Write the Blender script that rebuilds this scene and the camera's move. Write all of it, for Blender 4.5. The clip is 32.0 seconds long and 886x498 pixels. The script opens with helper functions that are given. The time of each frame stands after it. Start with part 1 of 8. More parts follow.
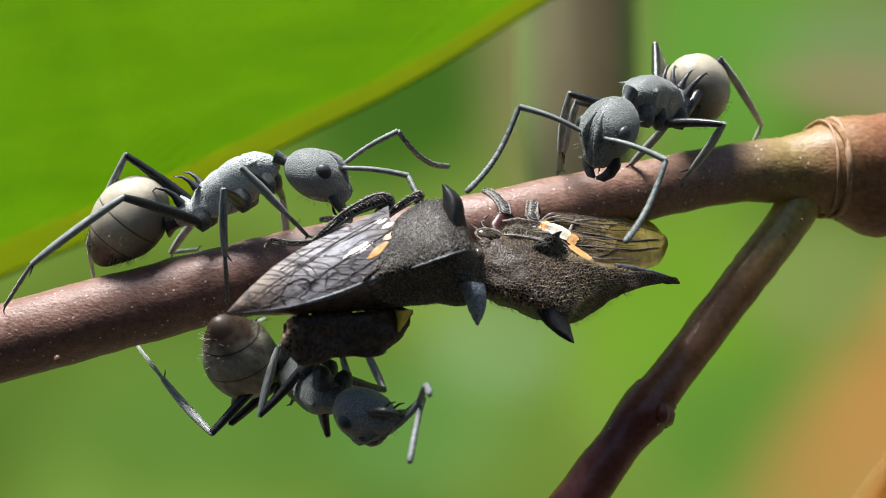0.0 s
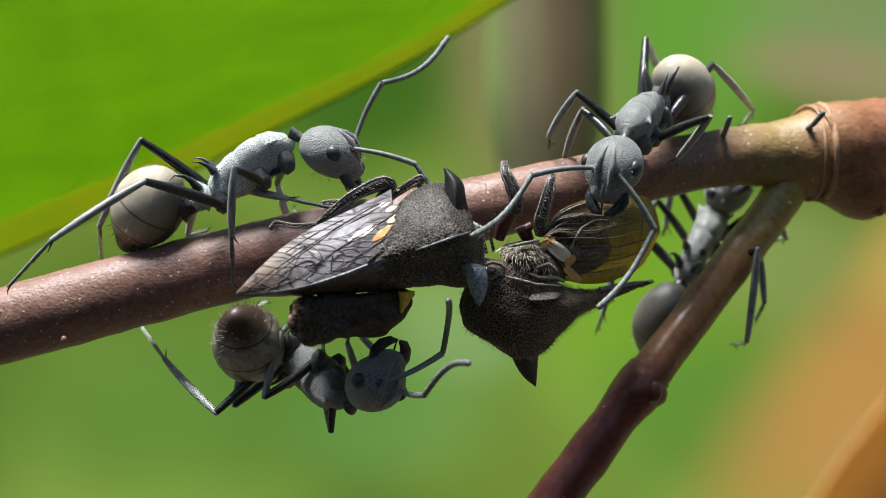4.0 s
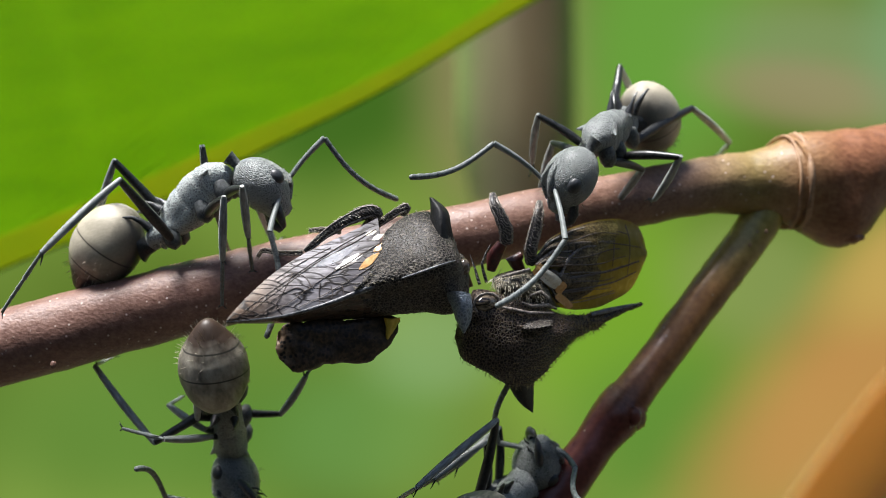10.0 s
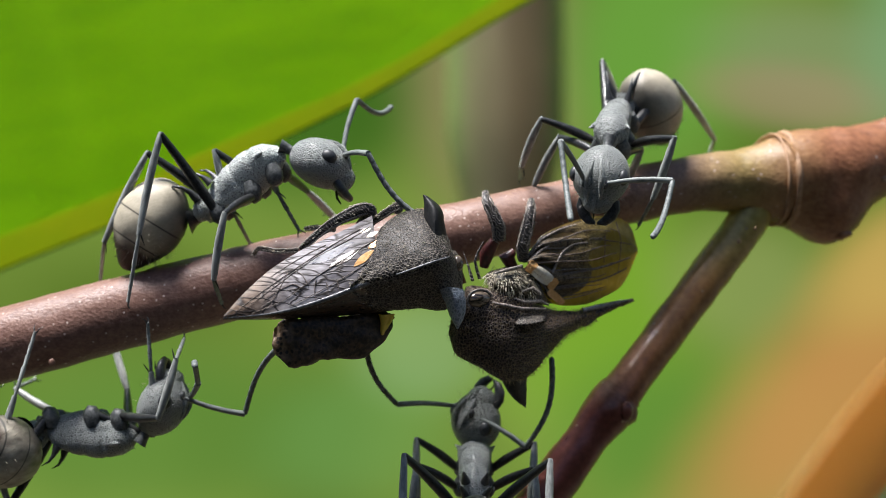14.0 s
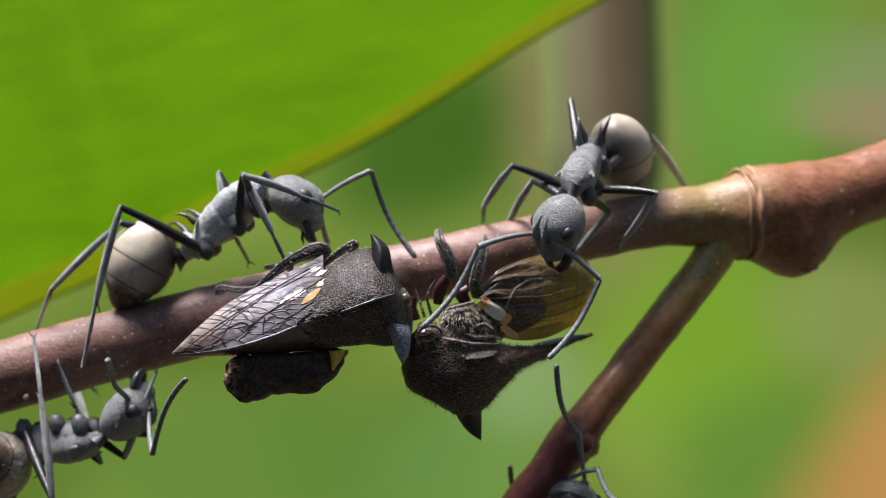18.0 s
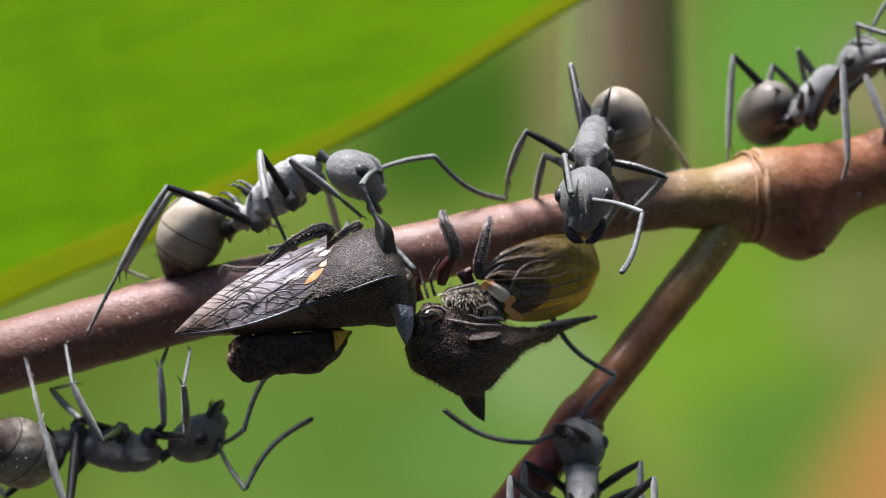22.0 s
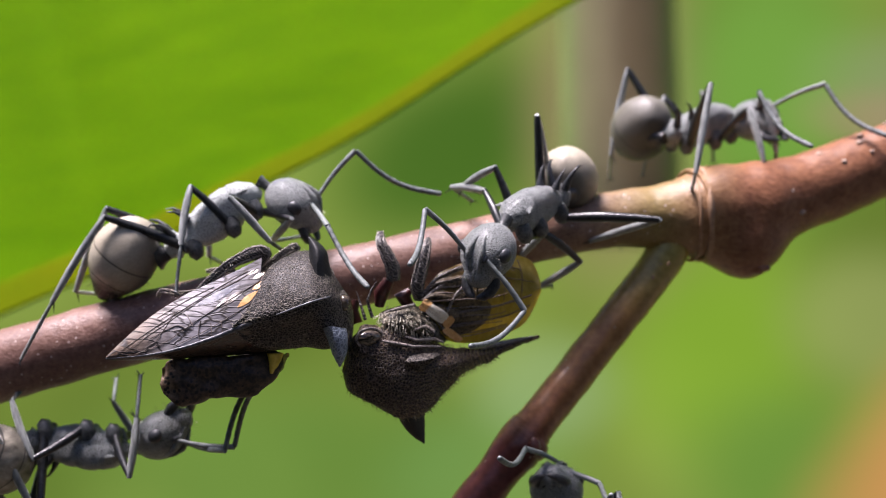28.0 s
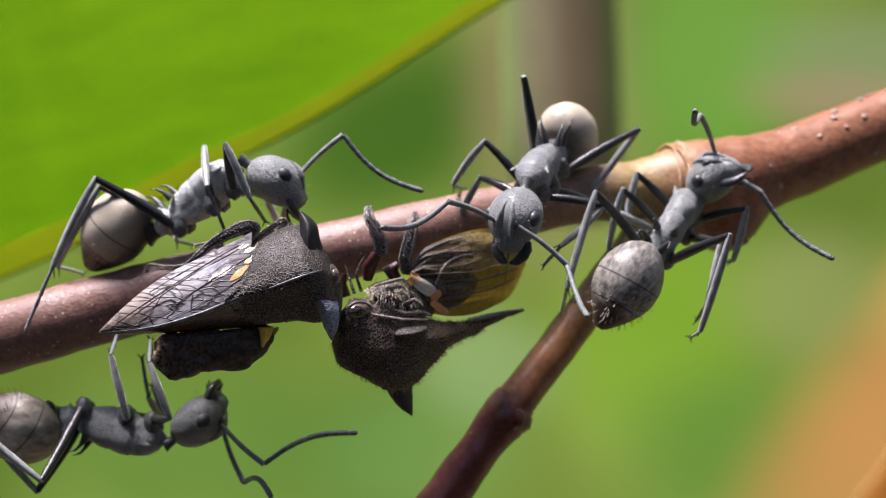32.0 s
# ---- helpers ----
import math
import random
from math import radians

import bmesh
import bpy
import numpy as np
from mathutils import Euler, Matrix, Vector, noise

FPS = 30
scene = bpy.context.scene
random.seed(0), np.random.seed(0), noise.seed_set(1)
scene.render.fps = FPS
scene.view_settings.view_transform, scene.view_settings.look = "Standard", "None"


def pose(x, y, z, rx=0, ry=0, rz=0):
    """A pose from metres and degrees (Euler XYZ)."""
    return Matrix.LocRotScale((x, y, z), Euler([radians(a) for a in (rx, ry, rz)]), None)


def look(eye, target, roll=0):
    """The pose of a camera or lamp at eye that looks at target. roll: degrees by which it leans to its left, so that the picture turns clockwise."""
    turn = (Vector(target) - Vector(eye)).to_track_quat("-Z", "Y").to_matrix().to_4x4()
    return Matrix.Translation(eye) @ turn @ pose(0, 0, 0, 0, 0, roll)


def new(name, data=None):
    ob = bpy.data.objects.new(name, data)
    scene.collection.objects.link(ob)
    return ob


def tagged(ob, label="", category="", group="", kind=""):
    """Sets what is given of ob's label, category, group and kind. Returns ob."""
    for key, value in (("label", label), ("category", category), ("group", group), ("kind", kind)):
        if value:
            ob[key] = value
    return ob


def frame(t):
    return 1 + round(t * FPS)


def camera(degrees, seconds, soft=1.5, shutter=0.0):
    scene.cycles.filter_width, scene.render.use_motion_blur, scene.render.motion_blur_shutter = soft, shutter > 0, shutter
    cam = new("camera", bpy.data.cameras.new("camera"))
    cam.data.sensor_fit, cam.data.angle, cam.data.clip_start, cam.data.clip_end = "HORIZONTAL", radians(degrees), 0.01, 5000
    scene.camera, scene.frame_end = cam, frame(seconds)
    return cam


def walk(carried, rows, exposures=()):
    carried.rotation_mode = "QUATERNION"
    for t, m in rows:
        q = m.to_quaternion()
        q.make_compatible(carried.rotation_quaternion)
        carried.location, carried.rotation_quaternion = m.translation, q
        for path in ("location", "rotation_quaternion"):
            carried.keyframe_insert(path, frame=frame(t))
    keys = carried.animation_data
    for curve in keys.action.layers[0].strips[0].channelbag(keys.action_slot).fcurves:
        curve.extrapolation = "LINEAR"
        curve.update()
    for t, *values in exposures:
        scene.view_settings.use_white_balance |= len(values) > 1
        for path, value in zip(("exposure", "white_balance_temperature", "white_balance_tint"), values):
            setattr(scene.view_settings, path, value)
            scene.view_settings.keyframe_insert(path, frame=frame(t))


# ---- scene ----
cam = camera(30, 32.0, soft=0.6)
cam.data.dof.use_dof = True
cam.data.dof.focus_distance = 0.0420
cam.data.dof.aperture_fstop = 106.0
walk(cam, [
    (0, pose(0.00139, -0.04261, -0.00010, 89.866, -0.112, 2.690)), (0.5, pose(0.00112, -0.04272, 0.00009, 89.377, -0.286, 3.133)),
    (1, pose(0.00054, -0.04286, 0.00011, 89.005, -0.514, 2.078)), (1.5, pose(0.00024, -0.04291, 0.00000, 88.306, -0.550, 1.155)),
    (2, pose(-0.00013, -0.04295, -0.00004, 88.187, -0.508, 0.615)), (2.5, pose(0.00006, -0.04301, -0.00012, 88.723, -0.580, 0.788)),
    (3, pose(0.00016, -0.04303, -0.00011, 88.736, -0.459, 0.759)), (3.5, pose(0.00038, -0.04326, -0.00009, 89.110, -0.290, 1.239)),
    (4, pose(0.00053, -0.04361, -0.00004, 89.188, -0.098, 1.480)), (4.5, pose(0.00062, -0.04389, 0.00001, 89.111, 0.059, 1.506)),
    (5, pose(0.00063, -0.04407, 0.00009, 89.019, 0.141, 1.345)), (5.5, pose(0.00053, -0.04416, 0.00022, 89.052, 0.097, 1.026)),
    (6, pose(0.00026, -0.04425, 0.00038, 89.352, -0.148, 0.576)), (6.5, pose(0.00028, -0.04416, 0.00020, 89.839, -0.706, 0.868)),
    (7, pose(0.00012, -0.04408, 0.00018, 89.687, -0.951, 0.735)), (7.5, pose(0.00009, -0.04414, 0.00044, 88.893, -0.605, 0.659)),
    (8, pose(0.00004, -0.04434, 0.00085, 88.818, 0.056, 0.423)), (8.5, pose(0.00004, -0.04443, 0.00058, 88.996, -0.216, 0.224)),
    (9, pose(0.00005, -0.04443, 0.00037, 88.923, -0.426, 0.168)), (9.5, pose(0.00010, -0.04435, 0.00027, 89.469, -0.285, 0.157)),
    (10, pose(0.00008, -0.04441, 0.00024, 89.779, -0.253, 0.336)), (10.5, pose(-0.00005, -0.04449, 0.00038, 89.319, -0.111, 0.206)),
    (11, pose(-0.00001, -0.04468, 0.00050, 88.881, 0.072, 0.124)), (11.5, pose(-0.00016, -0.04473, 0.00043, 88.827, 0.201, 0.485)),
    (12, pose(0.00013, -0.04469, 0.00011, 89.496, -0.069, 0.172)), (12.5, pose(0.00034, -0.04452, -0.00008, 90.172, -0.176, 0.355)),
    (13, pose(0.00030, -0.04455, -0.00007, 90.310, -0.083, 0.230)), (13.5, pose(0.00020, -0.04469, -0.00006, 90.093, -0.164, 0.364)),
    (14, pose(-0.00000, -0.04500, -0.00000, 90.000, -0.001, -0.000)), (14.5, pose(-0.00028, -0.04542, -0.00013, 90.442, -0.035, -0.675)),
    (15, pose(0.00030, -0.04558, -0.00012, 90.444, -0.079, -0.299)), (15.5, pose(0.00135, -0.04566, -0.00010, 90.227, -0.114, 0.744)),
    (16, pose(0.00255, -0.04572, -0.00008, 90.014, -0.104, 2.069)), (16.5, pose(0.00367, -0.04575, -0.00005, 90.028, 0.004, 3.292)),
    (17, pose(0.00441, -0.04566, 0.00011, 90.491, 0.276, 4.029)), (17.5, pose(0.00449, -0.04592, 0.00016, 90.862, 0.460, 4.139)),
    (18, pose(0.00455, -0.04604, 0.00016, 91.072, 0.482, 4.189)), (18.5, pose(0.00476, -0.04593, 0.00003, 91.435, 0.400, 4.243)),
    (19, pose(0.00475, -0.04599, 0.00007, 91.170, 0.562, 4.564)), (19.5, pose(0.00441, -0.04627, 0.00002, 90.895, 0.559, 4.536)),
    (20, pose(0.00445, -0.04623, -0.00015, 91.120, 0.343, 4.393)), (20.5, pose(0.00480, -0.04597, -0.00021, 91.252, 0.122, 4.659)),
    (21, pose(0.00499, -0.04591, -0.00014, 90.815, 0.155, 4.777)), (21.5, pose(0.00503, -0.04595, -0.00004, 90.671, 0.250, 4.938)),
    (22, pose(0.00502, -0.04598, 0.00001, 90.607, 0.258, 4.927)), (22.5, pose(0.00529, -0.04585, -0.00005, 90.809, 0.105, 4.712)),
    (23, pose(0.00511, -0.04592, 0.00008, 90.358, 0.364, 4.862)), (23.5, pose(0.00529, -0.04574, -0.00004, 90.542, 0.403, 5.118)),
    (24, pose(0.00566, -0.04548, -0.00012, 90.816, 0.397, 4.662)), (24.5, pose(0.00605, -0.04538, -0.00008, 90.720, 0.508, 5.059)),
    (25, pose(0.00630, -0.04540, 0.00006, 90.532, 0.814, 4.976)), (25.5, pose(0.00659, -0.04542, 0.00005, 90.510, 0.976, 4.708)),
    (26, pose(0.00670, -0.04559, -0.00009, 90.890, 0.973, 4.692)), (26.5, pose(0.00658, -0.04569, 0.00007, 90.825, 1.105, 4.958)),
    (27, pose(0.00664, -0.04566, 0.00008, 90.950, 0.945, 5.139)), (27.5, pose(0.00678, -0.04562, 0.00004, 91.157, 0.791, 5.229)),
    (28, pose(0.00692, -0.04561, 0.00000, 91.336, 0.793, 5.223)), (28.5, pose(0.00695, -0.04564, -0.00004, 91.379, 0.972, 5.113)),
    (29, pose(0.00676, -0.04563, -0.00005, 91.178, 1.222, 4.885)), (29.5, pose(0.00650, -0.04563, -0.00010, 91.053, 1.200, 5.162)),
    (30, pose(0.00611, -0.04574, -0.00017, 90.718, 1.159, 4.992)), (30.5, pose(0.00556, -0.04587, -0.00023, 90.909, 1.164, 4.181)),
    (31, pose(0.00510, -0.04600, -0.00032, 90.795, 1.177, 3.312)), (31.5, pose(0.00531, -0.04602, -0.00018, 90.554, 1.138, 3.172)),
    (32, pose(0.00554, -0.04615, -0.00017, 90.632, 1.016, 2.999))],
    exposures=[(0, 0.96, 6500, 9), (14.5, 0.97, 6500, 12), (17, 0.92, 6500, 18), (24, 0.94, 6500, 22), (26, 1.09, 6500, 29), (32, 1.09, 6500, 26)])


# ---- light: a bright overcast sky, cut low down by an added unseen screen ----
scene.view_settings.exposure = 0.85
world = bpy.data.worlds.new("sky")
scene.world = world
world.use_nodes = True
wn = world.node_tree.nodes
sky = wn.new("ShaderNodeTexSky")
sky.sky_type, sky.sun_disc = "NISHITA", False
sky.sun_elevation, sky.sun_rotation = radians(75), radians(-112)
world.node_tree.links.new(sky.outputs[0], wn["Background"].inputs[0])
wn["Background"].inputs[1].default_value = 0.056
sun = new("sun", bpy.data.lights.new("sun", "SUN"))
sun.data.energy, sun.data.angle, sun.data.color = 4.9, radians(24), (1.0, 0.985, 0.975)
sun.matrix_basis = look((-0.25, -0.04, 1.0), (0, 0, 0))

MM = 0.001


# ---- materials ----
def mat(name, a, b, size, rough=0.6, bump=0.3, depth=0.02, coat=0.0, spec=0.5, through_light=None, share=0.4, spots=None,
        stretch=(1, 1, 1), contrast=0.3, sheen=0.0, grade=None, cells=None, waves=None, cell_map=(0, (1, 1, 1))):
    """A surface of two colours mixed by noise of a feature size in millimetres, with a finer grain and relief."""
    m = bpy.data.materials.new(name)
    m.use_nodes = True
    nt = m.node_tree
    N, L = nt.nodes, nt.links
    bs = N["Principled BSDF"]
    tc, mp = N.new("ShaderNodeTexCoord"), N.new("ShaderNodeMapping")
    L.new(tc.outputs["Object"], mp.inputs[0])
    mp.inputs["Scale"].default_value = [s / (size * MM) for s in stretch]
    big, fine = N.new("ShaderNodeTexNoise"), N.new("ShaderNodeTexNoise")
    for n, s, d in ((big, 1.0, 4), (fine, 2.7, 3)):
        n.inputs["Scale"].default_value, n.inputs["Detail"].default_value = s, d
        L.new(mp.outputs[0], n.inputs["Vector"])
    add = N.new("ShaderNodeMath")
    add.operation = "MULTIPLY_ADD"
    add.inputs[1].default_value = 0.55
    L.new(fine.outputs[0], add.inputs[0])
    half = N.new("ShaderNodeMath")
    half.operation = "MULTIPLY"
    half.inputs[1].default_value = 0.45
    L.new(big.outputs[0], half.inputs[0])
    L.new(half.outputs[0], add.inputs[2])
    ramp = N.new("ShaderNodeValToRGB")
    ramp.color_ramp.elements[0].position, ramp.color_ramp.elements[1].position = 0.5 - contrast / 2, 0.5 + contrast / 2
    ramp.color_ramp.elements[0].color, ramp.color_ramp.elements[1].color = (*a, 1), (*b, 1)
    L.new(add.outputs[0], ramp.inputs[0])
    col = ramp.outputs[0]
    if grade:
        axis, stops = grade
        xyz, mr = N.new("ShaderNodeSeparateXYZ"), N.new("ShaderNodeMapRange")
        L.new(tc.outputs["Object"], xyz.inputs[0])
        lo, hi = stops[0][0] - 1.0, stops[-1][0] + 1.0
        mr.inputs[1].default_value, mr.inputs[2].default_value = lo * MM, hi * MM
        L.new(xyz.outputs[axis], mr.inputs[0])
        ends = []
        for pick in (1, 2):
            gr = N.new("ShaderNodeValToRGB")
            e = gr.color_ramp.elements
            while len(e) < len(stops):
                e.new(0.5)
            for k, st in enumerate(stops):
                e[k].position, e[k].color = (st[0] - lo) / (hi - lo), (*st[pick], 1)
            L.new(mr.outputs[0], gr.inputs[0])
            ends.append(gr.outputs[0])
        ramp.color_ramp.elements[0].color, ramp.color_ramp.elements[1].color = (0, 0, 0, 1), (1, 1, 1, 1)
        gm = N.new("ShaderNodeMix")
        gm.data_type = "RGBA"
        L.new(ramp.outputs[0], gm.inputs[0])
        L.new(ends[0], gm.inputs[6])
        L.new(ends[1], gm.inputs[7])
        col = gm.outputs[2]
    if spots:
        sc, colour, r0 = spots
        vo = N.new("ShaderNodeTexVoronoi")
        vo.inputs["Scale"].default_value = 1.0 / (sc * MM)
        L.new(tc.outputs["Object"], vo.inputs["Vector"])
        sr = N.new("ShaderNodeValToRGB")
        sr.color_ramp.elements[0].position, sr.color_ramp.elements[1].position = r0, r0 * 1.5
        sr.color_ramp.elements[0].color, sr.color_ramp.elements[1].color = (1, 1, 1, 1), (0, 0, 0, 1)
        L.new(vo.outputs["Distance"], sr.inputs[0])
        mx = N.new("ShaderNodeMix")
        mx.data_type = "RGBA"
        L.new(sr.outputs[0], mx.inputs[0])
        L.new(col, mx.inputs[6])
        mx.inputs[7].default_value = (*colour, 1)
        col = mx.outputs[2]
    height = add.outputs[0]
    if cells:
        sc, ridge, edge, wide = cells
        vo = N.new("ShaderNodeTexVoronoi")
        vo.inputs["Scale"].default_value = 1.0 / (sc * MM)
        vo.feature = "DISTANCE_TO_EDGE"
        wn2 = N.new("ShaderNodeVectorMath")
        wn2.operation = "MULTIPLY_ADD"
        wn2.inputs[1].default_value = [sc * MM * 0.8] * 3
        L.new(big.outputs["Color"], wn2.inputs[0])
        turn_map = N.new("ShaderNodeMapping")
        turn_map.inputs["Rotation"].default_value, turn_map.inputs["Scale"].default_value = (0, 0, radians(cell_map[0])), cell_map[1]
        L.new(tc.outputs["Object"], turn_map.inputs[0])
        L.new(turn_map.outputs[0], wn2.inputs[2])
        L.new(wn2.outputs[0], vo.inputs["Vector"])
        cr = N.new("ShaderNodeMapRange")
        cr.inputs[1].default_value, cr.inputs[2].default_value = edge, edge + wide
        cr.inputs[3].default_value, cr.inputs[4].default_value = 1.0, 0.0
        L.new(vo.outputs["Distance"], cr.inputs[0])
        cm = N.new("ShaderNodeMix")
        cm.data_type = "RGBA"
        L.new(cr.outputs[0], cm.inputs[0])
        L.new(col, cm.inputs[6])
        cm.inputs[7].default_value = (*ridge, 1)
        col = cm.outputs[2]
        height = cr.outputs[0]
    if waves:
        period, ridge, lo, hi = waves
        wv = N.new("ShaderNodeTexWave")
        wv.bands_direction = "DIAGONAL"
        wv.inputs["Scale"].default_value = 0.314 / (period * MM)
        wv.inputs["Distortion"].default_value, wv.inputs["Detail"].default_value, wv.inputs["Detail Scale"].default_value = 12.0, 2.0, 0.8
        L.new(tc.outputs["Object"], wv.inputs["Vector"])
        wr = N.new("ShaderNodeMapRange")
        wr.inputs[1].default_value, wr.inputs[2].default_value = lo, hi
        L.new(wv.outputs["Fac"], wr.inputs[0])
        wm = N.new("ShaderNodeMix")
        wm.data_type = "RGBA"
        L.new(wr.outputs[0], wm.inputs[0])
        L.new(col, wm.inputs[6])
        wm.inputs[7].default_value = (*ridge, 1)
        col = wm.outputs[2]
        height = wr.outputs[0]
    L.new(col, bs.inputs["Base Color"])
    rr = N.new("ShaderNodeMapRange")
    rr.inputs[3].default_value, rr.inputs[4].default_value = max(0.03, rough - 0.12), min(1.0, rough + 0.12)
    L.new(fine.outputs[0], rr.inputs[0])
    L.new(rr.outputs[0], bs.inputs["Roughness"])
    bs.inputs["Specular IOR Level"].default_value = spec
    bs.inputs["Coat Weight"].default_value = coat
    bs.inputs["Coat Roughness"].default_value = 0.15
    bs.inputs["Sheen Weight"].default_value = sheen
    bs.inputs["Sheen Roughness"].default_value = 0.4
    bp = N.new("ShaderNodeBump")
    bp.inputs["Strength"].default_value, bp.inputs["Distance"].default_value = bump, depth * MM
    L.new(height, bp.inputs["Height"])
    L.new(bp.outputs[0], bs.inputs["Normal"])
    if through_light:
        tr, ms = N.new("ShaderNodeBsdfTranslucent"), N.new("ShaderNodeMixShader")
        tr.inputs[0].default_value = (*through_light, 1)
        ms.inputs[0].default_value = share
        L.new(bs.outputs[0], ms.inputs[1])
        L.new(tr.outputs[0], ms.inputs[2])
        L.new(ms.outputs[0], N["Material Output"].inputs[0])
    return m


def gaster_mat(name, pale, rim, low=None, size=0.16, contrast=0.4):
    """Pale silky hair over a dark shell, thinning to dark at the tip, with fine dark lines between the plates."""
    m = mat(name, low or tuple(0.72 * c for c in pale), pale, size, rough=0.5, bump=0.4, depth=0.01, contrast=contrast, stretch=(0.5, 1, 1))
    N, L = m.node_tree.nodes, m.node_tree.links
    bs = N["Principled BSDF"]
    old = bs.inputs["Base Color"].links[0].from_socket
    tc, xyz = N.new("ShaderNodeTexCoord"), N.new("ShaderNodeSeparateXYZ")
    L.new(tc.outputs["Object"], xyz.inputs[0])
    nz = N.new("ShaderNodeTexNoise")
    nz.inputs["Scale"].default_value = 2200
    L.new(tc.outputs["Object"], nz.inputs["Vector"])
    sm = N.new("ShaderNodeMath")
    sm.operation = "MULTIPLY_ADD"
    sm.inputs[1].default_value = 0.0007
    L.new(nz.outputs[0], sm.inputs[0])
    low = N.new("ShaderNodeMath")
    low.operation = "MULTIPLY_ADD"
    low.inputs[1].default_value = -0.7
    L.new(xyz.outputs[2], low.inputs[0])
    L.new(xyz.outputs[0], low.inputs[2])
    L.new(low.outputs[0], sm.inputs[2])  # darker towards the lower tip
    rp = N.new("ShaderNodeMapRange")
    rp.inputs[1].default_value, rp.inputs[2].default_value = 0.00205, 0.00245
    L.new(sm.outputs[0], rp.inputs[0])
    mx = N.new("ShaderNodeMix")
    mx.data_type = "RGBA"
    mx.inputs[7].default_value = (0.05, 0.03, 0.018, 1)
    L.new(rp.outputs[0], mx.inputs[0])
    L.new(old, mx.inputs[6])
    # darker near the joint, seams between the plates
    fr = N.new("ShaderNodeMapRange")
    fr.inputs[1].default_value, fr.inputs[2].default_value = 0.0002, 0.0013
    fr.inputs[3].default_value, fr.inputs[4].default_value = 0.92, 0.0
    fz = N.new("ShaderNodeMath")
    fz.operation = "MULTIPLY_ADD"
    fz.inputs[1].default_value = 0.9
    L.new(xyz.outputs[2], fz.inputs[0])
    L.new(xyz.outputs[0], fz.inputs[2])
    L.new(fz.outputs[0], fr.inputs[0])
    joint_mix = N.new("ShaderNodeMix")
    joint_mix.data_type = "RGBA"
    joint_mix.inputs[7].default_value = (0.02, 0.019, 0.018, 1)
    L.new(fr.outputs[0], joint_mix.inputs[0])
    L.new(mx.outputs[2], joint_mix.inputs[6])
    last = joint_mix.outputs[2]
    for x0 in (0.00093, 0.0018):
        d = N.new("ShaderNodeMath")
        d.operation = "SUBTRACT"
        L.new(low.outputs[0], d.inputs[0])
        d.inputs[1].default_value = x0
        ab = N.new("ShaderNodeMath")
        ab.operation = "ABSOLUTE"
        L.new(d.outputs[0], ab.inputs[0])
        lt = N.new("ShaderNodeMapRange")
        lt.inputs[1].default_value, lt.inputs[2].default_value = 0.000012, 0.00004
        lt.inputs[3].default_value, lt.inputs[4].default_value = 0.85, 0.0
        L.new(ab.outputs[0], lt.inputs[0])
        k = N.new("ShaderNodeMix")
        k.data_type = "RGBA"
        k.inputs[7].default_value = (*rim, 1)
        L.new(lt.outputs[0], k.inputs[0])
        L.new(last, k.inputs[6])
        last = k.outputs[2]
    L.new(last, bs.inputs["Base Color"])
    return m


M = {}
M["cuticle"] = mat("ant_cuticle", (0.0465, 0.05, 0.047), (0.1767, 0.19, 0.1786), 0.07, rough=0.44, bump=1.0, depth=0.022, contrast=0.36, spec=0.5, cells=(0.062, (0.2883, 0.31, 0.2914), 0.06, 0.2), sheen=0.4)
# lighter copies for one ant: the light on it put into the colour
M["cuticle_silver_lit"] = mat("silvery_lit_ant_cuticle", (0.1302, 0.14, 0.1316), (0.4464, 0.48, 0.4512), 0.07, rough=0.44, bump=1.0, depth=0.022, contrast=0.36, spec=0.5, cells=(0.062, (0.651, 0.7, 0.658), 0.06, 0.2), sheen=0.6)
M["head_silver_lit"] = mat("silvery_lit_ant_head", (0.0512, 0.055, 0.0517), (0.1953, 0.21, 0.1974), 0.07, rough=0.44, bump=1.0, depth=0.022, contrast=0.36, spec=0.5, cells=(0.062, (0.3162, 0.34, 0.3196), 0.06, 0.2), sheen=0.4)
M["head"] = mat("ant_head", (0.0418, 0.045, 0.0423), (0.1581, 0.17, 0.1598), 0.07, rough=0.44, bump=1.0, depth=0.022, contrast=0.36, spec=0.5, cells=(0.062, (0.2604, 0.28, 0.2632), 0.06, 0.2), sheen=0.3)
M["leg"] = mat("ant_leg", (0.004, 0.0042, 0.0042), (0.035, 0.037, 0.036), 0.1, rough=0.33, bump=0.5, depth=0.01, contrast=0.25)
M["tibia"] = mat("ant_tibia", (0.055, 0.06, 0.055), (0.45, 0.475, 0.445), 0.16, rough=0.42, bump=0.5, depth=0.01, contrast=0.44, stretch=(0.25, 1, 1), sheen=0.4)
M["feeler"] = mat("ant_feeler", (0.05, 0.058, 0.056), (0.22, 0.245, 0.235), 0.12, rough=0.55, bump=0.4, depth=0.01, contrast=0.3)
M["scape"] = mat("feeler_base", (0.09, 0.1, 0.095), (0.3, 0.33, 0.31), 0.14, rough=0.5, bump=0.4, depth=0.01, contrast=0.4, stretch=(0.3, 1, 1))
M["coxa"] = mat("leg_base", (0.012, 0.0125, 0.0125), (0.16, 0.17, 0.165), 0.16, rough=0.45, bump=0.8, depth=0.015, contrast=0.4)
M["spine"] = mat("ant_spine", (0.014, 0.0145, 0.016), (0.07, 0.073, 0.075), 0.1, rough=0.38)
M["eye"] = mat("ant_eye", (0.018, 0.02, 0.022), (0.05, 0.054, 0.058), 0.05, rough=0.42, bump=0.4, depth=0.004)
M["hair"] = mat("pale_hair", (0.26, 0.23, 0.16), (0.5, 0.46, 0.36), 0.1, rough=0.5)
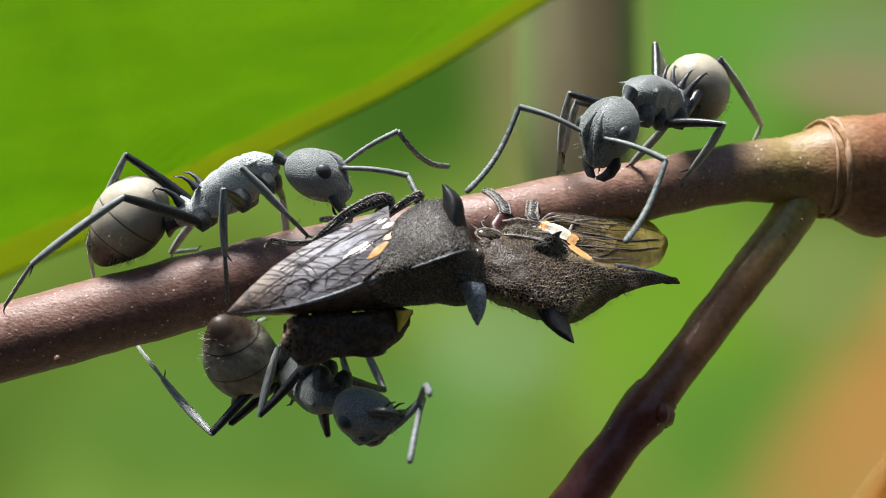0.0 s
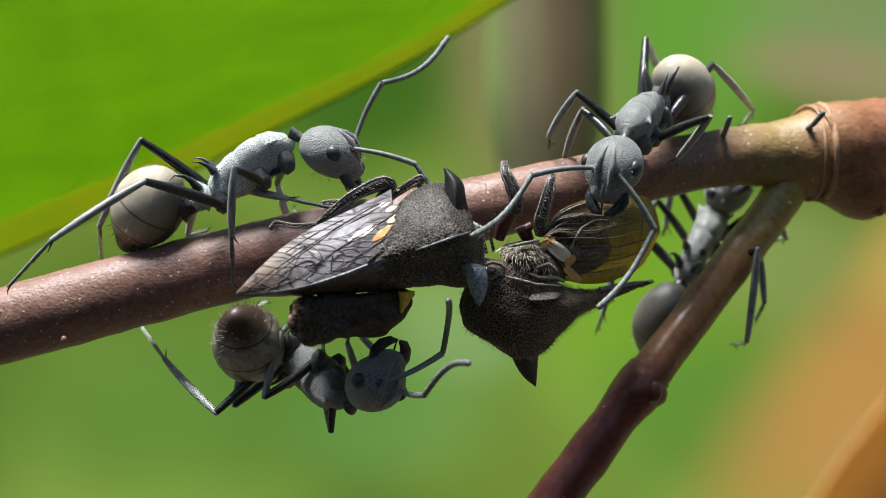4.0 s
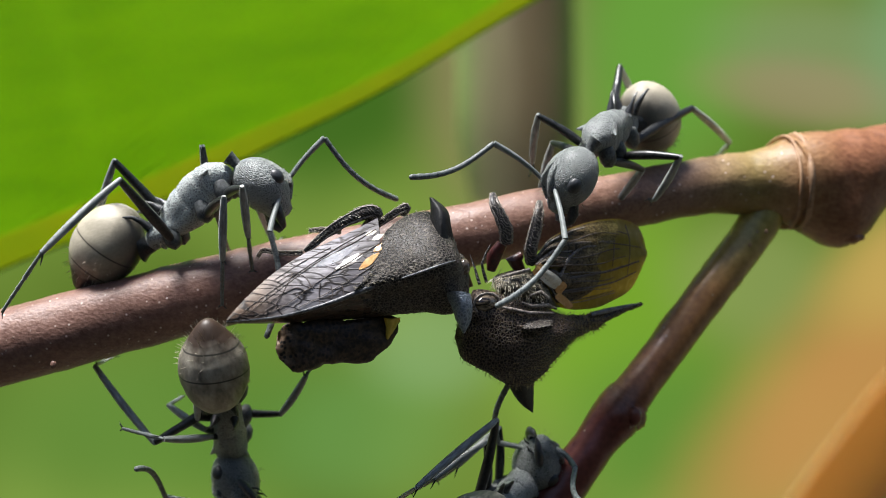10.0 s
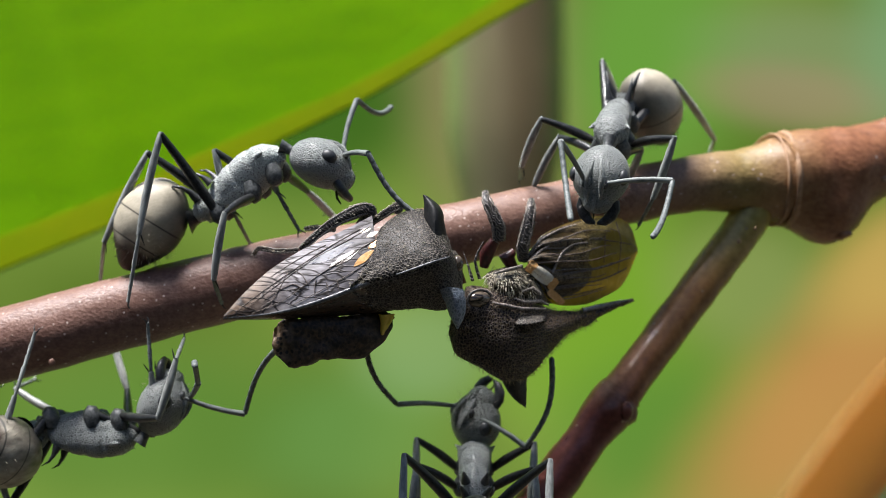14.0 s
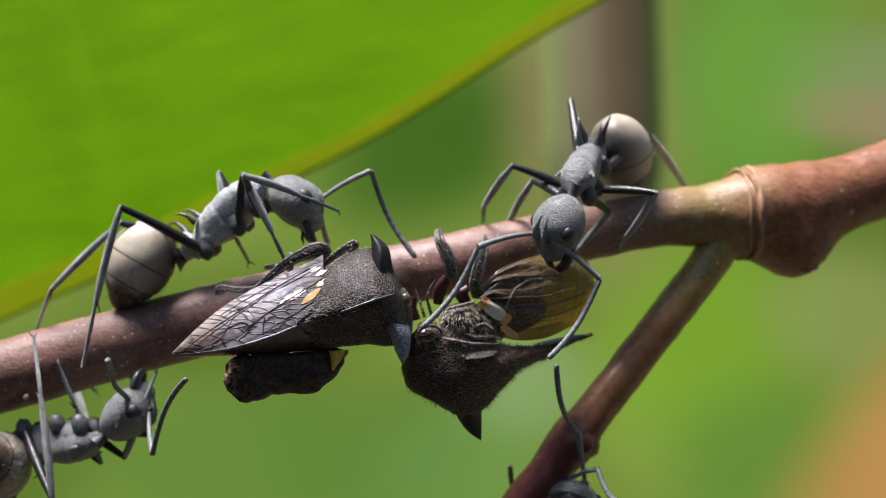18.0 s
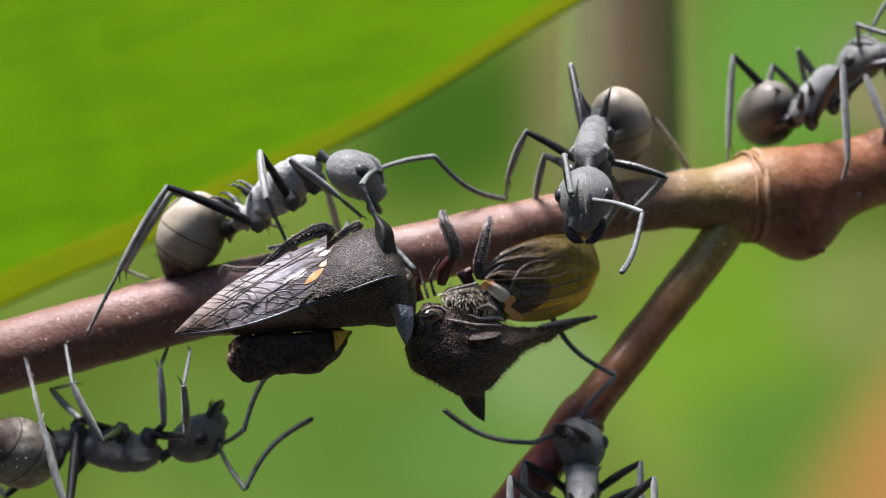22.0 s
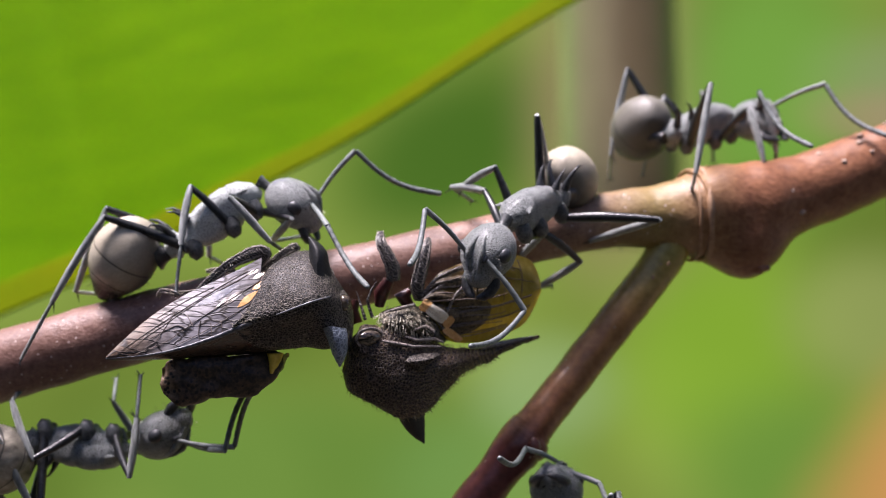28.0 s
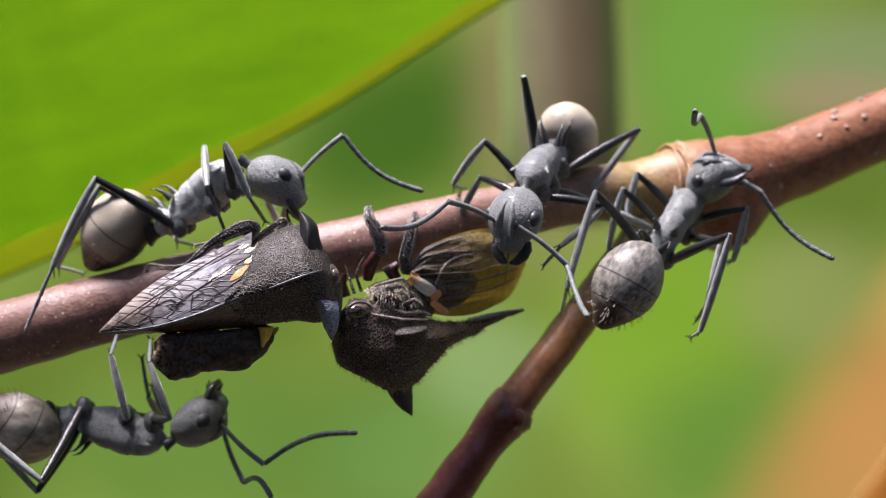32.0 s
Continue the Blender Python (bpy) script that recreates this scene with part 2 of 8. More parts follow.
M["hair_gold"] = mat("golden_hair", (0.26, 0.19, 0.09), (0.5, 0.4, 0.22), 0.1, rough=0.5)
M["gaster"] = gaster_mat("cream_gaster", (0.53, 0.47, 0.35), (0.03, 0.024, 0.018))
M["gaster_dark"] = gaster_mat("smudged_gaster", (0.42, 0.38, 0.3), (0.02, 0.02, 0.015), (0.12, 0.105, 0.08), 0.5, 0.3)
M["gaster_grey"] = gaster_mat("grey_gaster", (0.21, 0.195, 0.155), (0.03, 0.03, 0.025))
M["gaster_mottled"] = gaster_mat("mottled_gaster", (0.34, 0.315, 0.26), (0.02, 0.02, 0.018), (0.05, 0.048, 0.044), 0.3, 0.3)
STEM = [(-2.0, (0.11, 0.042, 0.028), (0.31, 0.175, 0.128)), (4.0, (0.125, 0.052, 0.033), (0.35, 0.2, 0.14)), (6.8, (0.135, 0.066, 0.038), (0.38, 0.235, 0.15)),
        (8.8, (0.16, 0.105, 0.026), (0.38, 0.27, 0.09)), (9.8, (0.18, 0.086, 0.03), (0.44, 0.26, 0.11)), (11.5, (0.15, 0.052, 0.022), (0.36, 0.155, 0.07))]
SIDE = [(-9.0, (0.085, 0.018, 0.014), (0.21, 0.055, 0.04)), (-4.6, (0.095, 0.022, 0.016), (0.23, 0.066, 0.045)), (-3.9, (0.15, 0.052, 0.02), (0.34, 0.14, 0.056)),
        (-1.0, (0.19, 0.088, 0.026), (0.42, 0.22, 0.075)), (0.9, (0.28, 0.22, 0.048), (0.55, 0.45, 0.14))]
M["bark"] = mat("twig_bark", (0, 0, 0), (1, 1, 1), 0.2, rough=0.48, bump=0.8, depth=0.04, spots=(0.26, (0.66, 0.52, 0.45), 0.085), stretch=(0.7, 1, 1), contrast=0.5, grade=(0, STEM))
M["bark_red"] = mat("red_bark", (0, 0, 0), (1, 1, 1), 0.3, rough=0.42, bump=0.8, depth=0.04, stretch=(0.7, 1, 1), contrast=0.4, grade=(0, STEM))
M["bark_side"] = mat("side_branch_bark", (0, 0, 0), (1, 1, 1), 0.5, rough=0.34, bump=0.3, depth=0.02, spots=(0.5, (0.36, 0.26, 0.17), 0.06), contrast=0.4, spec=0.45, coat=0.1, grade=(2, SIDE))
M["pore"] = mat("pale_pore", (0.34, 0.22, 0.16), (0.56, 0.42, 0.32), 0.08, rough=0.7, bump=0.5)
M["ring"] = mat("node_ring", (0.3, 0.16, 0.08), (0.48, 0.3, 0.17), 0.4, rough=0.6, bump=0.4)
M["shell"] = mat("hopper_shell", (0.003, 0.0025, 0.0022), (0.014, 0.011, 0.009), 0.3, rough=0.5, bump=1.0, depth=0.03, cells=(0.078, (0.17, 0.148, 0.125), 0.03, 0.13), spec=0.28)
M["shell_brown"] = mat("brown_shell", (0.0035, 0.0022, 0.0017), (0.028, 0.014, 0.009), 0.3, rough=0.45, bump=1.0, depth=0.025, cells=(0.08, (0.17, 0.125, 0.092), 0.03, 0.13), spec=0.35)
M["pale_ridge"] = mat("pale_ridge", (0.03, 0.025, 0.022), (0.36, 0.31, 0.27), 0.07, rough=0.5, bump=0.8, depth=0.02, contrast=0.2)
M["abdomen_shell"] = mat("tan_pitted_shell", (0, 0, 0), (1, 1, 1), 0.25, rough=0.5, bump=0.8, depth=0.04, contrast=0.2, spots=(0.14, (0.012, 0.008, 0.006), 0.26), grade=(0, [(-2.3, (0.13, 0.08, 0.045), (0.34, 0.23, 0.14)), (-1.95, (0.1, 0.06, 0.03), (0.26, 0.17, 0.1)), (-1.5, (0.016, 0.01, 0.007), (0.085, 0.05, 0.032)), (1.0, (0.012, 0.008, 0.006), (0.065, 0.038, 0.024))]))
M["horn_black"] = mat("black_horn", (0.003, 0.003, 0.003), (0.026, 0.025, 0.024), 0.09, rough=0.5, bump=0.8, depth=0.02, contrast=0.3, spec=0.35)
M["horn_blue"] = mat("blue_grey_horn", (0.06, 0.075, 0.095), (0.2, 0.24, 0.29), 0.12, rough=0.42, bump=0.8, depth=0.02, contrast=0.4, cells=(0.1, (0.28, 0.32, 0.37), 0.03, 0.14))
# smoky brown wing; the pale lilac middle carries sky sheen in its colour
M["wing"] = mat("smoky_wing", (0, 0, 0), (1, 1, 1), 0.3, rough=0.45, bump=0.6, depth=0.02, coat=0.0, spec=0.16, stretch=(0.3, 1, 1), contrast=0.3,
                cells=(0.3, (0.04, 0.034, 0.031), 0.012, 0.07), cell_map=(-28, (0.34, 1.3, 1)),
                grade=(0, [(-3.4, (0.035, 0.016, 0.007), (0.17, 0.095, 0.045)), (-2.4, (0.06, 0.04, 0.03), (0.28, 0.215, 0.17)), (-1.5, (0.1, 0.092, 0.096), (0.42, 0.4, 0.415)),
                           (-0.6, (0.06, 0.055, 0.061), (0.28, 0.262, 0.286)), (0.2, (0.035, 0.032, 0.034), (0.18, 0.166, 0.172)), (0.9, (0.02, 0.017, 0.017), (0.09, 0.08, 0.08))]))
# bluish sky reflection on the wing, put into the colour
M["wing_sheen"] = mat("painted_bluish_sheen", (0.035, 0.035, 0.048), (0.13, 0.135, 0.17), 0.22, rough=0.36, bump=0.5, depth=0.03, spec=0.2, stretch=(0.4, 1, 1), contrast=0.3)
# the lower wing's shade is put into this colour; smoky cells share it
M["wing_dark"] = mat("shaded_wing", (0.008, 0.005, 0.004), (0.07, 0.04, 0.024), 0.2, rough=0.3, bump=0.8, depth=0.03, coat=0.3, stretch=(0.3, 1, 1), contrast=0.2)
M["wing_fold"] = mat("folded_wing", (0, 0, 0), (1, 1, 1), 0.12, rough=0.5, bump=1.0, depth=0.05, stretch=(0.6, 1.2, 1), contrast=0.24, spec=0.25,
                     grade=(0, [(-0.3, (0.012, 0.009, 0.006), (0.18, 0.135, 0.09)), (0.5, (0.018, 0.012, 0.007), (0.2, 0.145, 0.08)), (1.1, (0.06, 0.042, 0.016), (0.3, 0.22, 0.08)), (1.5, (0.14, 0.105, 0.03), (0.4, 0.31, 0.09))]))
M["vein"] = mat("wing_vein", (0.05, 0.038, 0.032), (0.18, 0.14, 0.115), 0.1, rough=0.45)
M["vein_pale"] = mat("grey_wing_rim", (0.04, 0.041, 0.045), (0.2, 0.205, 0.22), 0.2, rough=0.35, bump=0.5)
M["patch_white"] = mat("ivory_patch", (0.72, 0.63, 0.47), (0.9, 0.85, 0.72), 0.15, rough=0.35, coat=0.2)
M["patch_orange"] = mat("orange_patch", (0.6, 0.27, 0.07), (0.8, 0.48, 0.2), 0.15, rough=0.35)
M["amber"] = mat("amber_wing", (0, 0, 0), (1, 1, 1), 0.22, rough=0.25, bump=0.7, depth=0.03, coat=0.3, through_light=(0.56, 0.46, 0.1), share=0.55, stretch=(0.8, 0.4, 1), contrast=0.3,
                 grade=(0, [(-0.2, (0.025, 0.018, 0.012), (0.13, 0.095, 0.06)), (0.6, (0.06, 0.035, 0.014), (0.28, 0.19, 0.08)), (1.3, (0.14, 0.1, 0.028), (0.42, 0.32, 0.095)), (2.0, (0.22, 0.175, 0.04), (0.5, 0.42, 0.11))]))
M["fuzz"] = mat("golden_fuzz", (0.006, 0.005, 0.004), (0.14, 0.115, 0.07), 0.16, rough=0.6, bump=1.0, depth=0.05, contrast=0.16)
M["red"] = mat("dark_red_joint", (0.02, 0.005, 0.004), (0.08, 0.013, 0.011), 0.2, rough=0.4)
M["hopper_leg"] = mat("hopper_leg", (0.005, 0.004, 0.004), (0.05, 0.042, 0.038), 0.1, rough=0.45, bump=0.9, depth=0.02, contrast=0.2, waves=(0.055, (0.2, 0.175, 0.155), 0.55, 0.95))
M["hopper_eye"] = mat("hopper_eye", (0.012, 0.008, 0.006), (0.13, 0.1, 0.07), 0.2, rough=0.15, coat=0.6, stretch=(0.2, 1.6, 1), contrast=0.14)
M["yellow"] = mat("yellow_edge", (0.5, 0.34, 0.03), (0.7, 0.52, 0.08), 0.3, rough=0.4)
M["leaf"] = mat("green_leaf", (0.105, 0.25, 0.001), (0.16, 0.34, 0.002), 3.0, rough=0.7, bump=0.1, depth=0.1, through_light=(0.46, 0.78, 0.002), share=0.38, stretch=(0.15, 1, 1), spec=0.02)
M["leaf_vein"] = mat("leaf_vein", (0.12, 0.27, 0.001), (0.175, 0.36, 0.002), 2.0, rough=0.7, through_light=(0.48, 0.8, 0.002), share=0.38, spec=0.02)
M["leaf_rim"] = mat("leaf_rim", (0.17, 0.25, 0.002), (0.22, 0.27, 0.003), 4.0, rough=0.7, through_light=(0.56, 0.66, 0.004), share=0.38, spec=0.02)
M["far_teal"] = mat("far_teal_leaf", (0.15, 0.36, 0.22), (0.24, 0.48, 0.32), 6.0, rough=0.45, bump=0.2, through_light=(0.35, 0.75, 0.5), share=0.5)
M["far_orange"] = mat("dead_leaf", (0.68, 0.4, 0.16), (0.77, 0.48, 0.21), 12.0, rough=0.8, through_light=(0.95, 0.6, 0.24), share=0.5, stretch=(0.4, 1, 1), spec=0.1)
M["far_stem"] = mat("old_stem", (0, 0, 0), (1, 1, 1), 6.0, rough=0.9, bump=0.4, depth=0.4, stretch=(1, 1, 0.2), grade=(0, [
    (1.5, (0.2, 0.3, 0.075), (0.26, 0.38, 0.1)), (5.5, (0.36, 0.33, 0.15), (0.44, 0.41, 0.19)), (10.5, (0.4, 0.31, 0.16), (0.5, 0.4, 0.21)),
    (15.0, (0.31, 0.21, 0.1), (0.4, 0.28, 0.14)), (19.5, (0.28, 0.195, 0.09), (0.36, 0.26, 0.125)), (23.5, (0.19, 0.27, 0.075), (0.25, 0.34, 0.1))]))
M["sky_screen"] = mat("sky_screen", (0.02, 0.022, 0.012), (0.075, 0.08, 0.045), 30.0, rough=0.8, bump=0.5, depth=4.0, contrast=0.4)
M["soil"] = mat("forest_soil", (0.04, 0.032, 0.02), (0.09, 0.075, 0.05), 60.0, rough=0.95)


def backdrop_mat():
    """Blurred foliage far away, self-lit: a green mottle, with soft wide patches of the plants and litter behind."""
    m = bpy.data.materials.new("glowing_foliage")
    m.use_nodes = True
    N, L = m.node_tree.nodes, m.node_tree.links
    for n in list(N):
        N.remove(n)
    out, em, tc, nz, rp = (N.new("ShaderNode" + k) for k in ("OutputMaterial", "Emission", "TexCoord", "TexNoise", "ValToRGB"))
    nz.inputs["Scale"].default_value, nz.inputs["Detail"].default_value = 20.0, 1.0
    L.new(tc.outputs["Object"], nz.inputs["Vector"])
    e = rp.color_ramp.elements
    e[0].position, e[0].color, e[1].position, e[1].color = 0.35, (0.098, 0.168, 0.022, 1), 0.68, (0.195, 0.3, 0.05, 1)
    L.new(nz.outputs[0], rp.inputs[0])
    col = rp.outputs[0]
    for (x, z), wide, tall, turn, colour, strength in PATCHES + FAR_RIGHT:
        mp, ln, fall, mx = (N.new("ShaderNode" + k) for k in ("Mapping", "VectorMath", "MapRange", "Mix"))
        mp.vector_type = "TEXTURE"
        mp.inputs["Location"].default_value = (x * MM, 0, z * MM)
        mp.inputs["Rotation"].default_value = (0, radians(-turn), 0)
        mp.inputs["Scale"].default_value = (wide * MM, 1e3, tall * MM)
        L.new(tc.outputs["Object"], mp.inputs[0])
        ln.operation = "LENGTH"
        L.new(mp.outputs[0], ln.inputs[0])
        fall.interpolation_type = "SMOOTHERSTEP"
        fall.inputs[1].default_value, fall.inputs[2].default_value = 0.15, 1.2
        fall.inputs[3].default_value, fall.inputs[4].default_value = strength, 0.0
        L.new(ln.outputs["Value"], fall.inputs[0])
        mx.data_type = "RGBA"
        L.new(fall.outputs[0], mx.inputs[0])
        L.new(col, mx.inputs[6])
        mx.inputs[7].default_value = (*colour, 1)
        col = mx.outputs[2]
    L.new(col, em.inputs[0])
    # emission stands in for daylight on the far plants
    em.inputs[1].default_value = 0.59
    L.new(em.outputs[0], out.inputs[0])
    return m


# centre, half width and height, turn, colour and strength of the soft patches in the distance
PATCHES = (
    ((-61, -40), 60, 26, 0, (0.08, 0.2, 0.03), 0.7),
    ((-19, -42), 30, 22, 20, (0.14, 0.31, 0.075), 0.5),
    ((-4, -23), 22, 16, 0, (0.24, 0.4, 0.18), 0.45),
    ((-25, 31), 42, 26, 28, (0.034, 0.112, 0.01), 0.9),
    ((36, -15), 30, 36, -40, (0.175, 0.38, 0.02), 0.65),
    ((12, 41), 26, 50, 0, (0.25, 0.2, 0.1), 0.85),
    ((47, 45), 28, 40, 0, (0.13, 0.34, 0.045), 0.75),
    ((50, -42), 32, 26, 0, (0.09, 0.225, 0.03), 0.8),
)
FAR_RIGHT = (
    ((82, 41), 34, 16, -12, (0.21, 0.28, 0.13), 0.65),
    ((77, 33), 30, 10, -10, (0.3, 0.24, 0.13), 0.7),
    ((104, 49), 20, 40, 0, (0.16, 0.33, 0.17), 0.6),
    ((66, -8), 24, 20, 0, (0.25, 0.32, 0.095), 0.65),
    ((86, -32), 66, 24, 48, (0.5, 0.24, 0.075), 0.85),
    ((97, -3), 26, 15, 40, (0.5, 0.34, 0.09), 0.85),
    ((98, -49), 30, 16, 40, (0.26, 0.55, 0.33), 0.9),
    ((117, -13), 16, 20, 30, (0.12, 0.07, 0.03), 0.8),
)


# ---- builders (lengths in millimetres) ----
def V(*a):
    return Vector(a)


def loft(bm, pts, rads, seg=10, flat=1.0, up=(0, 0, 1)):
    """A tapered tube through the points; flat squeezes it along up."""
    pts = [Vector(p) for p in pts]
    rings = []
    side = None
    for i, p in enumerate(pts):
        d = (pts[min(i + 1, len(pts) - 1)] - pts[max(i - 1, 0)]).normalized()
        if side is None:
            u = Vector(up)
            if abs(u.dot(d)) > 0.95:
                u = Vector((0, 1, 0)) if abs(d.y) < 0.9 else Vector((1, 0, 0))
            side = u.cross(d).normalized()
        else:
            side = (side - d * side.dot(d)).normalized()
        top = d.cross(side)
        r = rads[i]
        ra, rb = r if isinstance(r, tuple) else (r, r * flat)
        rings.append([bm.verts.new(p + side * ra * math.cos(a) + top * rb * math.sin(a)) for a in (2 * math.pi * k / seg for k in range(seg))])
    for a, b in zip(rings, rings[1:]):
        for k in range(seg):
            bm.faces.new((a[k], a[(k + 1) % seg], b[(k + 1) % seg], b[k]))
    bm.faces.new(rings[0][::-1])
    bm.faces.new(rings[-1])
    return bm


def blob(bm, c, r, shape=None, u=22, v=14, turn=None):
    """A rounded body; shape(n) returns a factor or a moved unit point."""
    c = Vector(c)
    rot = turn if turn else Matrix.Identity(3)
    rows = []
    for j in range(v + 1):
        th = math.pi * j / v
        row = []
        for i in range(u if 0 < j < v else 1):
            ph = 2 * math.pi * i / u
            n = Vector((math.cos(th), math.sin(th) * math.cos(ph), math.sin(th) * math.sin(ph)))
            q = n
            if shape:
                s = shape(n)
                q = s if isinstance(s, Vector) else n * s
            row.append(bm.verts.new(c + rot @ Vector((q.x * r[0], q.y * r[1], q.z * r[2]))))
        rows.append(row)
    for a, b in zip(rows, rows[1:]):
        for i in range(u):
            k = (i + 1) % u
            if len(a) == 1:
                bm.faces.new((a[0], b[k], b[i]))
            elif len(b) == 1:
                bm.faces.new((a[i], a[k], b[0]))
            else:
                bm.faces.new((a[i], a[k], b[k], b[i]))
    return bm


def sheet(bm, fn, nu, nv, thick):
    """A thin solid shell over fn(u, v) with u, v in 0..1."""
    P = [[Vector(fn(i / nu, j / nv)) for j in range(nv + 1)] for i in range(nu + 1)]
    layers = []
    for s in (0.5, -0.5):
        g = []
        for i in range(nu + 1):
            row = []
            for j in range(nv + 1):
                du = P[min(i + 1, nu)][j] - P[max(i - 1, 0)][j]
                dv = P[i][min(j + 1, nv)] - P[i][max(j - 1, 0)]
                n = du.cross(dv)
                n = n.normalized() if n.length > 1e-9 else Vector((0, 0, 1))
                row.append(bm.verts.new(P[i][j] + n * thick * s))
            g.append(row)
        layers.append(g)
    a, b = layers
    for i in range(nu):
        for j in range(nv):
            bm.faces.new((a[i][j], a[i + 1][j], a[i + 1][j + 1], a[i][j + 1]))
            bm.faces.new((b[i][j], b[i][j + 1], b[i + 1][j + 1], b[i + 1][j]))
    for i in range(nu):
        bm.faces.new((a[i][0], b[i][0], b[i + 1][0], a[i + 1][0]))
        bm.faces.new((a[i][nv], a[i + 1][nv], b[i + 1][nv], b[i][nv]))
    for j in range(nv):
        bm.faces.new((a[0][j], a[0][j + 1], b[0][j + 1], b[0][j]))
        bm.faces.new((a[nu][j], b[nu][j], b[nu][j + 1], a[nu][j + 1]))
    return bm


def hairs(bm, spots, length, width=0.012):
    """Fine tapering bristles: (root, way) pairs."""
    for p, d in spots:
        p, d = Vector(p), Vector(d).normalized()
        s = d.orthogonal().normalized() * width
        t = d.cross(s)
        b = [bm.verts.new(p + q) for q in (s, -0.5 * s + 0.87 * t, -0.5 * s - 0.87 * t)]
        k = bm.verts.new(p + d * length)
        for i in range(3):
            bm.faces.new((b[i], b[(i + 1) % 3], k))
    return bm


def mesh_of(name, bm, material):
    bmesh.ops.scale(bm, vec=(MM, MM, MM), verts=bm.verts)
    bmesh.ops.recalc_face_normals(bm, faces=bm.faces)
    for e in bm.edges:
        if len(e.link_faces) == 2 and e.calc_face_angle(0) > 1.0:
            e.smooth = False
    me = bpy.data.meshes.new(name)
    bm.to_mesh(me)
    bm.free()
    me.materials.append(M[material])
    me.polygons.foreach_set("use_smooth", [True] * len(me.polygons))
    return me


def part(name, bm, material, parent, label=""):
    """Links a bmesh as one mesh object under a thing or under a part."""
    ob = new(name, mesh_of(name, bm, material))
    ob.parent = parent
    if label:
        ob["label"] = label
    return ob


def thing(name, label, category, group="", kind="", at=(0, 0, 0)):
    ob = new(name)
    ob.empty_display_size = 0.001
    ob.location = Vector(at) * MM
    return tagged(ob, label, category, group, kind)


def B():
    return bmesh.new()


def axes_of(x, z):
    """A turn whose x runs along x and whose z points out along z."""
    return Matrix((x, z.cross(x), z)).transposed()


def wobble(p, size, amount):
    return noise.noise(Vector(p) / size) * amount


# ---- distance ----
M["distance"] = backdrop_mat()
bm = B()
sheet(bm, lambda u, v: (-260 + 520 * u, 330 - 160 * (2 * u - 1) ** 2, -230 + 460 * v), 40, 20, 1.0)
tagged(part("backdrop", bm, "distance", None), "blurred green foliage far behind the twig, glowing by itself", "backdrop", kind="structure")
# added out of view behind the camera to cut front sky light
bm = B()
sheet(bm, lambda u, v: (420 * math.cos(math.pi * (1 + u)), -60 + 420 * math.sin(math.pi * (1 + u)), -600 + 780 * v), 40, 20, 1.0)
for v in bm.verts:
    v.co += V(wobble(v.co, 60, 30), wobble(v.co + V(500, 0, 0), 60, 30), wobble(v.co + V(0, 500, 0), 60, 20))
tagged(part("backdrop", bm, "sky_screen", None), "unseen dark green screen added to block low sky light", "backdrop", kind="structure")
bm = B()
bmesh.ops.create_grid(bm, x_segments=40, y_segments=40, size=60000)
bmesh.ops.translate(bm, verts=bm.verts, vec=(0, 0, -600))
tagged(part("ground", bm, "soil", None), "dark mossy forest soil far below the twig", "ground", kind="structure")


def far_leaf(material, label, c, long, wide, turn, lean=0.0, bend=0.15):
    """A leaf with a pointed outline, a midrib and a curl, out of focus behind the twig."""
    ob = thing("leaf", label, "leaf", at=c)
    ob.rotation_euler = (radians(90 + lean), 0, 0)
    ob.rotation_euler.rotate(Euler((0, radians(-turn), 0)))

    def surface(u, v):
        w = wide * math.sin(math.pi * min(1, u * 0.97 + 0.03)) ** 0.7 * (v - 0.5) * 2
        return ((u - 0.5) * 2 * long, w, bend * long * (u - 0.5) ** 2 - 0.12 * wide * (1 - abs(2 * v - 1)))
    part("blade", sheet(B(), surface, 24, 10, 0.4), material, ob)
    part("midrib", loft(B(), [surface(k / 12, 0.5) for k in range(13)], [0.9 - 0.05 * k for k in range(13)], 8), material, ob)
    return ob


stem = thing("plant_stem", "thick tan and brown woody stem, out of focus behind", "stem")
for z0, z1 in ((8, 92), (92, 300)):
    zs = [z0 + (z1 - z0) * k / 12 for k in range(13)]
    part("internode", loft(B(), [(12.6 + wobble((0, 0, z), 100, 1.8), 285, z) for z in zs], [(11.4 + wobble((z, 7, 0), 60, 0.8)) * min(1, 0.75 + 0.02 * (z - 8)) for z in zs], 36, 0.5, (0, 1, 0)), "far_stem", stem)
for item in (("far_teal", "blue-green leaf catching the sky, out of focus", (72, 200, -42), 17, 8, 50, -10),):
    far_leaf(*item)


def dead_point(u, v):
    return (50 + 78 * u ** 0.9 + (v - 0.5) * (14 + 20 * u) * (0.4 + 0.6 * math.sin(math.pi * min(1, 0.15 + u))), 268 + 5 * math.sin(3 * v), -84 + 84 * u + 6 * math.sin(2.2 * u) - (v - 0.5) * 20)


dead = thing("dead_leaf", "curled orange-brown dead leaf, out of focus", "leaf")
part("blade", sheet(B(), dead_point, 24, 10, 0.6), "far_orange", dead)
part("midrib", loft(B(), [Vector(dead_point(k / 12, 0.5)) + V(0, -0.4, 0) for k in range(13)], [0.5] * 13, 8), "far_orange", dead)

# ---- the large leaf that hangs behind the twig ----
big_leaf = thing("leaf", "large glossy green leaf with parallel veins and a yellowish rim", "leaf", at=(0, 22, 0))


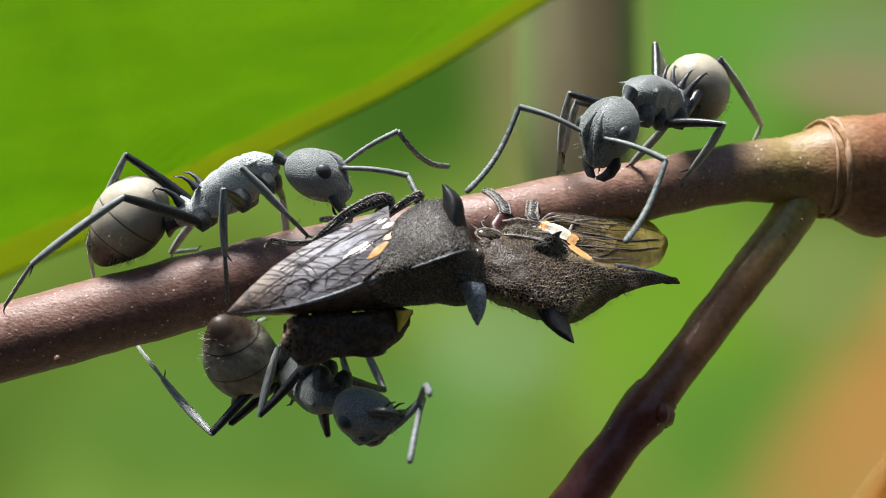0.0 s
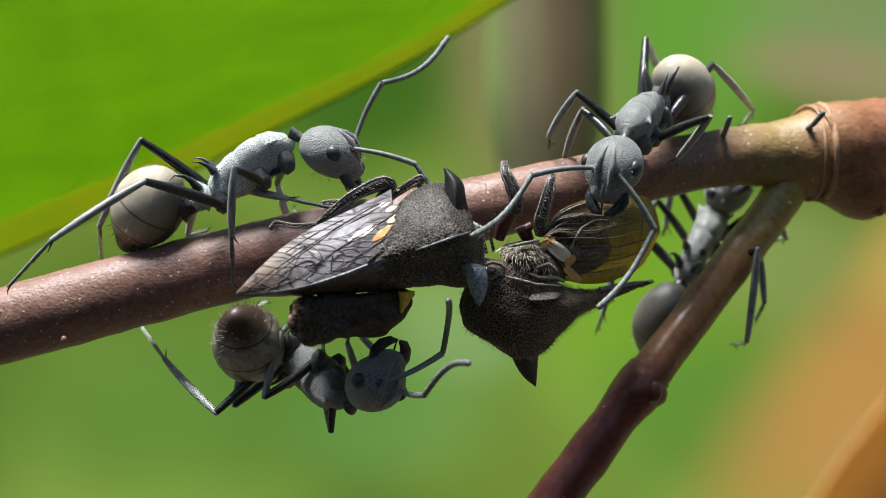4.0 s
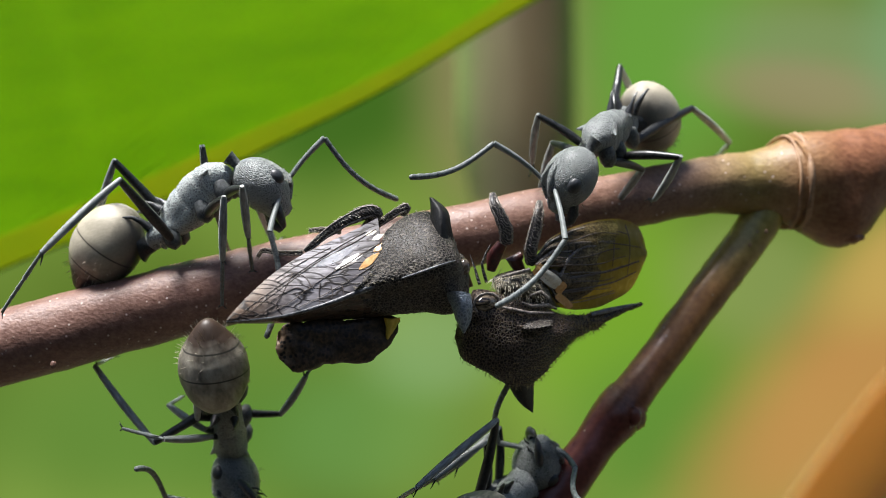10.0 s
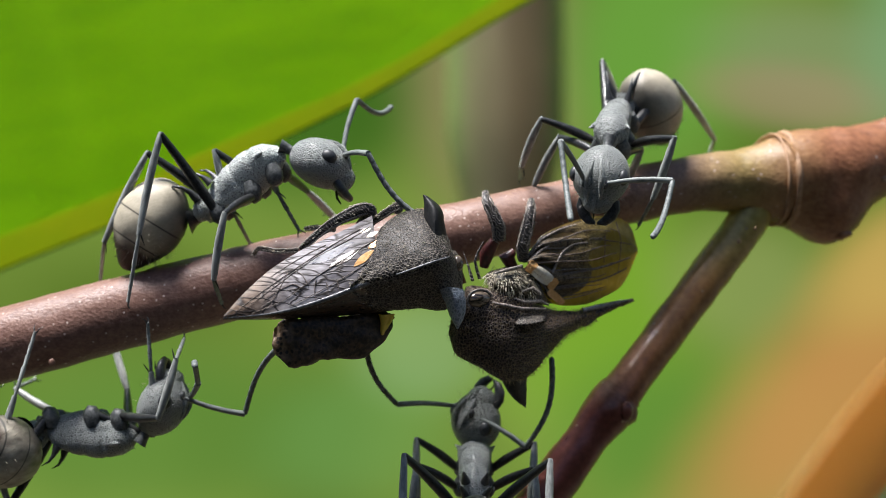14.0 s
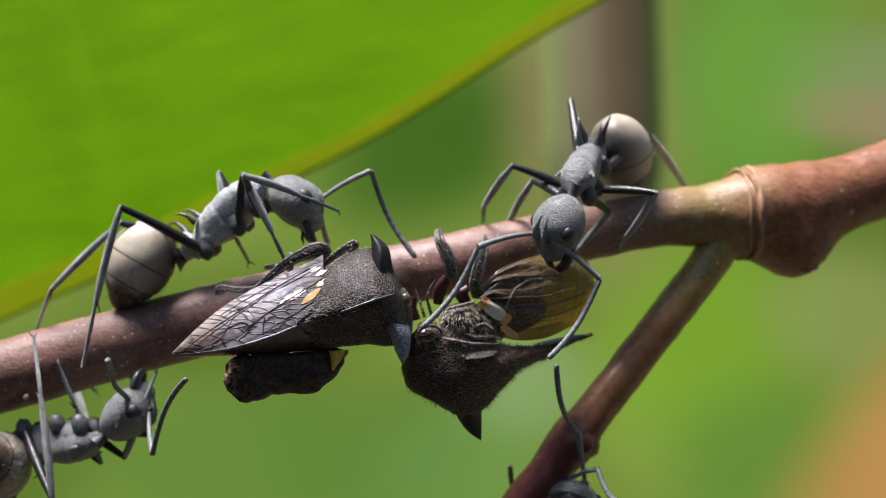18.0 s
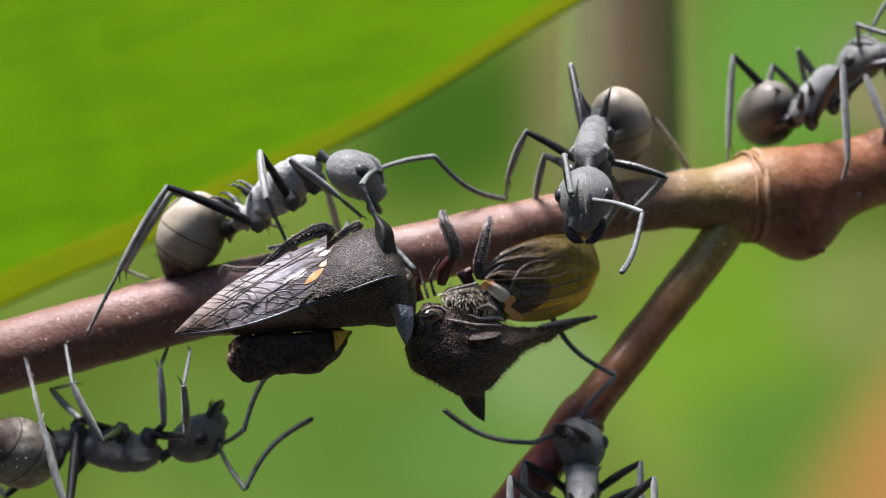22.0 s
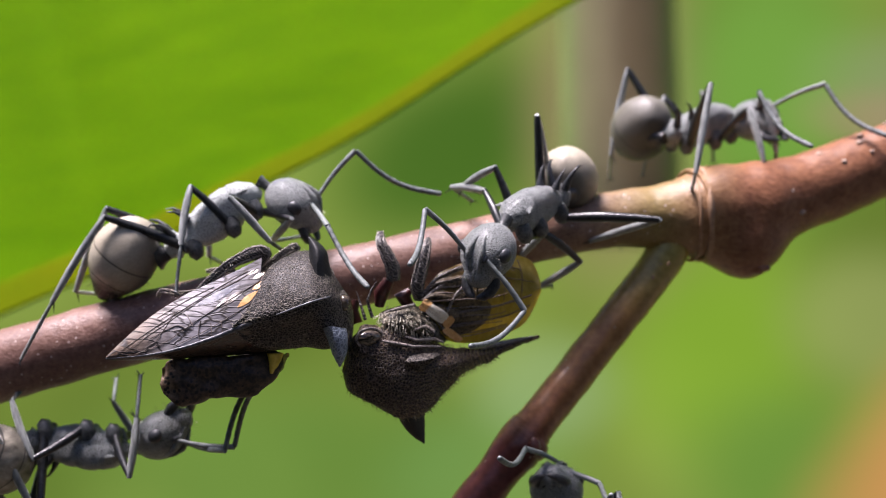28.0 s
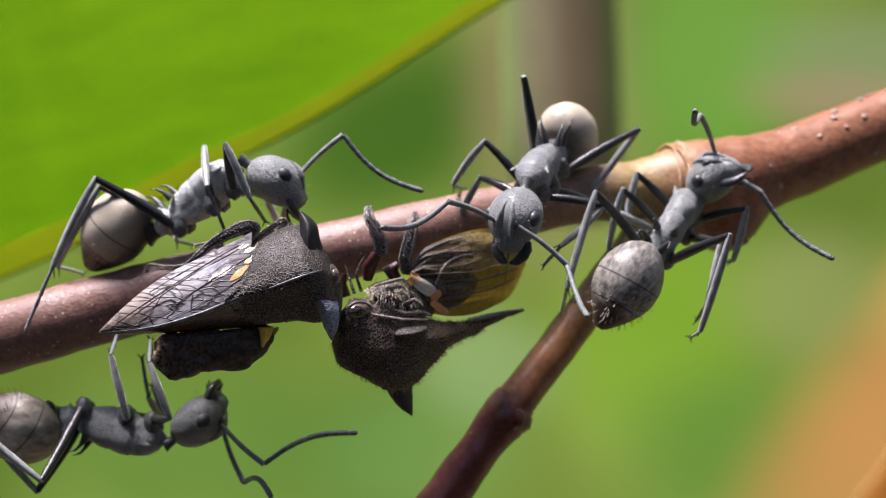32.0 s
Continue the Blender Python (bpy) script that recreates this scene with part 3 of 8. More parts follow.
def leaf_point(u, v):
    """u along the lower rim, v away from it into the blade."""
    x = -27 + 40 * u
    rim = V(x, 0, 7.95 + 0.541 * x + 0.0024 * x * x + 0.12 * math.sin(9 * u) - 0.08 * math.sin(23 * u))
    back = rim + V(-10.0, 13.0, 26.0) * v
    return (back.x, back.y + 0.5 * math.sin(6 * u), back.z)


part("blade", sheet(B(), leaf_point, 40, 20, 0.25), "leaf", big_leaf)
part("rim", sheet(B(), lambda u, v: Vector(leaf_point(u, 0.046 * (0.75 + 0.25 * math.sin(7 * u)) * v)) + V(0, -0.3, 0), 40, 3, 0.1), "leaf_rim", big_leaf, "thin olive-yellow leaf rim")
for k in range(60):
    v0 = 0.01 + 0.0163 * k
    pts = [Vector(leaf_point(max(0, min(1, s / 12)), max(0, min(1, v0 + 0.32 * (s / 12) - 0.16)))) + V(0, -0.12, 0) for s in range(13)]
    part("vein", loft(B(), pts, [0.03] * 13, 5), "leaf_vein", big_leaf)

# ---- the twig with its fork ----
twig = thing("twig", "purple-brown woody twig with pale pores, forked at a ringed node", "twig")


def stretch_of(points, radii, name, material, seg=36, steps=10, rough=0.045, label="", lumps=()):
    """A length of branch: a smooth line through points, with uneven girth and lumps (centre, reach, height)."""
    pts, rr = [], []
    n = len(points)
    for i in range(n - 1):
        p0, p1, p2, p3 = (Vector(points[max(0, min(n - 1, k))]) for k in (i - 1, i, i + 1, i + 2))
        for s in range(steps + (i == n - 2)):
            f = s / steps
            pts.append(0.5 * (2 * p1 + (p2 - p0) * f + (2 * p0 - 5 * p1 + 4 * p2 - p3) * f * f + (3 * p1 - p0 - 3 * p2 + p3) * f ** 3))
            rr.append(radii[i] + (radii[i + 1] - radii[i]) * (3 * f * f - 2 * f ** 3))
    bm = loft(B(), pts, rr, seg)
    for v in bm.verts:
        near = min(range(len(pts)), key=lambda k: (pts[k] - v.co).length_squared)
        out = (v.co - pts[near])
        if out.length > 1e-6:
            v.co += out.normalized() * (wobble(v.co, 0.7, rough) + wobble(v.co + V(9, 9, 9), 0.22, rough * 0.35))
            for c, reach, height in lumps:
                d = (v.co - Vector(c)).length / reach
                if d < 1:
                    v.co += out.normalized() * height * (1 - d * d) ** 2
    return part(name, bm, material, twig, label)


stretch_of([(-25.73, -0.30, -5.94), (-18.17, -0.10, -4.31), (-12.11, 0.20, -2.67), (-5.97, 0.50, -1.03), (1.05, 1.40, 0.57), (6.52, 3.20, 1.78), (8.46, 3.90, 1.99), (10.04, 4.30, 2.07)],
           [1.12, 1.08, 1.02, 0.99, 0.87, 0.8, 0.91, 1.29], "stem", "bark", steps=16, label="purple-brown stem, olive-tinged at the fork")
stretch_of([(10.01, 4.30, 2.07), (10.76, 4.50, 2.18), (11.85, 4.80, 2.35), (13.48, 5.30, 2.82), (17.00, 6.50, 4.15), (24.06, 8.50, 6.78)], [1.36, 1.41, 1.34, 1.13, 1.07, 1.05],
           "upper_stem", "bark_red", label="reddish-brown stem with pale pores", lumps=(((11.58, 4.40, 0.69), 1.7, 0.8),))
ring_pts = []
for k in range(37):
    a = 2 * math.pi * k / 36
    c = V(*(10.04, 4.30, 2.07))
    ax = (V(*(10.76, 4.50, 2.18)) - V(*(9.33, 4.10, 2.03))).normalized()
    s1 = ax.cross(V(0, 1, 0)).normalized()
    s2 = ax.cross(s1)
    ring_pts.append(c + (s1 * math.cos(a) + s2 * math.sin(a)) * (1.34 + 0.03 * math.sin(5 * a)) + ax * (0.1 * math.cos(a) + 0.05 * math.sin(3 * a)))
part("node_ring", loft(B(), ring_pts, [0.09 + 0.02 * math.sin(k) for k in range(37)], 8), "ring", twig, "raised tan scar ring")
part("node_ring", loft(B(), [p + V(-0.3, 0, -0.02) for p in ring_pts], [0.05] * 37, 8), "ring", twig, "fine tan scar ring")
part("leaf_scar", blob(B(), (11.69, 4.00, 0.45), (0.42, 0.28, 0.2), lambda n: 1 + 0.1 * math.sin(7 * n.x)), "bark_red", twig, "reddish leaf scar")
# the side branch
stretch_of([(9.43, 4.20, 1.61), (8.81, 4.00, 0.52), (7.54, 3.40, -1.06), (5.95, 2.60, -3.04), (4.96, 2.10, -4.25)], [0.68, 0.61, 0.58, 0.56, 0.6], "side_branch", "bark_side",
           label="olive-brown side branch with a soft shine")
stretch_of([(5.09, 2.10, -4.09), (4.72, 2.00, -4.55), (4.09, 1.80, -5.34), (2.71, 1.40, -7.12), (0.56, 0.60, -9.88), (-3.37, -1.00, -14.87)], [0.63, 0.71, 0.61, 0.65, 0.68, 0.7], "lower_branch",
           "bark_side", label="maroon lower branch beyond a collar")
part("collar", loft(B(), [V(*(5.05, 2.10, -4.27)), V(*(4.92, 2.05, -4.42)), V(*(4.79, 2.00, -4.55))], [0.64, 0.74, 0.68], 24), "bark_side", twig, "raised collar at the lower node")
rnd = random.Random(21)
UPPER = [V(11.85, 4.80, 2.35), V(13.48, 5.30, 2.82), V(17.00, 6.50, 4.15), V(20.5, 7.50, 5.48)]
for k in range(34):
    f = rnd.uniform(0, 2.99)
    a, b = UPPER[int(f)], UPPER[int(f) + 1]
    along_it = (b - a).normalized()
    side_a = along_it.cross(V(0, -1, 0)).normalized()
    turn_a = rnd.uniform(-1.35, 1.35)
    out = V(0, -1, 0) * math.cos(turn_a) + side_a * math.sin(turn_a)
    out = (out - along_it * out.dot(along_it)).normalized()
    spot = a.lerp(b, f - int(f)) + out * (1.1 if f > 0.5 else 1.2)
    size = rnd.uniform(0.05, 0.1)
    part("lenticel", blob(B(), spot, (size * 1.25, size, size * 0.6), lambda n: 1 + wobble(n * 2 + V(0, 0, 3), 0.6, 0.12), 10, 7, axes_of(along_it, out)), "pore", twig)
specks = B()
MAIN = [V(-18.17, -0.10, -4.31), V(-12.11, 0.20, -2.67), V(-5.97, 0.50, -1.03), V(1.05, 1.40, 0.57), V(6.52, 3.20, 1.78)]
GIRTH = [1.06, 1.0, 0.965, 0.85, 0.78]
for k in range(420):
    f = rnd.uniform(0, 3.6)
    a, b = MAIN[int(f)], MAIN[int(f) + 1]
    along_it = (b - a).normalized()
    side_a = along_it.cross(V(0, -1, 0)).normalized()
    turn_a = rnd.uniform(-1.5, 1.5)
    out = V(0, -1, 0) * math.cos(turn_a) + side_a * math.sin(turn_a)
    out = (out - along_it * out.dot(along_it)).normalized()
    size = rnd.uniform(0.014, 0.034)
    blob(specks, a.lerp(b, f - int(f)) + out * (GIRTH[int(f)] + (GIRTH[int(f) + 1] - GIRTH[int(f)]) * (f - int(f))), (size * 1.5, size, size), None, 6, 4, axes_of(along_it, out))
part("bark_speckle", specks, "pore", twig, "tiny pale pores in the bark")["kind"] = "stuff"
part("bud", blob(B(), (-10.47, -0.75, -3.04), (0.09, 0.08, 0.11)), "bark", twig, "tiny dark bud")
for x, z in ((1330, 405), (1302, 428), (1262, 470), (1215, 540), (1180, 585)):
    part("bark_bump", blob(B(), ((x - 784) * 0.0167, 3.3, (441 - z) * 0.0167), (0.05, 0.04, 0.06)), "ring", twig)
part("bud", blob(B(), (5.14, 1.40, -4.55), (0.2, 0.16, 0.28)), "bark_side", twig, "small bud on the collar")


# ---- the thorny treehoppers ----
def rough_shell(amount, size):
    return lambda n: 1 + wobble(n * 3, size, amount)


def between(p, f):
    """A smooth value on the curve through four points."""
    a, b, c, d = p
    return 0.5 * (2 * b + (c - a) * f + (2 * a - 5 * b + 4 * c - d) * f * f + (3 * b - a - 3 * c + d) * f ** 3)


def shell(sections, nu=6, nv=6, rough=((0.3, 0.03), (0.1, 0.012))):
    """A closed body through rings of points, smooth both ways, with an uneven skin."""
    S = [[Vector(p) for p in ring] for ring in sections]
    n, k = len(S), len(S[0])
    lines = []
    for i in range(n - 1):
        for s in range(nu + (i == n - 2)):
            ring = [between([S[max(0, min(n - 1, i + o))][j] for o in (-1, 0, 1, 2)], s / nu) for j in range(k)]
            lines.append([between([ring[(j + o) % k] for o in (-1, 0, 1, 2)], t / nv) for j in range(k) for t in range(nv)])
    bm = B()
    rows = [[bm.verts.new(p) for p in line] for line in lines]
    m = k * nv
    for a, b in zip(rows, rows[1:]):
        for j in range(m):
            bm.faces.new((a[j], a[(j + 1) % m], b[(j + 1) % m], b[j]))
    bm.faces.new(rows[0][::-1])
    bm.faces.new(rows[-1])
    bmesh.ops.recalc_face_normals(bm, faces=bm.faces)
    bm.normal_update()
    for v in list(bm.verts):
        v.co += v.normal * sum(wobble(v.co, size, amount) for size, amount in rough)
    return bm


def roof(stations, nu=8, nv=8):
    """A shield with a crest: each station gives its upper edge, crest and lower edge."""
    rings = []
    for top, crest, low in stations:
        a, b, c = V(*top), V(*crest), V(*low)
        bulge = 0.22 * (b.z - min(a.z, c.z))
        rings.append([a, a.lerp(b, 0.48) + V(0.03, 0, bulge), b, b.lerp(c, 0.45) + V(0.03, 0, 0.4 * bulge), c, V((a.x + c.x) / 2, (a.y + c.y) / 2, min(b.z - 0.4, -0.75))])
    return shell(rings, nu, nv)


def keeled(stations, nu, nv, rough):
    """A rounded body: each station gives upper edge, lower edge, and the heights of front and back."""
    return shell([[V(ax, ay, 0.6 * f), V((ax + bx) / 2, (ay + by) / 2, f), V(bx, by, 0.5 * f), V((ax + bx) / 2, (ay + by) / 2, b)] for (ax, ay, _), (bx, by, _), f, b in stations], nu, nv, rough)


def fur(bm, count, seed, way, face=(0, 0, 1), least=-0.2, where=None):
    """Roots and directions of hairs over the side of a body that faces a direction."""
    rnd = random.Random(seed)
    bm.normal_update()
    fs = [f for f in bm.faces if f.normal.dot(Vector(face)) > least and (not where or where(f.calc_center_median()))]
    return [(f.calc_center_median(), 0.5 * f.normal + Vector(way) + V(rnd.uniform(-.3, .3), rnd.uniform(-.3, .3), rnd.uniform(-.3, .3))) for f in (rnd.choice(fs) for _ in range(count))]


def bristles(parent, spots, length, width, material, label):
    part("bristles", hairs(B(), spots, length, width), material, parent, label)["kind"] = "stuff"


hopper_a = thing("treehopper", "dark brown thorny treehopper resting along the twig, wings folded", "treehopper", "treehoppers on the twig", at=(-2.17, -1.00, -0.74))
hopper_a.rotation_euler = (radians(90), 0, 0)
bm = roof([
    ((-0.259, -0.225, 1.20), (-0.165, -0.292, 1.28), (-0.168, -0.407, 1.10)),
    ((0.164, 0.281, 1.00), (0.356, -0.123, 1.42), (0.354, -0.860, 0.60)),
    ((0.522, 1.266, 0.50), (0.977, 0.080, 1.62), (0.943, -0.856, 0.50)),
    ((1.069, 1.707, 0.10), (1.592, 0.280, 1.78), (1.535, -0.817, 0.40)),
    ((1.597, 1.778, 0.10), (2.031, 0.442, 1.68), (2.073, -0.867, 0.35)),
    ((1.985, 1.518, 0.10), (2.351, 0.507, 1.30), (2.375, -0.820, 0.30)),
    ((2.231, 1.203, 0.00), (2.512, 0.362, 0.60), (2.550, -0.591, 0.20))])
hair_a = fur(bm, 420, 3, (-0.6, 0.3, 0))
part("pronotum", bm, "shell", hopper_a, "pitted grey-black shield")
part("ridge", loft(B(), [(0.978, 0.087, 1.66), (1.287, 0.184, 1.77), (1.592, 0.294, 1.82), (1.863, 0.389, 1.80), (2.065, 0.456, 1.72), (2.337, 0.535, 1.38)], [0.02, 0.03, 0.035, 0.035, 0.03, 0.015], 8), "vein_pale", hopper_a, "pale ridge line")
part("horn", shell([[(1.639, 1.058, 0.50), (1.958, 0.987, 1.15), (2.281, 1.059, 0.50), (1.951, 1.201, 0.20)], [(1.661, 1.476, 0.60), (1.957, 1.434, 1.10), (2.211, 1.441, 0.60), (1.951, 1.481, 0.25)],
                    [(1.668, 1.788, 0.65), (1.936, 1.760, 1.00), (2.162, 1.719, 0.65), (1.916, 1.795, 0.35)], [(1.661, 1.996, 0.65), (1.837, 1.970, 0.85), (2.023, 1.927, 0.65), (1.833, 2.000, 0.50)],
                    [(1.640, 2.156, 0.65), (1.696, 2.141, 0.70), (1.765, 2.122, 0.65), (1.695, 2.158, 0.60)]], 5, 5, ((0.15, 0.012),)), "horn_black", hopper_a, "blunt black horn")
part("horn", shell([[(2.062, -0.326, 0.90), (2.372, -0.241, 1.50), (2.718, -0.323, 1.00), (2.374, -0.404, 0.60)], [(2.201, -0.600, 1.00), (2.474, -0.548, 1.50), (2.765, -0.596, 1.10), (2.477, -0.606, 0.80)],
                    [(2.325, -0.940, 1.10), (2.530, -0.893, 1.42), (2.751, -0.869, 1.15), (2.533, -0.912, 0.95)], [(2.442, -1.179, 1.15), (2.558, -1.137, 1.30), (2.683, -1.110, 1.15), (2.560, -1.149, 1.05)],
                    [(2.525, -1.323, 1.15), (2.546, -1.322, 1.18), (2.573, -1.310, 1.15), (2.546, -1.325, 1.12)]], 5, 5, ((0.1, 0.012),)), "horn_blue", hopper_a, "curved blue-grey horn")
keel = [V(*p) for p in ((0.560, 0.013, 1.40), (0.008, -0.215, 1.30), (-0.762, -0.518, 1.08), (-1.467, -0.746, 0.90), (-2.174, -0.919, 0.75), (-2.899, -1.015, 0.50), (-3.628, -1.074, 0.28))]
edge_up = [V(*p) for p in ((0.289, 1.624, 0.00), (-0.275, 1.327, 0.00), (-0.985, 0.987, -0.05), (-1.661, 0.668, -0.10), (-2.435, 0.172, -0.05), (-3.094, -0.427, 0.05), (-3.619, -1.020, 0.24))]
edge_low = [V(*p) for p in ((0.875, -0.861, 0.55), (0.240, -0.952, 0.40), (-0.607, -1.020, 0.30), (-1.453, -1.066, 0.25), (-2.229, -1.110, 0.22), (-2.933, -1.125, 0.22), (-3.631, -1.089, 0.26))]


def along(line, u):
    k = min(len(line) - 2, int(u * (len(line) - 1)))
    f = u * (len(line) - 1) - k
    return between([line[max(0, min(len(line) - 1, k + o))] for o in (-1, 0, 1, 2)], f)


def upper_wing(u, v):
    p = along(keel, u).lerp(along(edge_up, u), v)
    return p + V(0, 0, 0.3 * math.sin(math.pi * v) * (1 - u) ** 0.6 + 0.02 * math.sin(14 * v + 3 * u) * (1 - u))


def lower_wing(u, v):
    p = along(keel, u).lerp(along(edge_low, u), v)
    return p + V(0, -0.03 * math.sin(math.pi * v), 0.1 * math.sin(math.pi * v) * (1 - u))


def drape(fn, x, y, lift, grid={}):
    """The point of a wing's surface at a place across it."""
    if fn not in grid:
        grid[fn] = [Vector(fn(a / 50, b / 30)) for a in range(51) for b in range(31)]
    near = sorted(grid[fn], key=lambda p: (p.x - x) ** 2 + (p.y - y) ** 2)[:4]
    w = [1 / (0.01 + (p.x - x) ** 2 + (p.y - y) ** 2) for p in near]
    return V(x, y, sum(p.z * k for p, k in zip(near, w)) / sum(w) + lift)


def wing_cell(fn, corners, material, parent, label, lift=0.024, blunt=0.0):
    """A pane of membrane between veins: four corners across the wing, laid on its surface with bowed sides."""
    a, b, c, d = (V(*q, 0) for q in corners)

    def fn2(u, v):
        wide = (0.02 + math.sin(math.pi * u)) ** (0.9 * (1 - blunt)) * (1.25 - 0.25 * blunt)
        q = a.lerp(b, u).lerp(d.lerp(c, u), 0.5 + wide * (v - 0.5))
        return drape(fn, q.x, q.y, lift)
    return part("wing_cell", sheet(B(), fn2, 16, 6, 0.012), material, parent, label)


part("tail_spine", loft(B(), [p + V(0, -0.01, 0.01) for p in (along(keel, k / 24) for k in range(25))], [0.085 - 0.0031 * k for k in range(25)], 10, 0.8), "vein_pale", hopper_a, "blue-grey tail spine along the back")
wing_a = part("wing", sheet(B(), upper_wing, 40, 20, 0.03), "wing", hopper_a, "smoky glossy folded wing")
part("wing", sheet(B(), lower_wing, 30, 8, 0.03), "wing_dark", hopper_a, "folded wing with its shade put into the dark colour")
# the bluish pane stands for sky mirrored in the wing, not a membrane colour
for corners, mm, label in (
        (((0.26, 1.325), (-0.06, 1.205), (-0.01, 1.125), (0.31, 1.255)), "patch_white", "ivory wing patch"),
        (((0.45, 1.245), (0.13, 1.085), (0.19, 1.0), (0.5, 1.165)), "patch_white", "ivory wing patch"),
        (((0.614, 1.084), (0.183, 0.819), (0.267, 0.694), (0.669, 0.973)), "patch_orange", "pale orange wing patch"),
        (((0.336, 0.778), (-0.199, 0.332), (-0.081, 0.235), (0.420, 0.667)), "patch_orange", "pale orange wing patch"),
        (((-0.234, 0.986), (-1.332, 0.484), (-1.241, 0.234), (-0.109, 0.861)), "wing_sheen", "bluish sky sheen painted on the wing"),
        (((-0.025, 0.812), (-0.859, 0.304), (-0.789, 0.186), (0.079, 0.673)), "wing_dark", "smoky wing cell")):
    wing_cell(upper_wing, corners, mm, wing_a, label)
for line in (((0.25, 1.33), (-0.30, 0.99), (-1.28, 0.46), (-2.18, -0.20), (-3.08, -0.86)), ((0.53, 1.06), (-0.03, 0.71), (-1.14, 0.01), (-2.04, -0.62), (-2.87, -0.96)), ((0.60, 0.78), (0.18, 0.36), (-0.93, -0.30), (-1.83, -0.75)),
             ((-0.03, 1.26), (-0.86, 0.78), (-1.62, 0.29), (-2.53, -0.34), (-3.29, -0.90)), ((-0.93, 0.85), (-1.62, 0.50), (-2.39, 0.01)), ((-1.35, -0.20), (-1.55, 0.08), (-1.90, 0.18), (-2.32, -0.06)), ((-1.14, -0.06), (-1.17, -0.34), (-1.14, -0.58)),
             ((-1.90, 0.18), (-2.11, -0.27), (-2.32, -0.65)), ((-1.55, -0.27), (-1.83, -0.20), (-2.53, -0.58)), ((-0.86, -0.13), (-0.82, -0.30), (-0.79, -0.49)), ((-0.58, -0.06), (-0.54, -0.23), (-0.51, -0.38))):
    pts = [V(*q, 0) for q in line]
    n = len(pts)
    run = [between([pts[max(0, min(n - 1, i + o))] for o in (-1, 0, 1, 2)], f / 5) for i in range(n - 1) for f in range(5)] + [pts[-1]]
    part("vein", loft(B(), [drape(upper_wing, q.x, q.y, 0.036) for q in run], [0.014 - 0.007 * i / len(run) for i in range(len(run))], 6), "vein", wing_a)
bm = keeled([((0.857, -0.989, 0.00), (0.857, -1.144, 0.00), 0.0, -0.4), ((0.503, -0.933, 0.00), (0.589, -1.731, 0.00), 0.35, -0.7), ((-0.062, -0.990, 0.00), (-0.026, -2.135, 0.00), 0.5, -0.9), ((-0.768, -1.026, 0.00), (-0.874, -2.178, 0.00), 0.5, -0.9),
             ((-1.546, -1.062, 0.00), (-1.616, -2.406, 0.00), 0.45, -0.9), ((-2.040, -1.106, 0.00), (-2.075, -2.251, 0.00), 0.25, -0.7), ((-2.351, -1.346, 0.00), (-2.379, -1.813, 0.00), -0.05, -0.4)], 7, 8, ((0.35, 0.09), (0.12, 0.04)))
part("abdomen", bm, "abdomen_shell", hopper_a, "rough dark brown abdomen with a tan pitted tip")
part("abdomen_edge", shell([[(0.466, -0.970, 0.45), (0.631, -0.994, 0.55), (0.895, -0.976, 0.30), (0.649, -0.985, 0.10)], [(0.521, -1.216, 0.42), (0.636, -1.233, 0.50), (0.795, -1.203, 0.25), (0.649, -1.231, 0.10)],
                            [(0.502, -1.503, 0.30), (0.574, -1.535, 0.35), (0.639, -1.508, 0.20), (0.564, -1.535, 0.10)]], 4, 4, ((0.1, 0.01),)), "yellow", hopper_a, "yellow edge of the abdomen")
part("head", blob(B(), (2.445, -0.141, -0.10), (0.25, 0.85, 0.55), rough_shell(0.05, 0.5)), "shell", hopper_a)
for q in ((2.548, 0.359, 0.30), (2.515, -0.553, 0.30)):
    part("eye", blob(B(), q, (0.17, 0.22, 0.2)), "hopper_eye", hopper_a)


def ridged_leg(parent, pts, rads, label, seg=12):
    """A hopper's leg: a dark shaft with pale bristly ridges along it."""
    pts = [V(*p) for p in pts]
    n = len(pts)
    run = [between([pts[max(0, min(n - 1, i + o))] for o in (-1, 0, 1, 2)], f / 5) for i in range(n - 1) for f in range(5)] + [pts[-1]]
    rr = [rads[min(n - 1, i // 5)] + (rads[min(n - 1, i // 5 + 1)] - rads[min(n - 1, i // 5)]) * (i % 5) / 5 for i in range(len(run))]
    bm = loft(B(), run, rr, seg)
    bm.normal_update()
    for v in bm.verts:
        v.co += v.normal * (wobble(v.co, 0.12, 0.03))
    leg = part("leg", bm, "hopper_leg", parent, label)
    rnd = random.Random(n)
    spots = []
    for i in range(len(run) - 1):
        d = (run[i + 1] - run[i]).normalized()
        s = d.cross(V(0, 0, 1)).normalized()
        for k in range(4):
            a = rnd.uniform(-0.2, 3.3)
            o = s * math.cos(a) + V(0, 0, 1) * math.sin(a)
            spots.append((run[i].lerp(run[i + 1], rnd.random()) + o * rr[i] * 0.95, o * 0.7 + d * 1.4))
    part("bristles", hairs(B(), spots, 0.1, 0.008), "hair", leg)["kind"] = "stuff"
    for side in (0.75, -0.75):
        line = []
        for i, p in enumerate(run):
            d = (run[min(i + 1, len(run) - 1)] - run[max(i - 1, 0)]).normalized()
            s = d.cross(V(0, 0, 1)).normalized()
            line.append(p + s * rr[i] * side + V(0, 0, rr[i] * 0.72))
        part("ridge", loft(B(), line, [0.03] * len(line), 6), "pale_ridge", leg)
    return leg


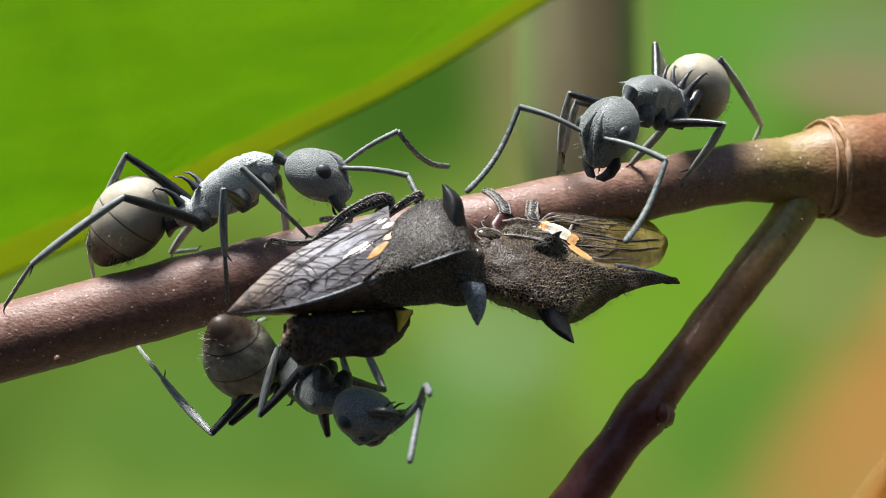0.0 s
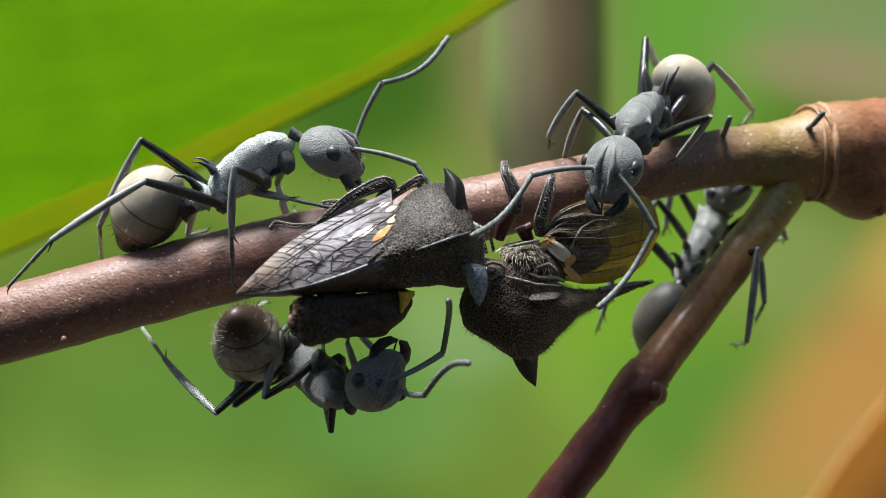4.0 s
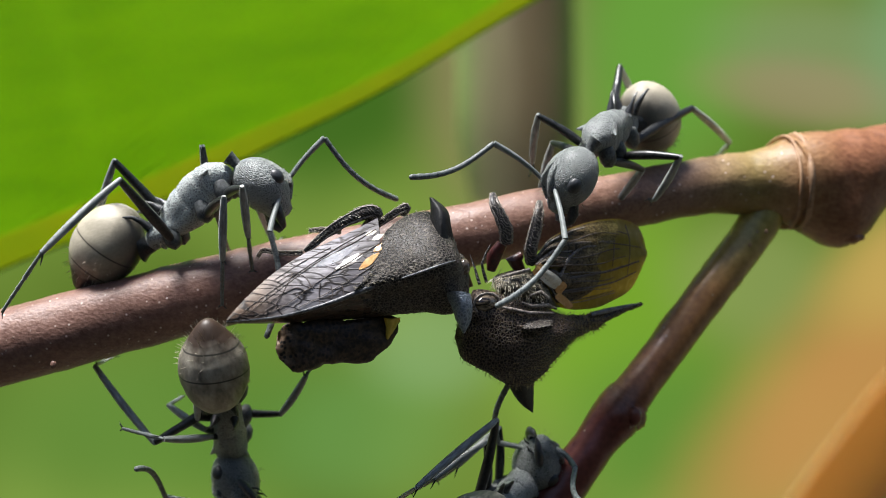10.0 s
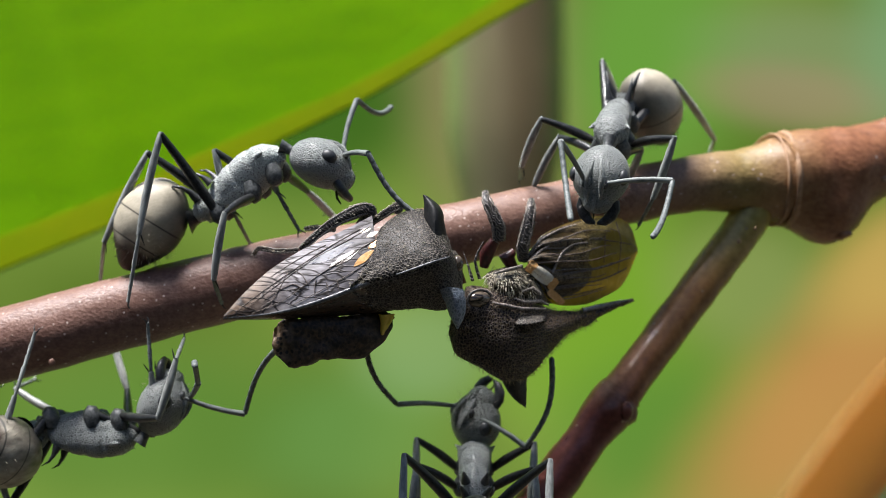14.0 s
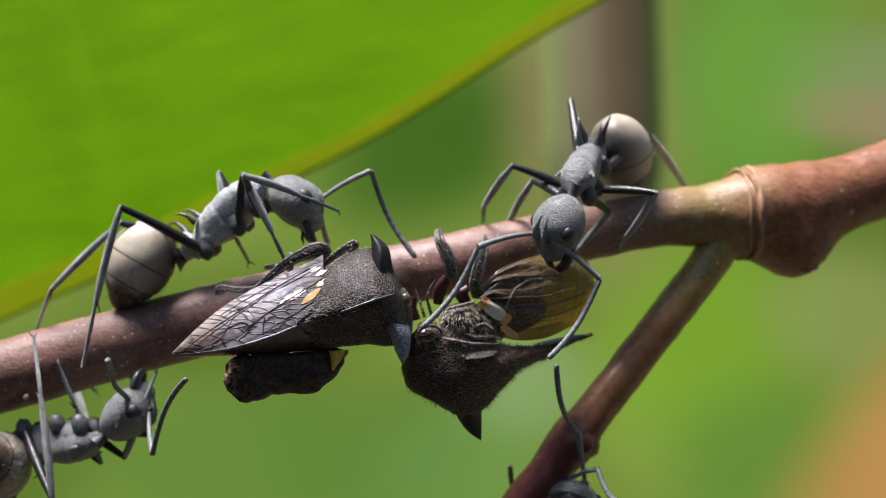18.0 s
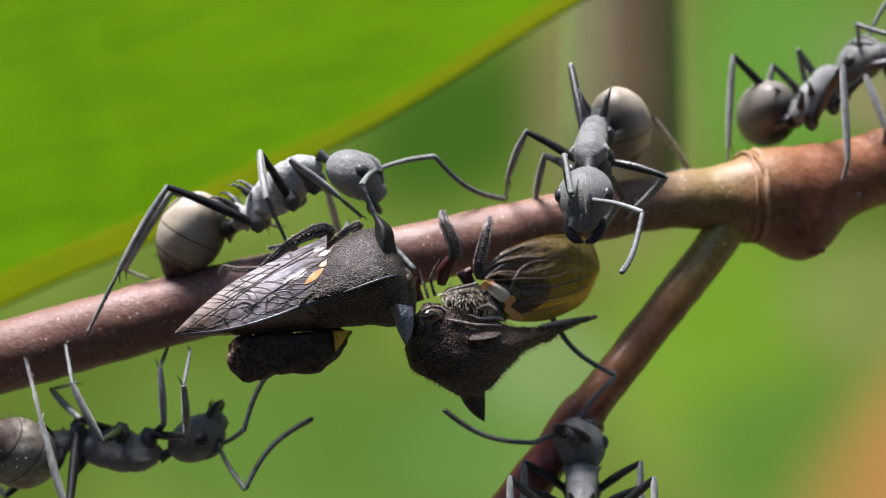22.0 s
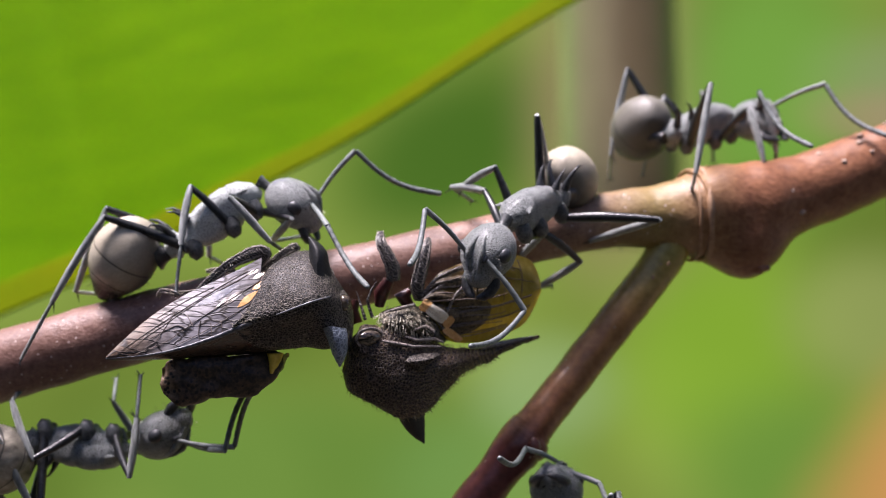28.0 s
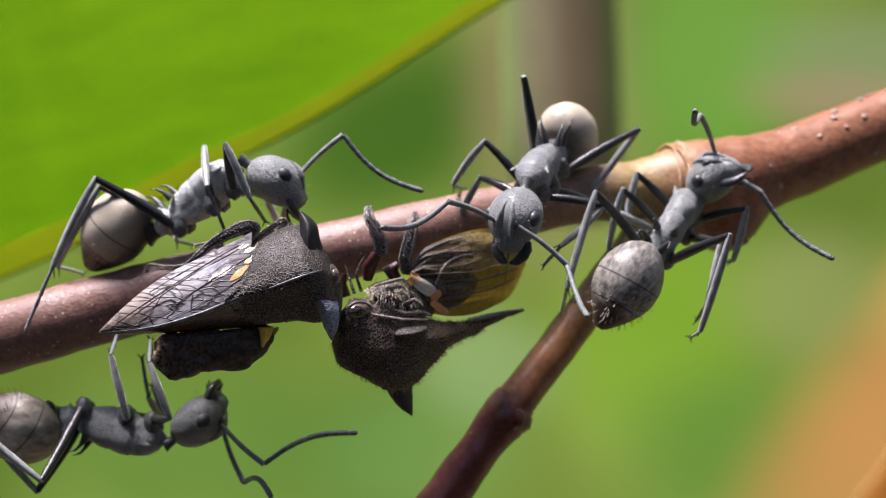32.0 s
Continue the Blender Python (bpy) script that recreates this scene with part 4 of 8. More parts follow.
ridged_leg(hopper_a, [(-0.069, 1.342, -0.10), (0.259, 1.728, 0.10), (-0.058, 1.763, 0.10), (-0.837, 1.375, 0.05), (-1.622, 0.739, -0.05)], [0.12, 0.17, 0.19, 0.14, 0.07], "ridged dark leg")
ridged_leg(hopper_a, [(0.915, 1.701, -0.30), (1.025, 1.912, -0.20), (0.635, 1.699, -0.20), (-0.090, 1.204, -0.50)], [0.1, 0.12, 0.1, 0.08], "ridged dark leg")
ridged_leg(hopper_a, [(-1.715, 0.703, -0.30), (-2.295, 0.687, -0.40), (-2.769, 0.758, -0.50), (-2.924, 0.593, -0.60)], [0.06, 0.055, 0.05, 0.03], "dark bristly foot")
ridged_leg(hopper_a, [(-0.720, 1.273, -0.30), (-1.233, 1.310, -0.50), (-1.564, 1.289, -0.60)], [0.08, 0.07, 0.03], "dark bristly foot")

hopper_b = thing("treehopper", "dark thorny treehopper hanging by its legs, amber wings showing", "treehopper", "treehoppers on the twig", at=(2.87, -0.40, -1.59))
bm = keeled([
    ((-2.686, -0.356, 0.00), (-2.685, -0.712, 0.00), 0.2, -0.1), ((-2.402, 0.142, 0.00), (-2.450, -1.281, 0.00), 0.75, -0.4), ((-1.904, 0.499, 0.00), (-1.852, -1.601, 0.00), 1.15, -0.7), ((-1.229, 0.500, 0.00), (-1.261, -1.920, 0.00), 1.4, -0.8), ((-0.624, 0.251, 0.00), (-0.621, -1.819, 0.00), 1.42, -0.8),
    ((-0.090, 0.003, 0.00), (-0.088, -1.192, 0.00), 1.3, -0.6), ((0.407, -0.067, 0.00), (0.480, -0.665, 0.00), 1.05, -0.3), ((1.047, 0.019, 0.00), (1.119, -0.351, 0.00), 0.78, 0.1), ((1.651, 0.162, 0.00), (1.687, -0.066, 0.00), 0.55, 0.2), ((2.198, 0.234, 0.00), (2.220, 0.212, 0.00), 0.3, 0.2)],
    7, 12, ((0.4, 0.07), (0.13, 0.035)))
fur_b = fur(bm, 2400, 4, (0.5, 0.3, 0), where=lambda c: c.x < 1.2)
fringe = fur(bm, 520, 5, (0.3, -0.5, 0), (0, -1, 0), 0.5, lambda c: c.x < 1.0)
part("pronotum", bm, "shell_brown", hopper_b, "hairy dark brown shield")
part("horn", shell([[(-1.348, -1.527, 0.50), (-1.020, -1.483, 1.10), (-0.596, -1.526, 0.50), (-0.977, -1.564, 0.00)], [(-1.324, -1.858, 0.42), (-0.975, -1.822, 0.85), (-0.627, -1.857, 0.42), (-0.943, -1.887, 0.05)],
                    [(-1.153, -2.206, 0.38), (-0.882, -2.182, 0.65), (-0.631, -2.206, 0.38), (-0.861, -2.226, 0.15)], [(-0.954, -2.455, 0.36), (-0.791, -2.442, 0.50), (-0.630, -2.455, 0.36), (-0.779, -2.468, 0.22)],
                    [(-0.685, -2.646, 0.35), (-0.665, -2.652, 0.37), (-0.643, -2.646, 0.35), (-0.663, -2.655, 0.33)]], 5, 6, ((0.15, 0.015),)), "horn_black", hopper_b, "pointed black horn")
bm = shell([[(-1.25, -0.4, 1.15), (-0.78, -0.12, 1.2), (-0.1, -0.18, 1.0), (-0.7, -0.68, 1.1)], [(-1.05, -0.4, 1.36), (-0.72, -0.2, 1.42), (-0.2, -0.22, 1.3), (-0.64, -0.6, 1.36)],
            [(-0.84, -0.38, 1.6), (-0.6, -0.24, 1.66), (-0.27, -0.25, 1.6), (-0.56, -0.52, 1.6)], [(-0.56, -0.34, 1.84), (-0.43, -0.27, 1.88), (-0.26, -0.26, 1.86), (-0.4, -0.41, 1.84)],
            [(-0.25, -0.27, 2.04), (-0.22, -0.26, 2.06), (-0.19, -0.26, 2.05), (-0.21, -0.28, 2.04)]], 6, 6, ((0.15, 0.03),))
part("horn", bm, "shell", hopper_b, "side horn with silvery ridges")
part("tail_rim", loft(B(), [(0.839, -0.035, 0.80), (1.269, 0.059, 0.68), (1.779, 0.165, 0.48), (2.153, 0.236, 0.28)], [0.06, 0.07, 0.05, 0.015], 8), "vein_pale", hopper_b, "pale rim of the tail spine")
part("head", shell([[(-2.226, 0.572, 0.10), (-2.019, 0.618, 0.50), (-1.802, 0.540, 0.20), (-2.006, 0.490, -0.30)], [(-2.439, 0.220, 0.20), (-2.027, 0.282, 1.00), (-1.559, 0.228, 0.40), (-2.003, 0.197, -0.50)],
                    [(-2.474, -0.201, 0.30), (-2.029, -0.129, 1.15), (-1.564, -0.116, 0.60), (-2.002, -0.234, -0.50)], [(-2.298, -0.549, 0.40), (-2.026, -0.483, 1.00), (-1.739, -0.467, 0.60), (-2.005, -0.584, -0.30)]], 6, 8, ((0.2, 0.05),)), "shell_brown", hopper_b, "dark brown face")
eye = part("eye", blob(B(), (-1.902, 0.262, 1.02), (0.3, 0.22, 0.2), None, 24, 16, Matrix.Rotation(radians(14), 3, "Z")), "hopper_eye", hopper_b, "striped glossy eye")
ec = V(*(-1.903, 0.263, 1.06))
part("eye_rim", loft(B(), [ec + Matrix.Rotation(radians(14), 3, "Z") @ V(0.33 * math.cos(a), 0.25 * math.sin(a), -0.02) for a in (k * math.pi / 16 for k in range(33))], [0.035] * 33, 6), "pale_ridge", eye)
bm = shell([[(-1.734, 0.860, 0.30), (-1.668, 0.794, 0.50), (-1.633, 0.653, 0.50), (-1.658, 0.750, 0.10)], [(-1.490, 1.039, 0.40), (-1.437, 0.735, 1.00), (-1.465, 0.346, 0.80), (-1.437, 0.708, -0.20)],
            [(-1.036, 1.111, 0.50), (-1.026, 0.773, 1.15), (-1.050, 0.350, 0.90), (-1.008, 0.709, -0.20)], [(-0.684, 1.076, 0.50), (-0.675, 0.702, 1.05), (-0.632, 0.211, 0.90), (-0.615, 0.638, -0.20)],
            [(-0.338, 0.727, 0.60), (-0.322, 0.457, 0.95), (-0.278, 0.103, 0.80), (-0.269, 0.394, 0.00)], [(-0.127, 0.307, 0.60), (-0.105, 0.226, 0.70), (-0.070, 0.110, 0.60), (-0.080, 0.212, 0.30)]], 6, 7, ((0.2, 0.06), (0.08, 0.03)))
fuzz = fur(bm, 420, 8, (0.2, -0.6, 0.2), where=lambda c: c.x < -0.4)
part("thorax", bm, "fuzz", hopper_b, "thorax with golden fuzz")
for pts in (((-0.993, 0.290, 1.20), (-0.717, 0.187, 1.22), (-0.295, 0.218, 1.10), (-0.081, 0.111, 1.00)), ((-0.785, 0.463, 1.20), (-0.506, 0.566, 1.15), (-0.295, 0.392, 1.10)), ((-1.581, 0.185, 1.20), (-1.273, 0.120, 1.30), (-0.791, 0.019, 1.35), (-0.156, 0.010, 1.10)),
            ((-1.507, 0.943, 1.00), (-1.127, 1.049, 1.05), (-0.775, 1.138, 0.95))):
    part("plate_edge", loft(B(), pts, [0.03, 0.05, 0.05, 0.03][:len(pts)], 7), "pale_ridge", hopper_b, "pale plate edge")
part("abdomen", blob(B(), (0.484, 0.927, -0.10), (1.2, 0.75, 0.5), rough_shell(0.08, 0.5), 30, 20, Matrix.Rotation(radians(20), 3, "Z")), "shell_brown", hopper_b)
wing_top = [V(*p) for p in ((-0.619, 1.323, 0.60), (-0.302, 1.885, 0.55), (0.297, 2.216, 0.50), (1.004, 2.429, 0.45), (1.642, 2.451, 0.40), (2.102, 2.241, 0.38), (2.311, 1.642, 0.35))]
wing_low = [V(*p) for p in ((-0.622, 1.135, 0.65), (-0.273, 0.555, 0.70), (0.084, 0.132, 0.60), (0.864, 0.108, 0.50), (1.433, 0.317, 0.42), (1.929, 0.655, 0.38), (2.312, 1.466, 0.35))]


def hung_wing(u, v):
    p = along(wing_low, u).lerp(along(wing_top, u), v)
    return p + V(0, 0, 0.34 * math.sin(math.pi * v) * (1 - 0.4 * u) * min(1, 0.3 + 3 * u) + 0.04 * math.sin(22 * v + 4 * u) * (1 - 0.7 * u))


def folded_base(u, v):
    f = 0.58 + 0.07 * math.sin(9 * v) - 0.3 * (v < 0.4) * (0.4 - v) / 0.4
    p = Vector(hung_wing(min(1, f * u), 0.02 + 0.96 * v))
    return p + V(0, 0, 0.03 + 0.075 * math.sin(30 * v + 6 * u) * (1 - 0.6 * u) * math.sin(math.pi * min(1, u * 1.1)) + wobble(p, 0.2, 0.03))


wing_b = part("wing", sheet(B(), hung_wing, 36, 20, 0.025), "amber", hopper_b, "translucent amber wing")
part("wing_base", sheet(B(), folded_base, 30, 60, 0.03), "wing_fold", hopper_b, "dark crumpled wing base")
for line, mm, r in ((((-0.62, 1.39), (-0.28, 1.81), (0.21, 2.09), (0.70, 2.24)), "pale_ridge", 0.045), (((-0.59, 1.25), (-0.14, 1.64), (0.35, 1.82), (0.84, 1.85)), "pale_ridge", 0.04), (((0.01, 0.94), (0.28, 1.47), (0.63, 1.71), (0.98, 1.75)), "pale_ridge", 0.045),
                    (((0.08, 0.87), (0.71, 0.98), (1.40, 1.12), (2.10, 1.36)), "vein", 0.04), (((-0.06, 0.55), (0.71, 0.66), (1.41, 0.80), (2.03, 1.08)), "vein", 0.03),
                    (((0.22, 0.31), (0.85, 0.42), (1.48, 0.59)), "vein", 0.018), (((0.70, 2.20), (1.26, 2.20), (1.82, 2.06)), "vein", 0.018), (((0.84, 1.85), (1.47, 1.82), (2.17, 1.71)), "vein", 0.018), (((1.33, 2.38), (1.44, 1.92), (1.40, 1.22)), "vein", 0.014), (((1.75, 2.31), (1.86, 1.78), (1.79, 0.94)), "vein", 0.014)):
    pts = [V(*q, 0) for q in line]
    n = len(pts)
    run = [between([pts[max(0, min(n - 1, i + o))] for o in (-1, 0, 1, 2)], f / 5) for i in range(n - 1) for f in range(5)] + [pts[-1]]
    part("vein", loft(B(), [drape(hung_wing, q.x, q.y, 0.06 if mm == "pale_ridge" else 0.03) for q in run], [r * (1 - 0.5 * i / len(run)) for i in range(len(run))], 7), mm, wing_b)
for k in range(8):
    v = 0.1 + 0.105 * k
    run = [Vector(hung_wing(0.06 + (0.62 + 0.05 * math.sin(5 * k)) * i / 14, v + 0.02 * math.sin(i * 0.7 + k))) + V(0, 0, 0.075 + 0.03 * math.sin(1.9 * k)) for i in range(15)]
    part("vein", loft(B(), run, [0.026 - 0.0012 * i for i in range(15)], 6), "vein" if k % 3 else "pale_ridge", wing_b)
for corners, mm, label in ((((-0.729, 1.058), (-0.540, 0.911), (-0.330, 1.171), (-0.519, 1.310)), "patch_orange", "orange wing patch"), (((-0.568, 0.932), (-0.119, 0.590), (0.090, 0.849), (-0.358, 1.184)), "patch_white", "bright ivory wing patch"),
                           (((-0.133, 0.604), (0.007, 0.464), (0.216, 0.716), (0.076, 0.856)), "patch_orange", "orange wing patch"), (((-0.147, 0.415), (0.246, 0.086), (0.399, 0.199), (0.007, 0.555)), "patch_orange", "faint orange wing streak")):
    wing_cell(hung_wing, corners, mm, wing_b, label, 0.125, 0.85)
for pts, rr in ((((-1.770, 1.107, 0.30), (-1.702, 1.461, 0.40), (-1.493, 1.814, 0.45)), [0.12, 0.2, 0.15]), (((-0.989, 1.072, 0.20), (-1.170, 1.391, 0.30), (-0.958, 1.532, 0.30)), [0.15, 0.22, 0.1]), (((-2.368, 0.643, 0.10), (-2.475, 0.997, 0.10), (-2.404, 1.281, 0.10)), [0.14, 0.13, 0.1])):
    part("leg_joint", loft(B(), pts, rr, 12), "red", hopper_b, "dark red leg joint")
ridged_leg(hopper_b, [(-1.387, 1.814, 0.45), (-1.389, 2.165, 0.50), (-1.565, 2.586, 0.50), (-1.704, 2.870, 0.40), (-1.733, 3.126, 0.10)], [0.17, 0.19, 0.16, 0.13, 0.07], "ridged bristly leg")
ridged_leg(hopper_b, [(-0.715, 1.286, 0.40), (-0.744, 1.639, 0.55), (-0.618, 2.200, 0.55), (-0.530, 2.624, 0.45), (-0.492, 2.915, 0.10)], [0.14, 0.18, 0.17, 0.14, 0.07], "ridged bristly leg")
part("feeler", loft(B(), [(-1.893, 0.793, 0.50), (-1.978, 1.075, 0.50), (-2.020, 1.286, 0.50), (-1.914, 1.567, 0.45), (-1.773, 1.813, 0.40)], [0.045, 0.04, 0.034, 0.026, 0.008], 8), "hopper_leg", hopper_b, "thin feeler")
part("feeler", loft(B(), [(-2.076, 0.737, 0.50), (-2.146, 0.968, 0.45), (-2.195, 1.143, 0.40), (-2.334, 1.530, 0.20)], [0.045, 0.04, 0.03, 0.008], 8), "hopper_leg", hopper_b, "thin feeler")
def swing_out(ob, off, at, legs=0.35):
    """Moves a body's skin toward the open side by off(x, z), narrowing it as it comes nearer; legs follow in part."""
    for o in ob.children_recursive:
        share = legs if o.name.startswith("leg") or o.parent.name.startswith("leg") else 1.0
        for v in o.data.vertices:
            x, y, z = v.co / MM
            d = off(x, z) * share
            k = d / 44.0
            v.co = V(x - (x + at[0]) * k, y - (y + at[2]) * k, z + d) * MM


bristles(hopper_a, hair_a, 0.11, 0.008, "hair", "short pale bristles")
bristles(hopper_b, fur_b, 0.13, 0.005, "hair_gold", "short golden bristles")
bristles(hopper_b, fringe, 0.16, 0.0045, "hair_gold", "golden fringe below the shield")
bristles(hopper_b, fuzz, 0.24, 0.011, "hair", "golden fuzz on the thorax")


# the first one lifts its tail off the twig, the second one turns its tail toward it
swing_out(hopper_a, lambda x, z: max(0.0, min(1.0, (z + 1.0) / 0.8)) * (1.25 + 0.1 * max(0.0, 1.8 - x) ** 1.9), (-2.17, -1.0, -0.74))
swing_out(hopper_b, lambda x, z: 0.5 - 0.6 * (x + 1.87), (2.87, -0.4, -1.59), 0.6)

# ---- ants ----
LEGS = {"f": (0.78, 0.36, -0.34, 1.65, 1.6, 1.25), "m": (0.02, 0.4, -0.44, 1.75, 1.75, 1.4), "h": (-1.2, 0.34, -0.46, 2.75, 2.75, 1.85)}
SCAPE, WHIP = 1.75, 2.75


def bone_points(length, bend, n=8):
    return [V(length * k / n, 0, bend * math.sin(math.pi * k / n)) for k in range(n + 1)]


def ant_thing(label, gaster="gaster", skin="cuticle", face="head"):
    """A spiny ant: a body on an empty, with a head, a gaster, feelers and six jointed legs that turn on it."""
    a = thing("ant", label, "ant", "ants on the twig")
    rnd = random.Random(len(label))
    bm = B()
    prof = [(-1.36, -0.3, 0.14, 0.14), (-1.29, -0.24, 0.3, 0.34), (-1.12, -0.12, 0.41, 0.5), (-0.85, -0.04, 0.45, 0.58), (-0.5, 0.02, 0.47, 0.66), (-0.31, 0.06, 0.47, 0.66), (-0.24, 0.06, 0.45, 0.63), (-0.17, 0.08, 0.48, 0.66),
            (0.1, 0.11, 0.51, 0.69), (0.28, 0.14, 0.52, 0.66), (0.37, 0.14, 0.5, 0.6), (0.45, 0.15, 0.55, 0.63), (0.7, 0.15, 0.58, 0.57), (0.9, 0.11, 0.48, 0.46), (1.04, 0.05, 0.32, 0.33), (1.16, 0.01, 0.16, 0.17), (1.2, 0.0, 0.05, 0.05)]
    loft(bm, [(x, 0, z) for x, z, w, h in prof], [(0.82 * w, 0.88 * h) for x, z, w, h in prof], 30, up=(0, 0, 1))
    bmesh.ops.subdivide_edges(bm, edges=bm.edges[:], cuts=1, use_grid_fill=True, smooth=0.3)
    for v in bm.verts:
        k = min(prof, key=lambda q: abs(q[0] - v.co.x))
        rise = (v.co.z - k[1]) / (0.88 * k[3])
        if rise > 0:
            v.co.z, v.co.y = k[1] + 0.88 * k[3] * (rise - 0.08 * rise ** 3), v.co.y * (1 + 0.06 * rise)
        v.co *= 1 + wobble(v.co, 0.35, 0.035) + wobble(v.co, 0.1, 0.006)
        if v.co.z < -0.05:
            v.co.z -= 0.22 * (-0.05 - v.co.z) * max(0.0, 1 - ((v.co.x - 0.1) / 1.2) ** 2)
            v.co.y *= 1 + 0.3 * wobble(v.co + V(3, 0, 0), 0.5, 1.0)
    body = part("mesosoma", bm, skin, a, "grey finely pitted mesosoma")
    for s in (1, -1):
        part("spine", loft(B(), [(-0.98, 0.26 * s, 0.36), (-1.06, 0.3 * s, 0.6), (-1.18, 0.33 * s, 0.78), (-1.38, 0.34 * s, 0.88)], [0.13, 0.06, 0.035, 0.005], 9), "spine", body, "curved black spine")
        part("spine", loft(B(), [(0.6, 0.34 * s, 0.33), (0.78, 0.46 * s, 0.35), (0.92, 0.56 * s, 0.36)], [0.12, 0.065, 0.006], 9), skin, body, "grey shoulder tooth")
    pet = part("petiole", loft(B(), [(-1.25, 0, -0.3), (-1.42, 0, -0.22), (-1.6, 0, -0.1), (-1.75, 0, -0.18), (-1.92, 0, -0.22)], [0.17, 0.27, (0.36, 0.46), 0.3, 0.2], 14), skin, a)
    for s in (1, -1):
        part("spine", loft(B(), [(-1.58, 0.2 * s, 0.15), (-1.62, 0.3 * s, 0.44), (-1.72, 0.4 * s, 0.66), (-1.9, 0.46 * s, 0.8), (-2.1, 0.47 * s, 0.74)], [0.14, 0.085, 0.05, 0.028, 0.005], 9), "spine", pet, "long hooked spine")
    for key, (x, y, z, *_) in LEGS.items():
        for s in (1, -1):
            part("coxa", loft(B(), [(x + 0.04, 0.7 * y * s, z + 0.3), (x + 0.02, 0.86 * y * s, z + 0.08), (x - 0.02, 0.95 * y * s, z - 0.12), (x, y * s, z - 0.26)], [0.18, 0.24, 0.22, 0.12], 12), "coxa", a)
    # head: the origin is the neck, x points to the mouth
    def skull(n):
        q = n.copy()
        fore, back = max(0, n.x), max(0, -n.x)
        q.y *= 1 - 0.28 * fore ** 1.8 - 0.06 * back ** 2
        q.z *= (1 - 0.24 * fore ** 1.8) * (0.84 if n.z < 0 else 1.0)
        q.z -= 0.12 * fore ** 2
        q.y *= 1 + 0.05 * max(0, n.z)
        return q * (1 + wobble(n * 6, 0.7, 0.012))
    head = part("head", blob(B(), (0.85, 0, 0.0), (0.9, 0.76, 0.7), skull, 44, 30), face, a, "grey pitted head")
    part("neck", loft(B(), [(-0.36, 0, -0.02), (-0.2, 0, 0), (0.0, 0, 0), (0.14, 0, 0)], [0.2, 0.15, 0.13, 0.22], 10), "coxa", head)
    part("clypeus", blob(B(), (1.44, 0, -0.1), (0.4, 0.42, 0.36), lambda n: 1 + 0.14 * (abs(n.y) * abs(n.z)), 20, 14), face, head, "grey clypeus")
    part("clypeal_keel", loft(B(), [(1.38, 0, 0.34), (1.6, 0, 0.24), (1.78, 0, 0.1), (1.84, 0, -0.08)], [0.02, 0.05, 0.05, 0.02], 8), face, head)
    for s in (1, -1):
        part("eye", blob(B(), (0.93, 0.64 * s, 0.24), (0.22, 0.16, 0.2), None, 20, 14), "eye", head, "dark grey domed eye")
        jaw = part("mandible", loft(B(), [(1.4, 0.38 * s, -0.24), (1.58, 0.42 * s, -0.34), (1.76, 0.36 * s, -0.42), (1.92, 0.2 * s, -0.46), (1.98, 0.03 * s, -0.46)], [0.17, 0.18, 0.16, 0.12, 0.04], 10, 0.7), "spine", head, "black toothed mandible")
        for k in range(4):
            part("tooth", loft(B(), [(1.8 + 0.04 * k, (0.27 - 0.06 * k) * s, -0.44), (1.9 + 0.04 * k, (0.2 - 0.06 * k) * s, -0.5)], [0.035, 0.004], 6), "spine", jaw)
        part("antennal_socket", blob(B(), (1.27, 0.27 * s, 0.47), (0.15, 0.1, 0.1), None, 14, 10), "spine", head, "dark feeler socket")
        part("frontal_ridge", loft(B(), [(0.72, 0.1 * s, 0.68), (0.95, 0.14 * s, 0.69), (1.16, 0.19 * s, 0.64), (1.34, 0.2 * s, 0.52), (1.5, 0.16 * s, 0.36), (1.62, 0.14 * s, 0.24)], [0.03, 0.06, 0.09, 0.09, 0.06, 0.03], 8), face, head)
        part("cheek_ridge", loft(B(), [(1.15, 0.42 * s, 0.42), (1.36, 0.38 * s, 0.28), (1.52, 0.36 * s, 0.06), (1.6, 0.36 * s, -0.14)], [0.02, 0.04, 0.04, 0.02], 8), face, head)
        part("palp", loft(B(), [(1.5, 0.14 * s, -0.42), (1.62, 0.16 * s, -0.6), (1.78, 0.15 * s, -0.7)], [0.03, 0.028, 0.01], 6), "leg", head)
    hh = []
    for k in range(60):
        n = V(rnd.uniform(-.3, 1), rnd.gauss(0, .7), rnd.gauss(0, .7)).normalized()
        hh.append((V(0.86 + 0.92 * n.x, 0.74 * n.y, 0.64 * n.z), n))
    part("bristles", hairs(B(), hh, 0.17, 0.006), "hair", head)["kind"] = "stuff"
    # gaster: the origin is its joint, x points to its tip
    tilt = Matrix.Rotation(radians(38 if skin == "cuticle_silver_lit" else 24), 3, "Y")

    def bulb(n):
        q = n.copy()
        tip, front = max(0, n.x), max(0, -n.x)
        q.y *= 1 - 0.26 * tip ** 2 - 0.06 * front
        q.z *= 1 - 0.22 * tip ** 2
        lap = 0.014 * sum(n.x > k for k in (-0.07, 0.46, 0.8))
        return q * (1 - lap + wobble(n * 2, 0.8, 0.02) + 0.16 * tip ** 7)
    gas = part("gaster", blob(B(), (1.22, 0, 0.32), (1.3, 0.93, 0.97), bulb, 48, 52, tilt), gaster, a, "large silky gaster")
    part("gaster_stalk", loft(B(), [(-0.12, 0, -0.02), (0.06, 0, 0), (0.24, 0, 0.02)], [0.17, 0.24, 0.42], 12), "leg", gas)
    hh = []
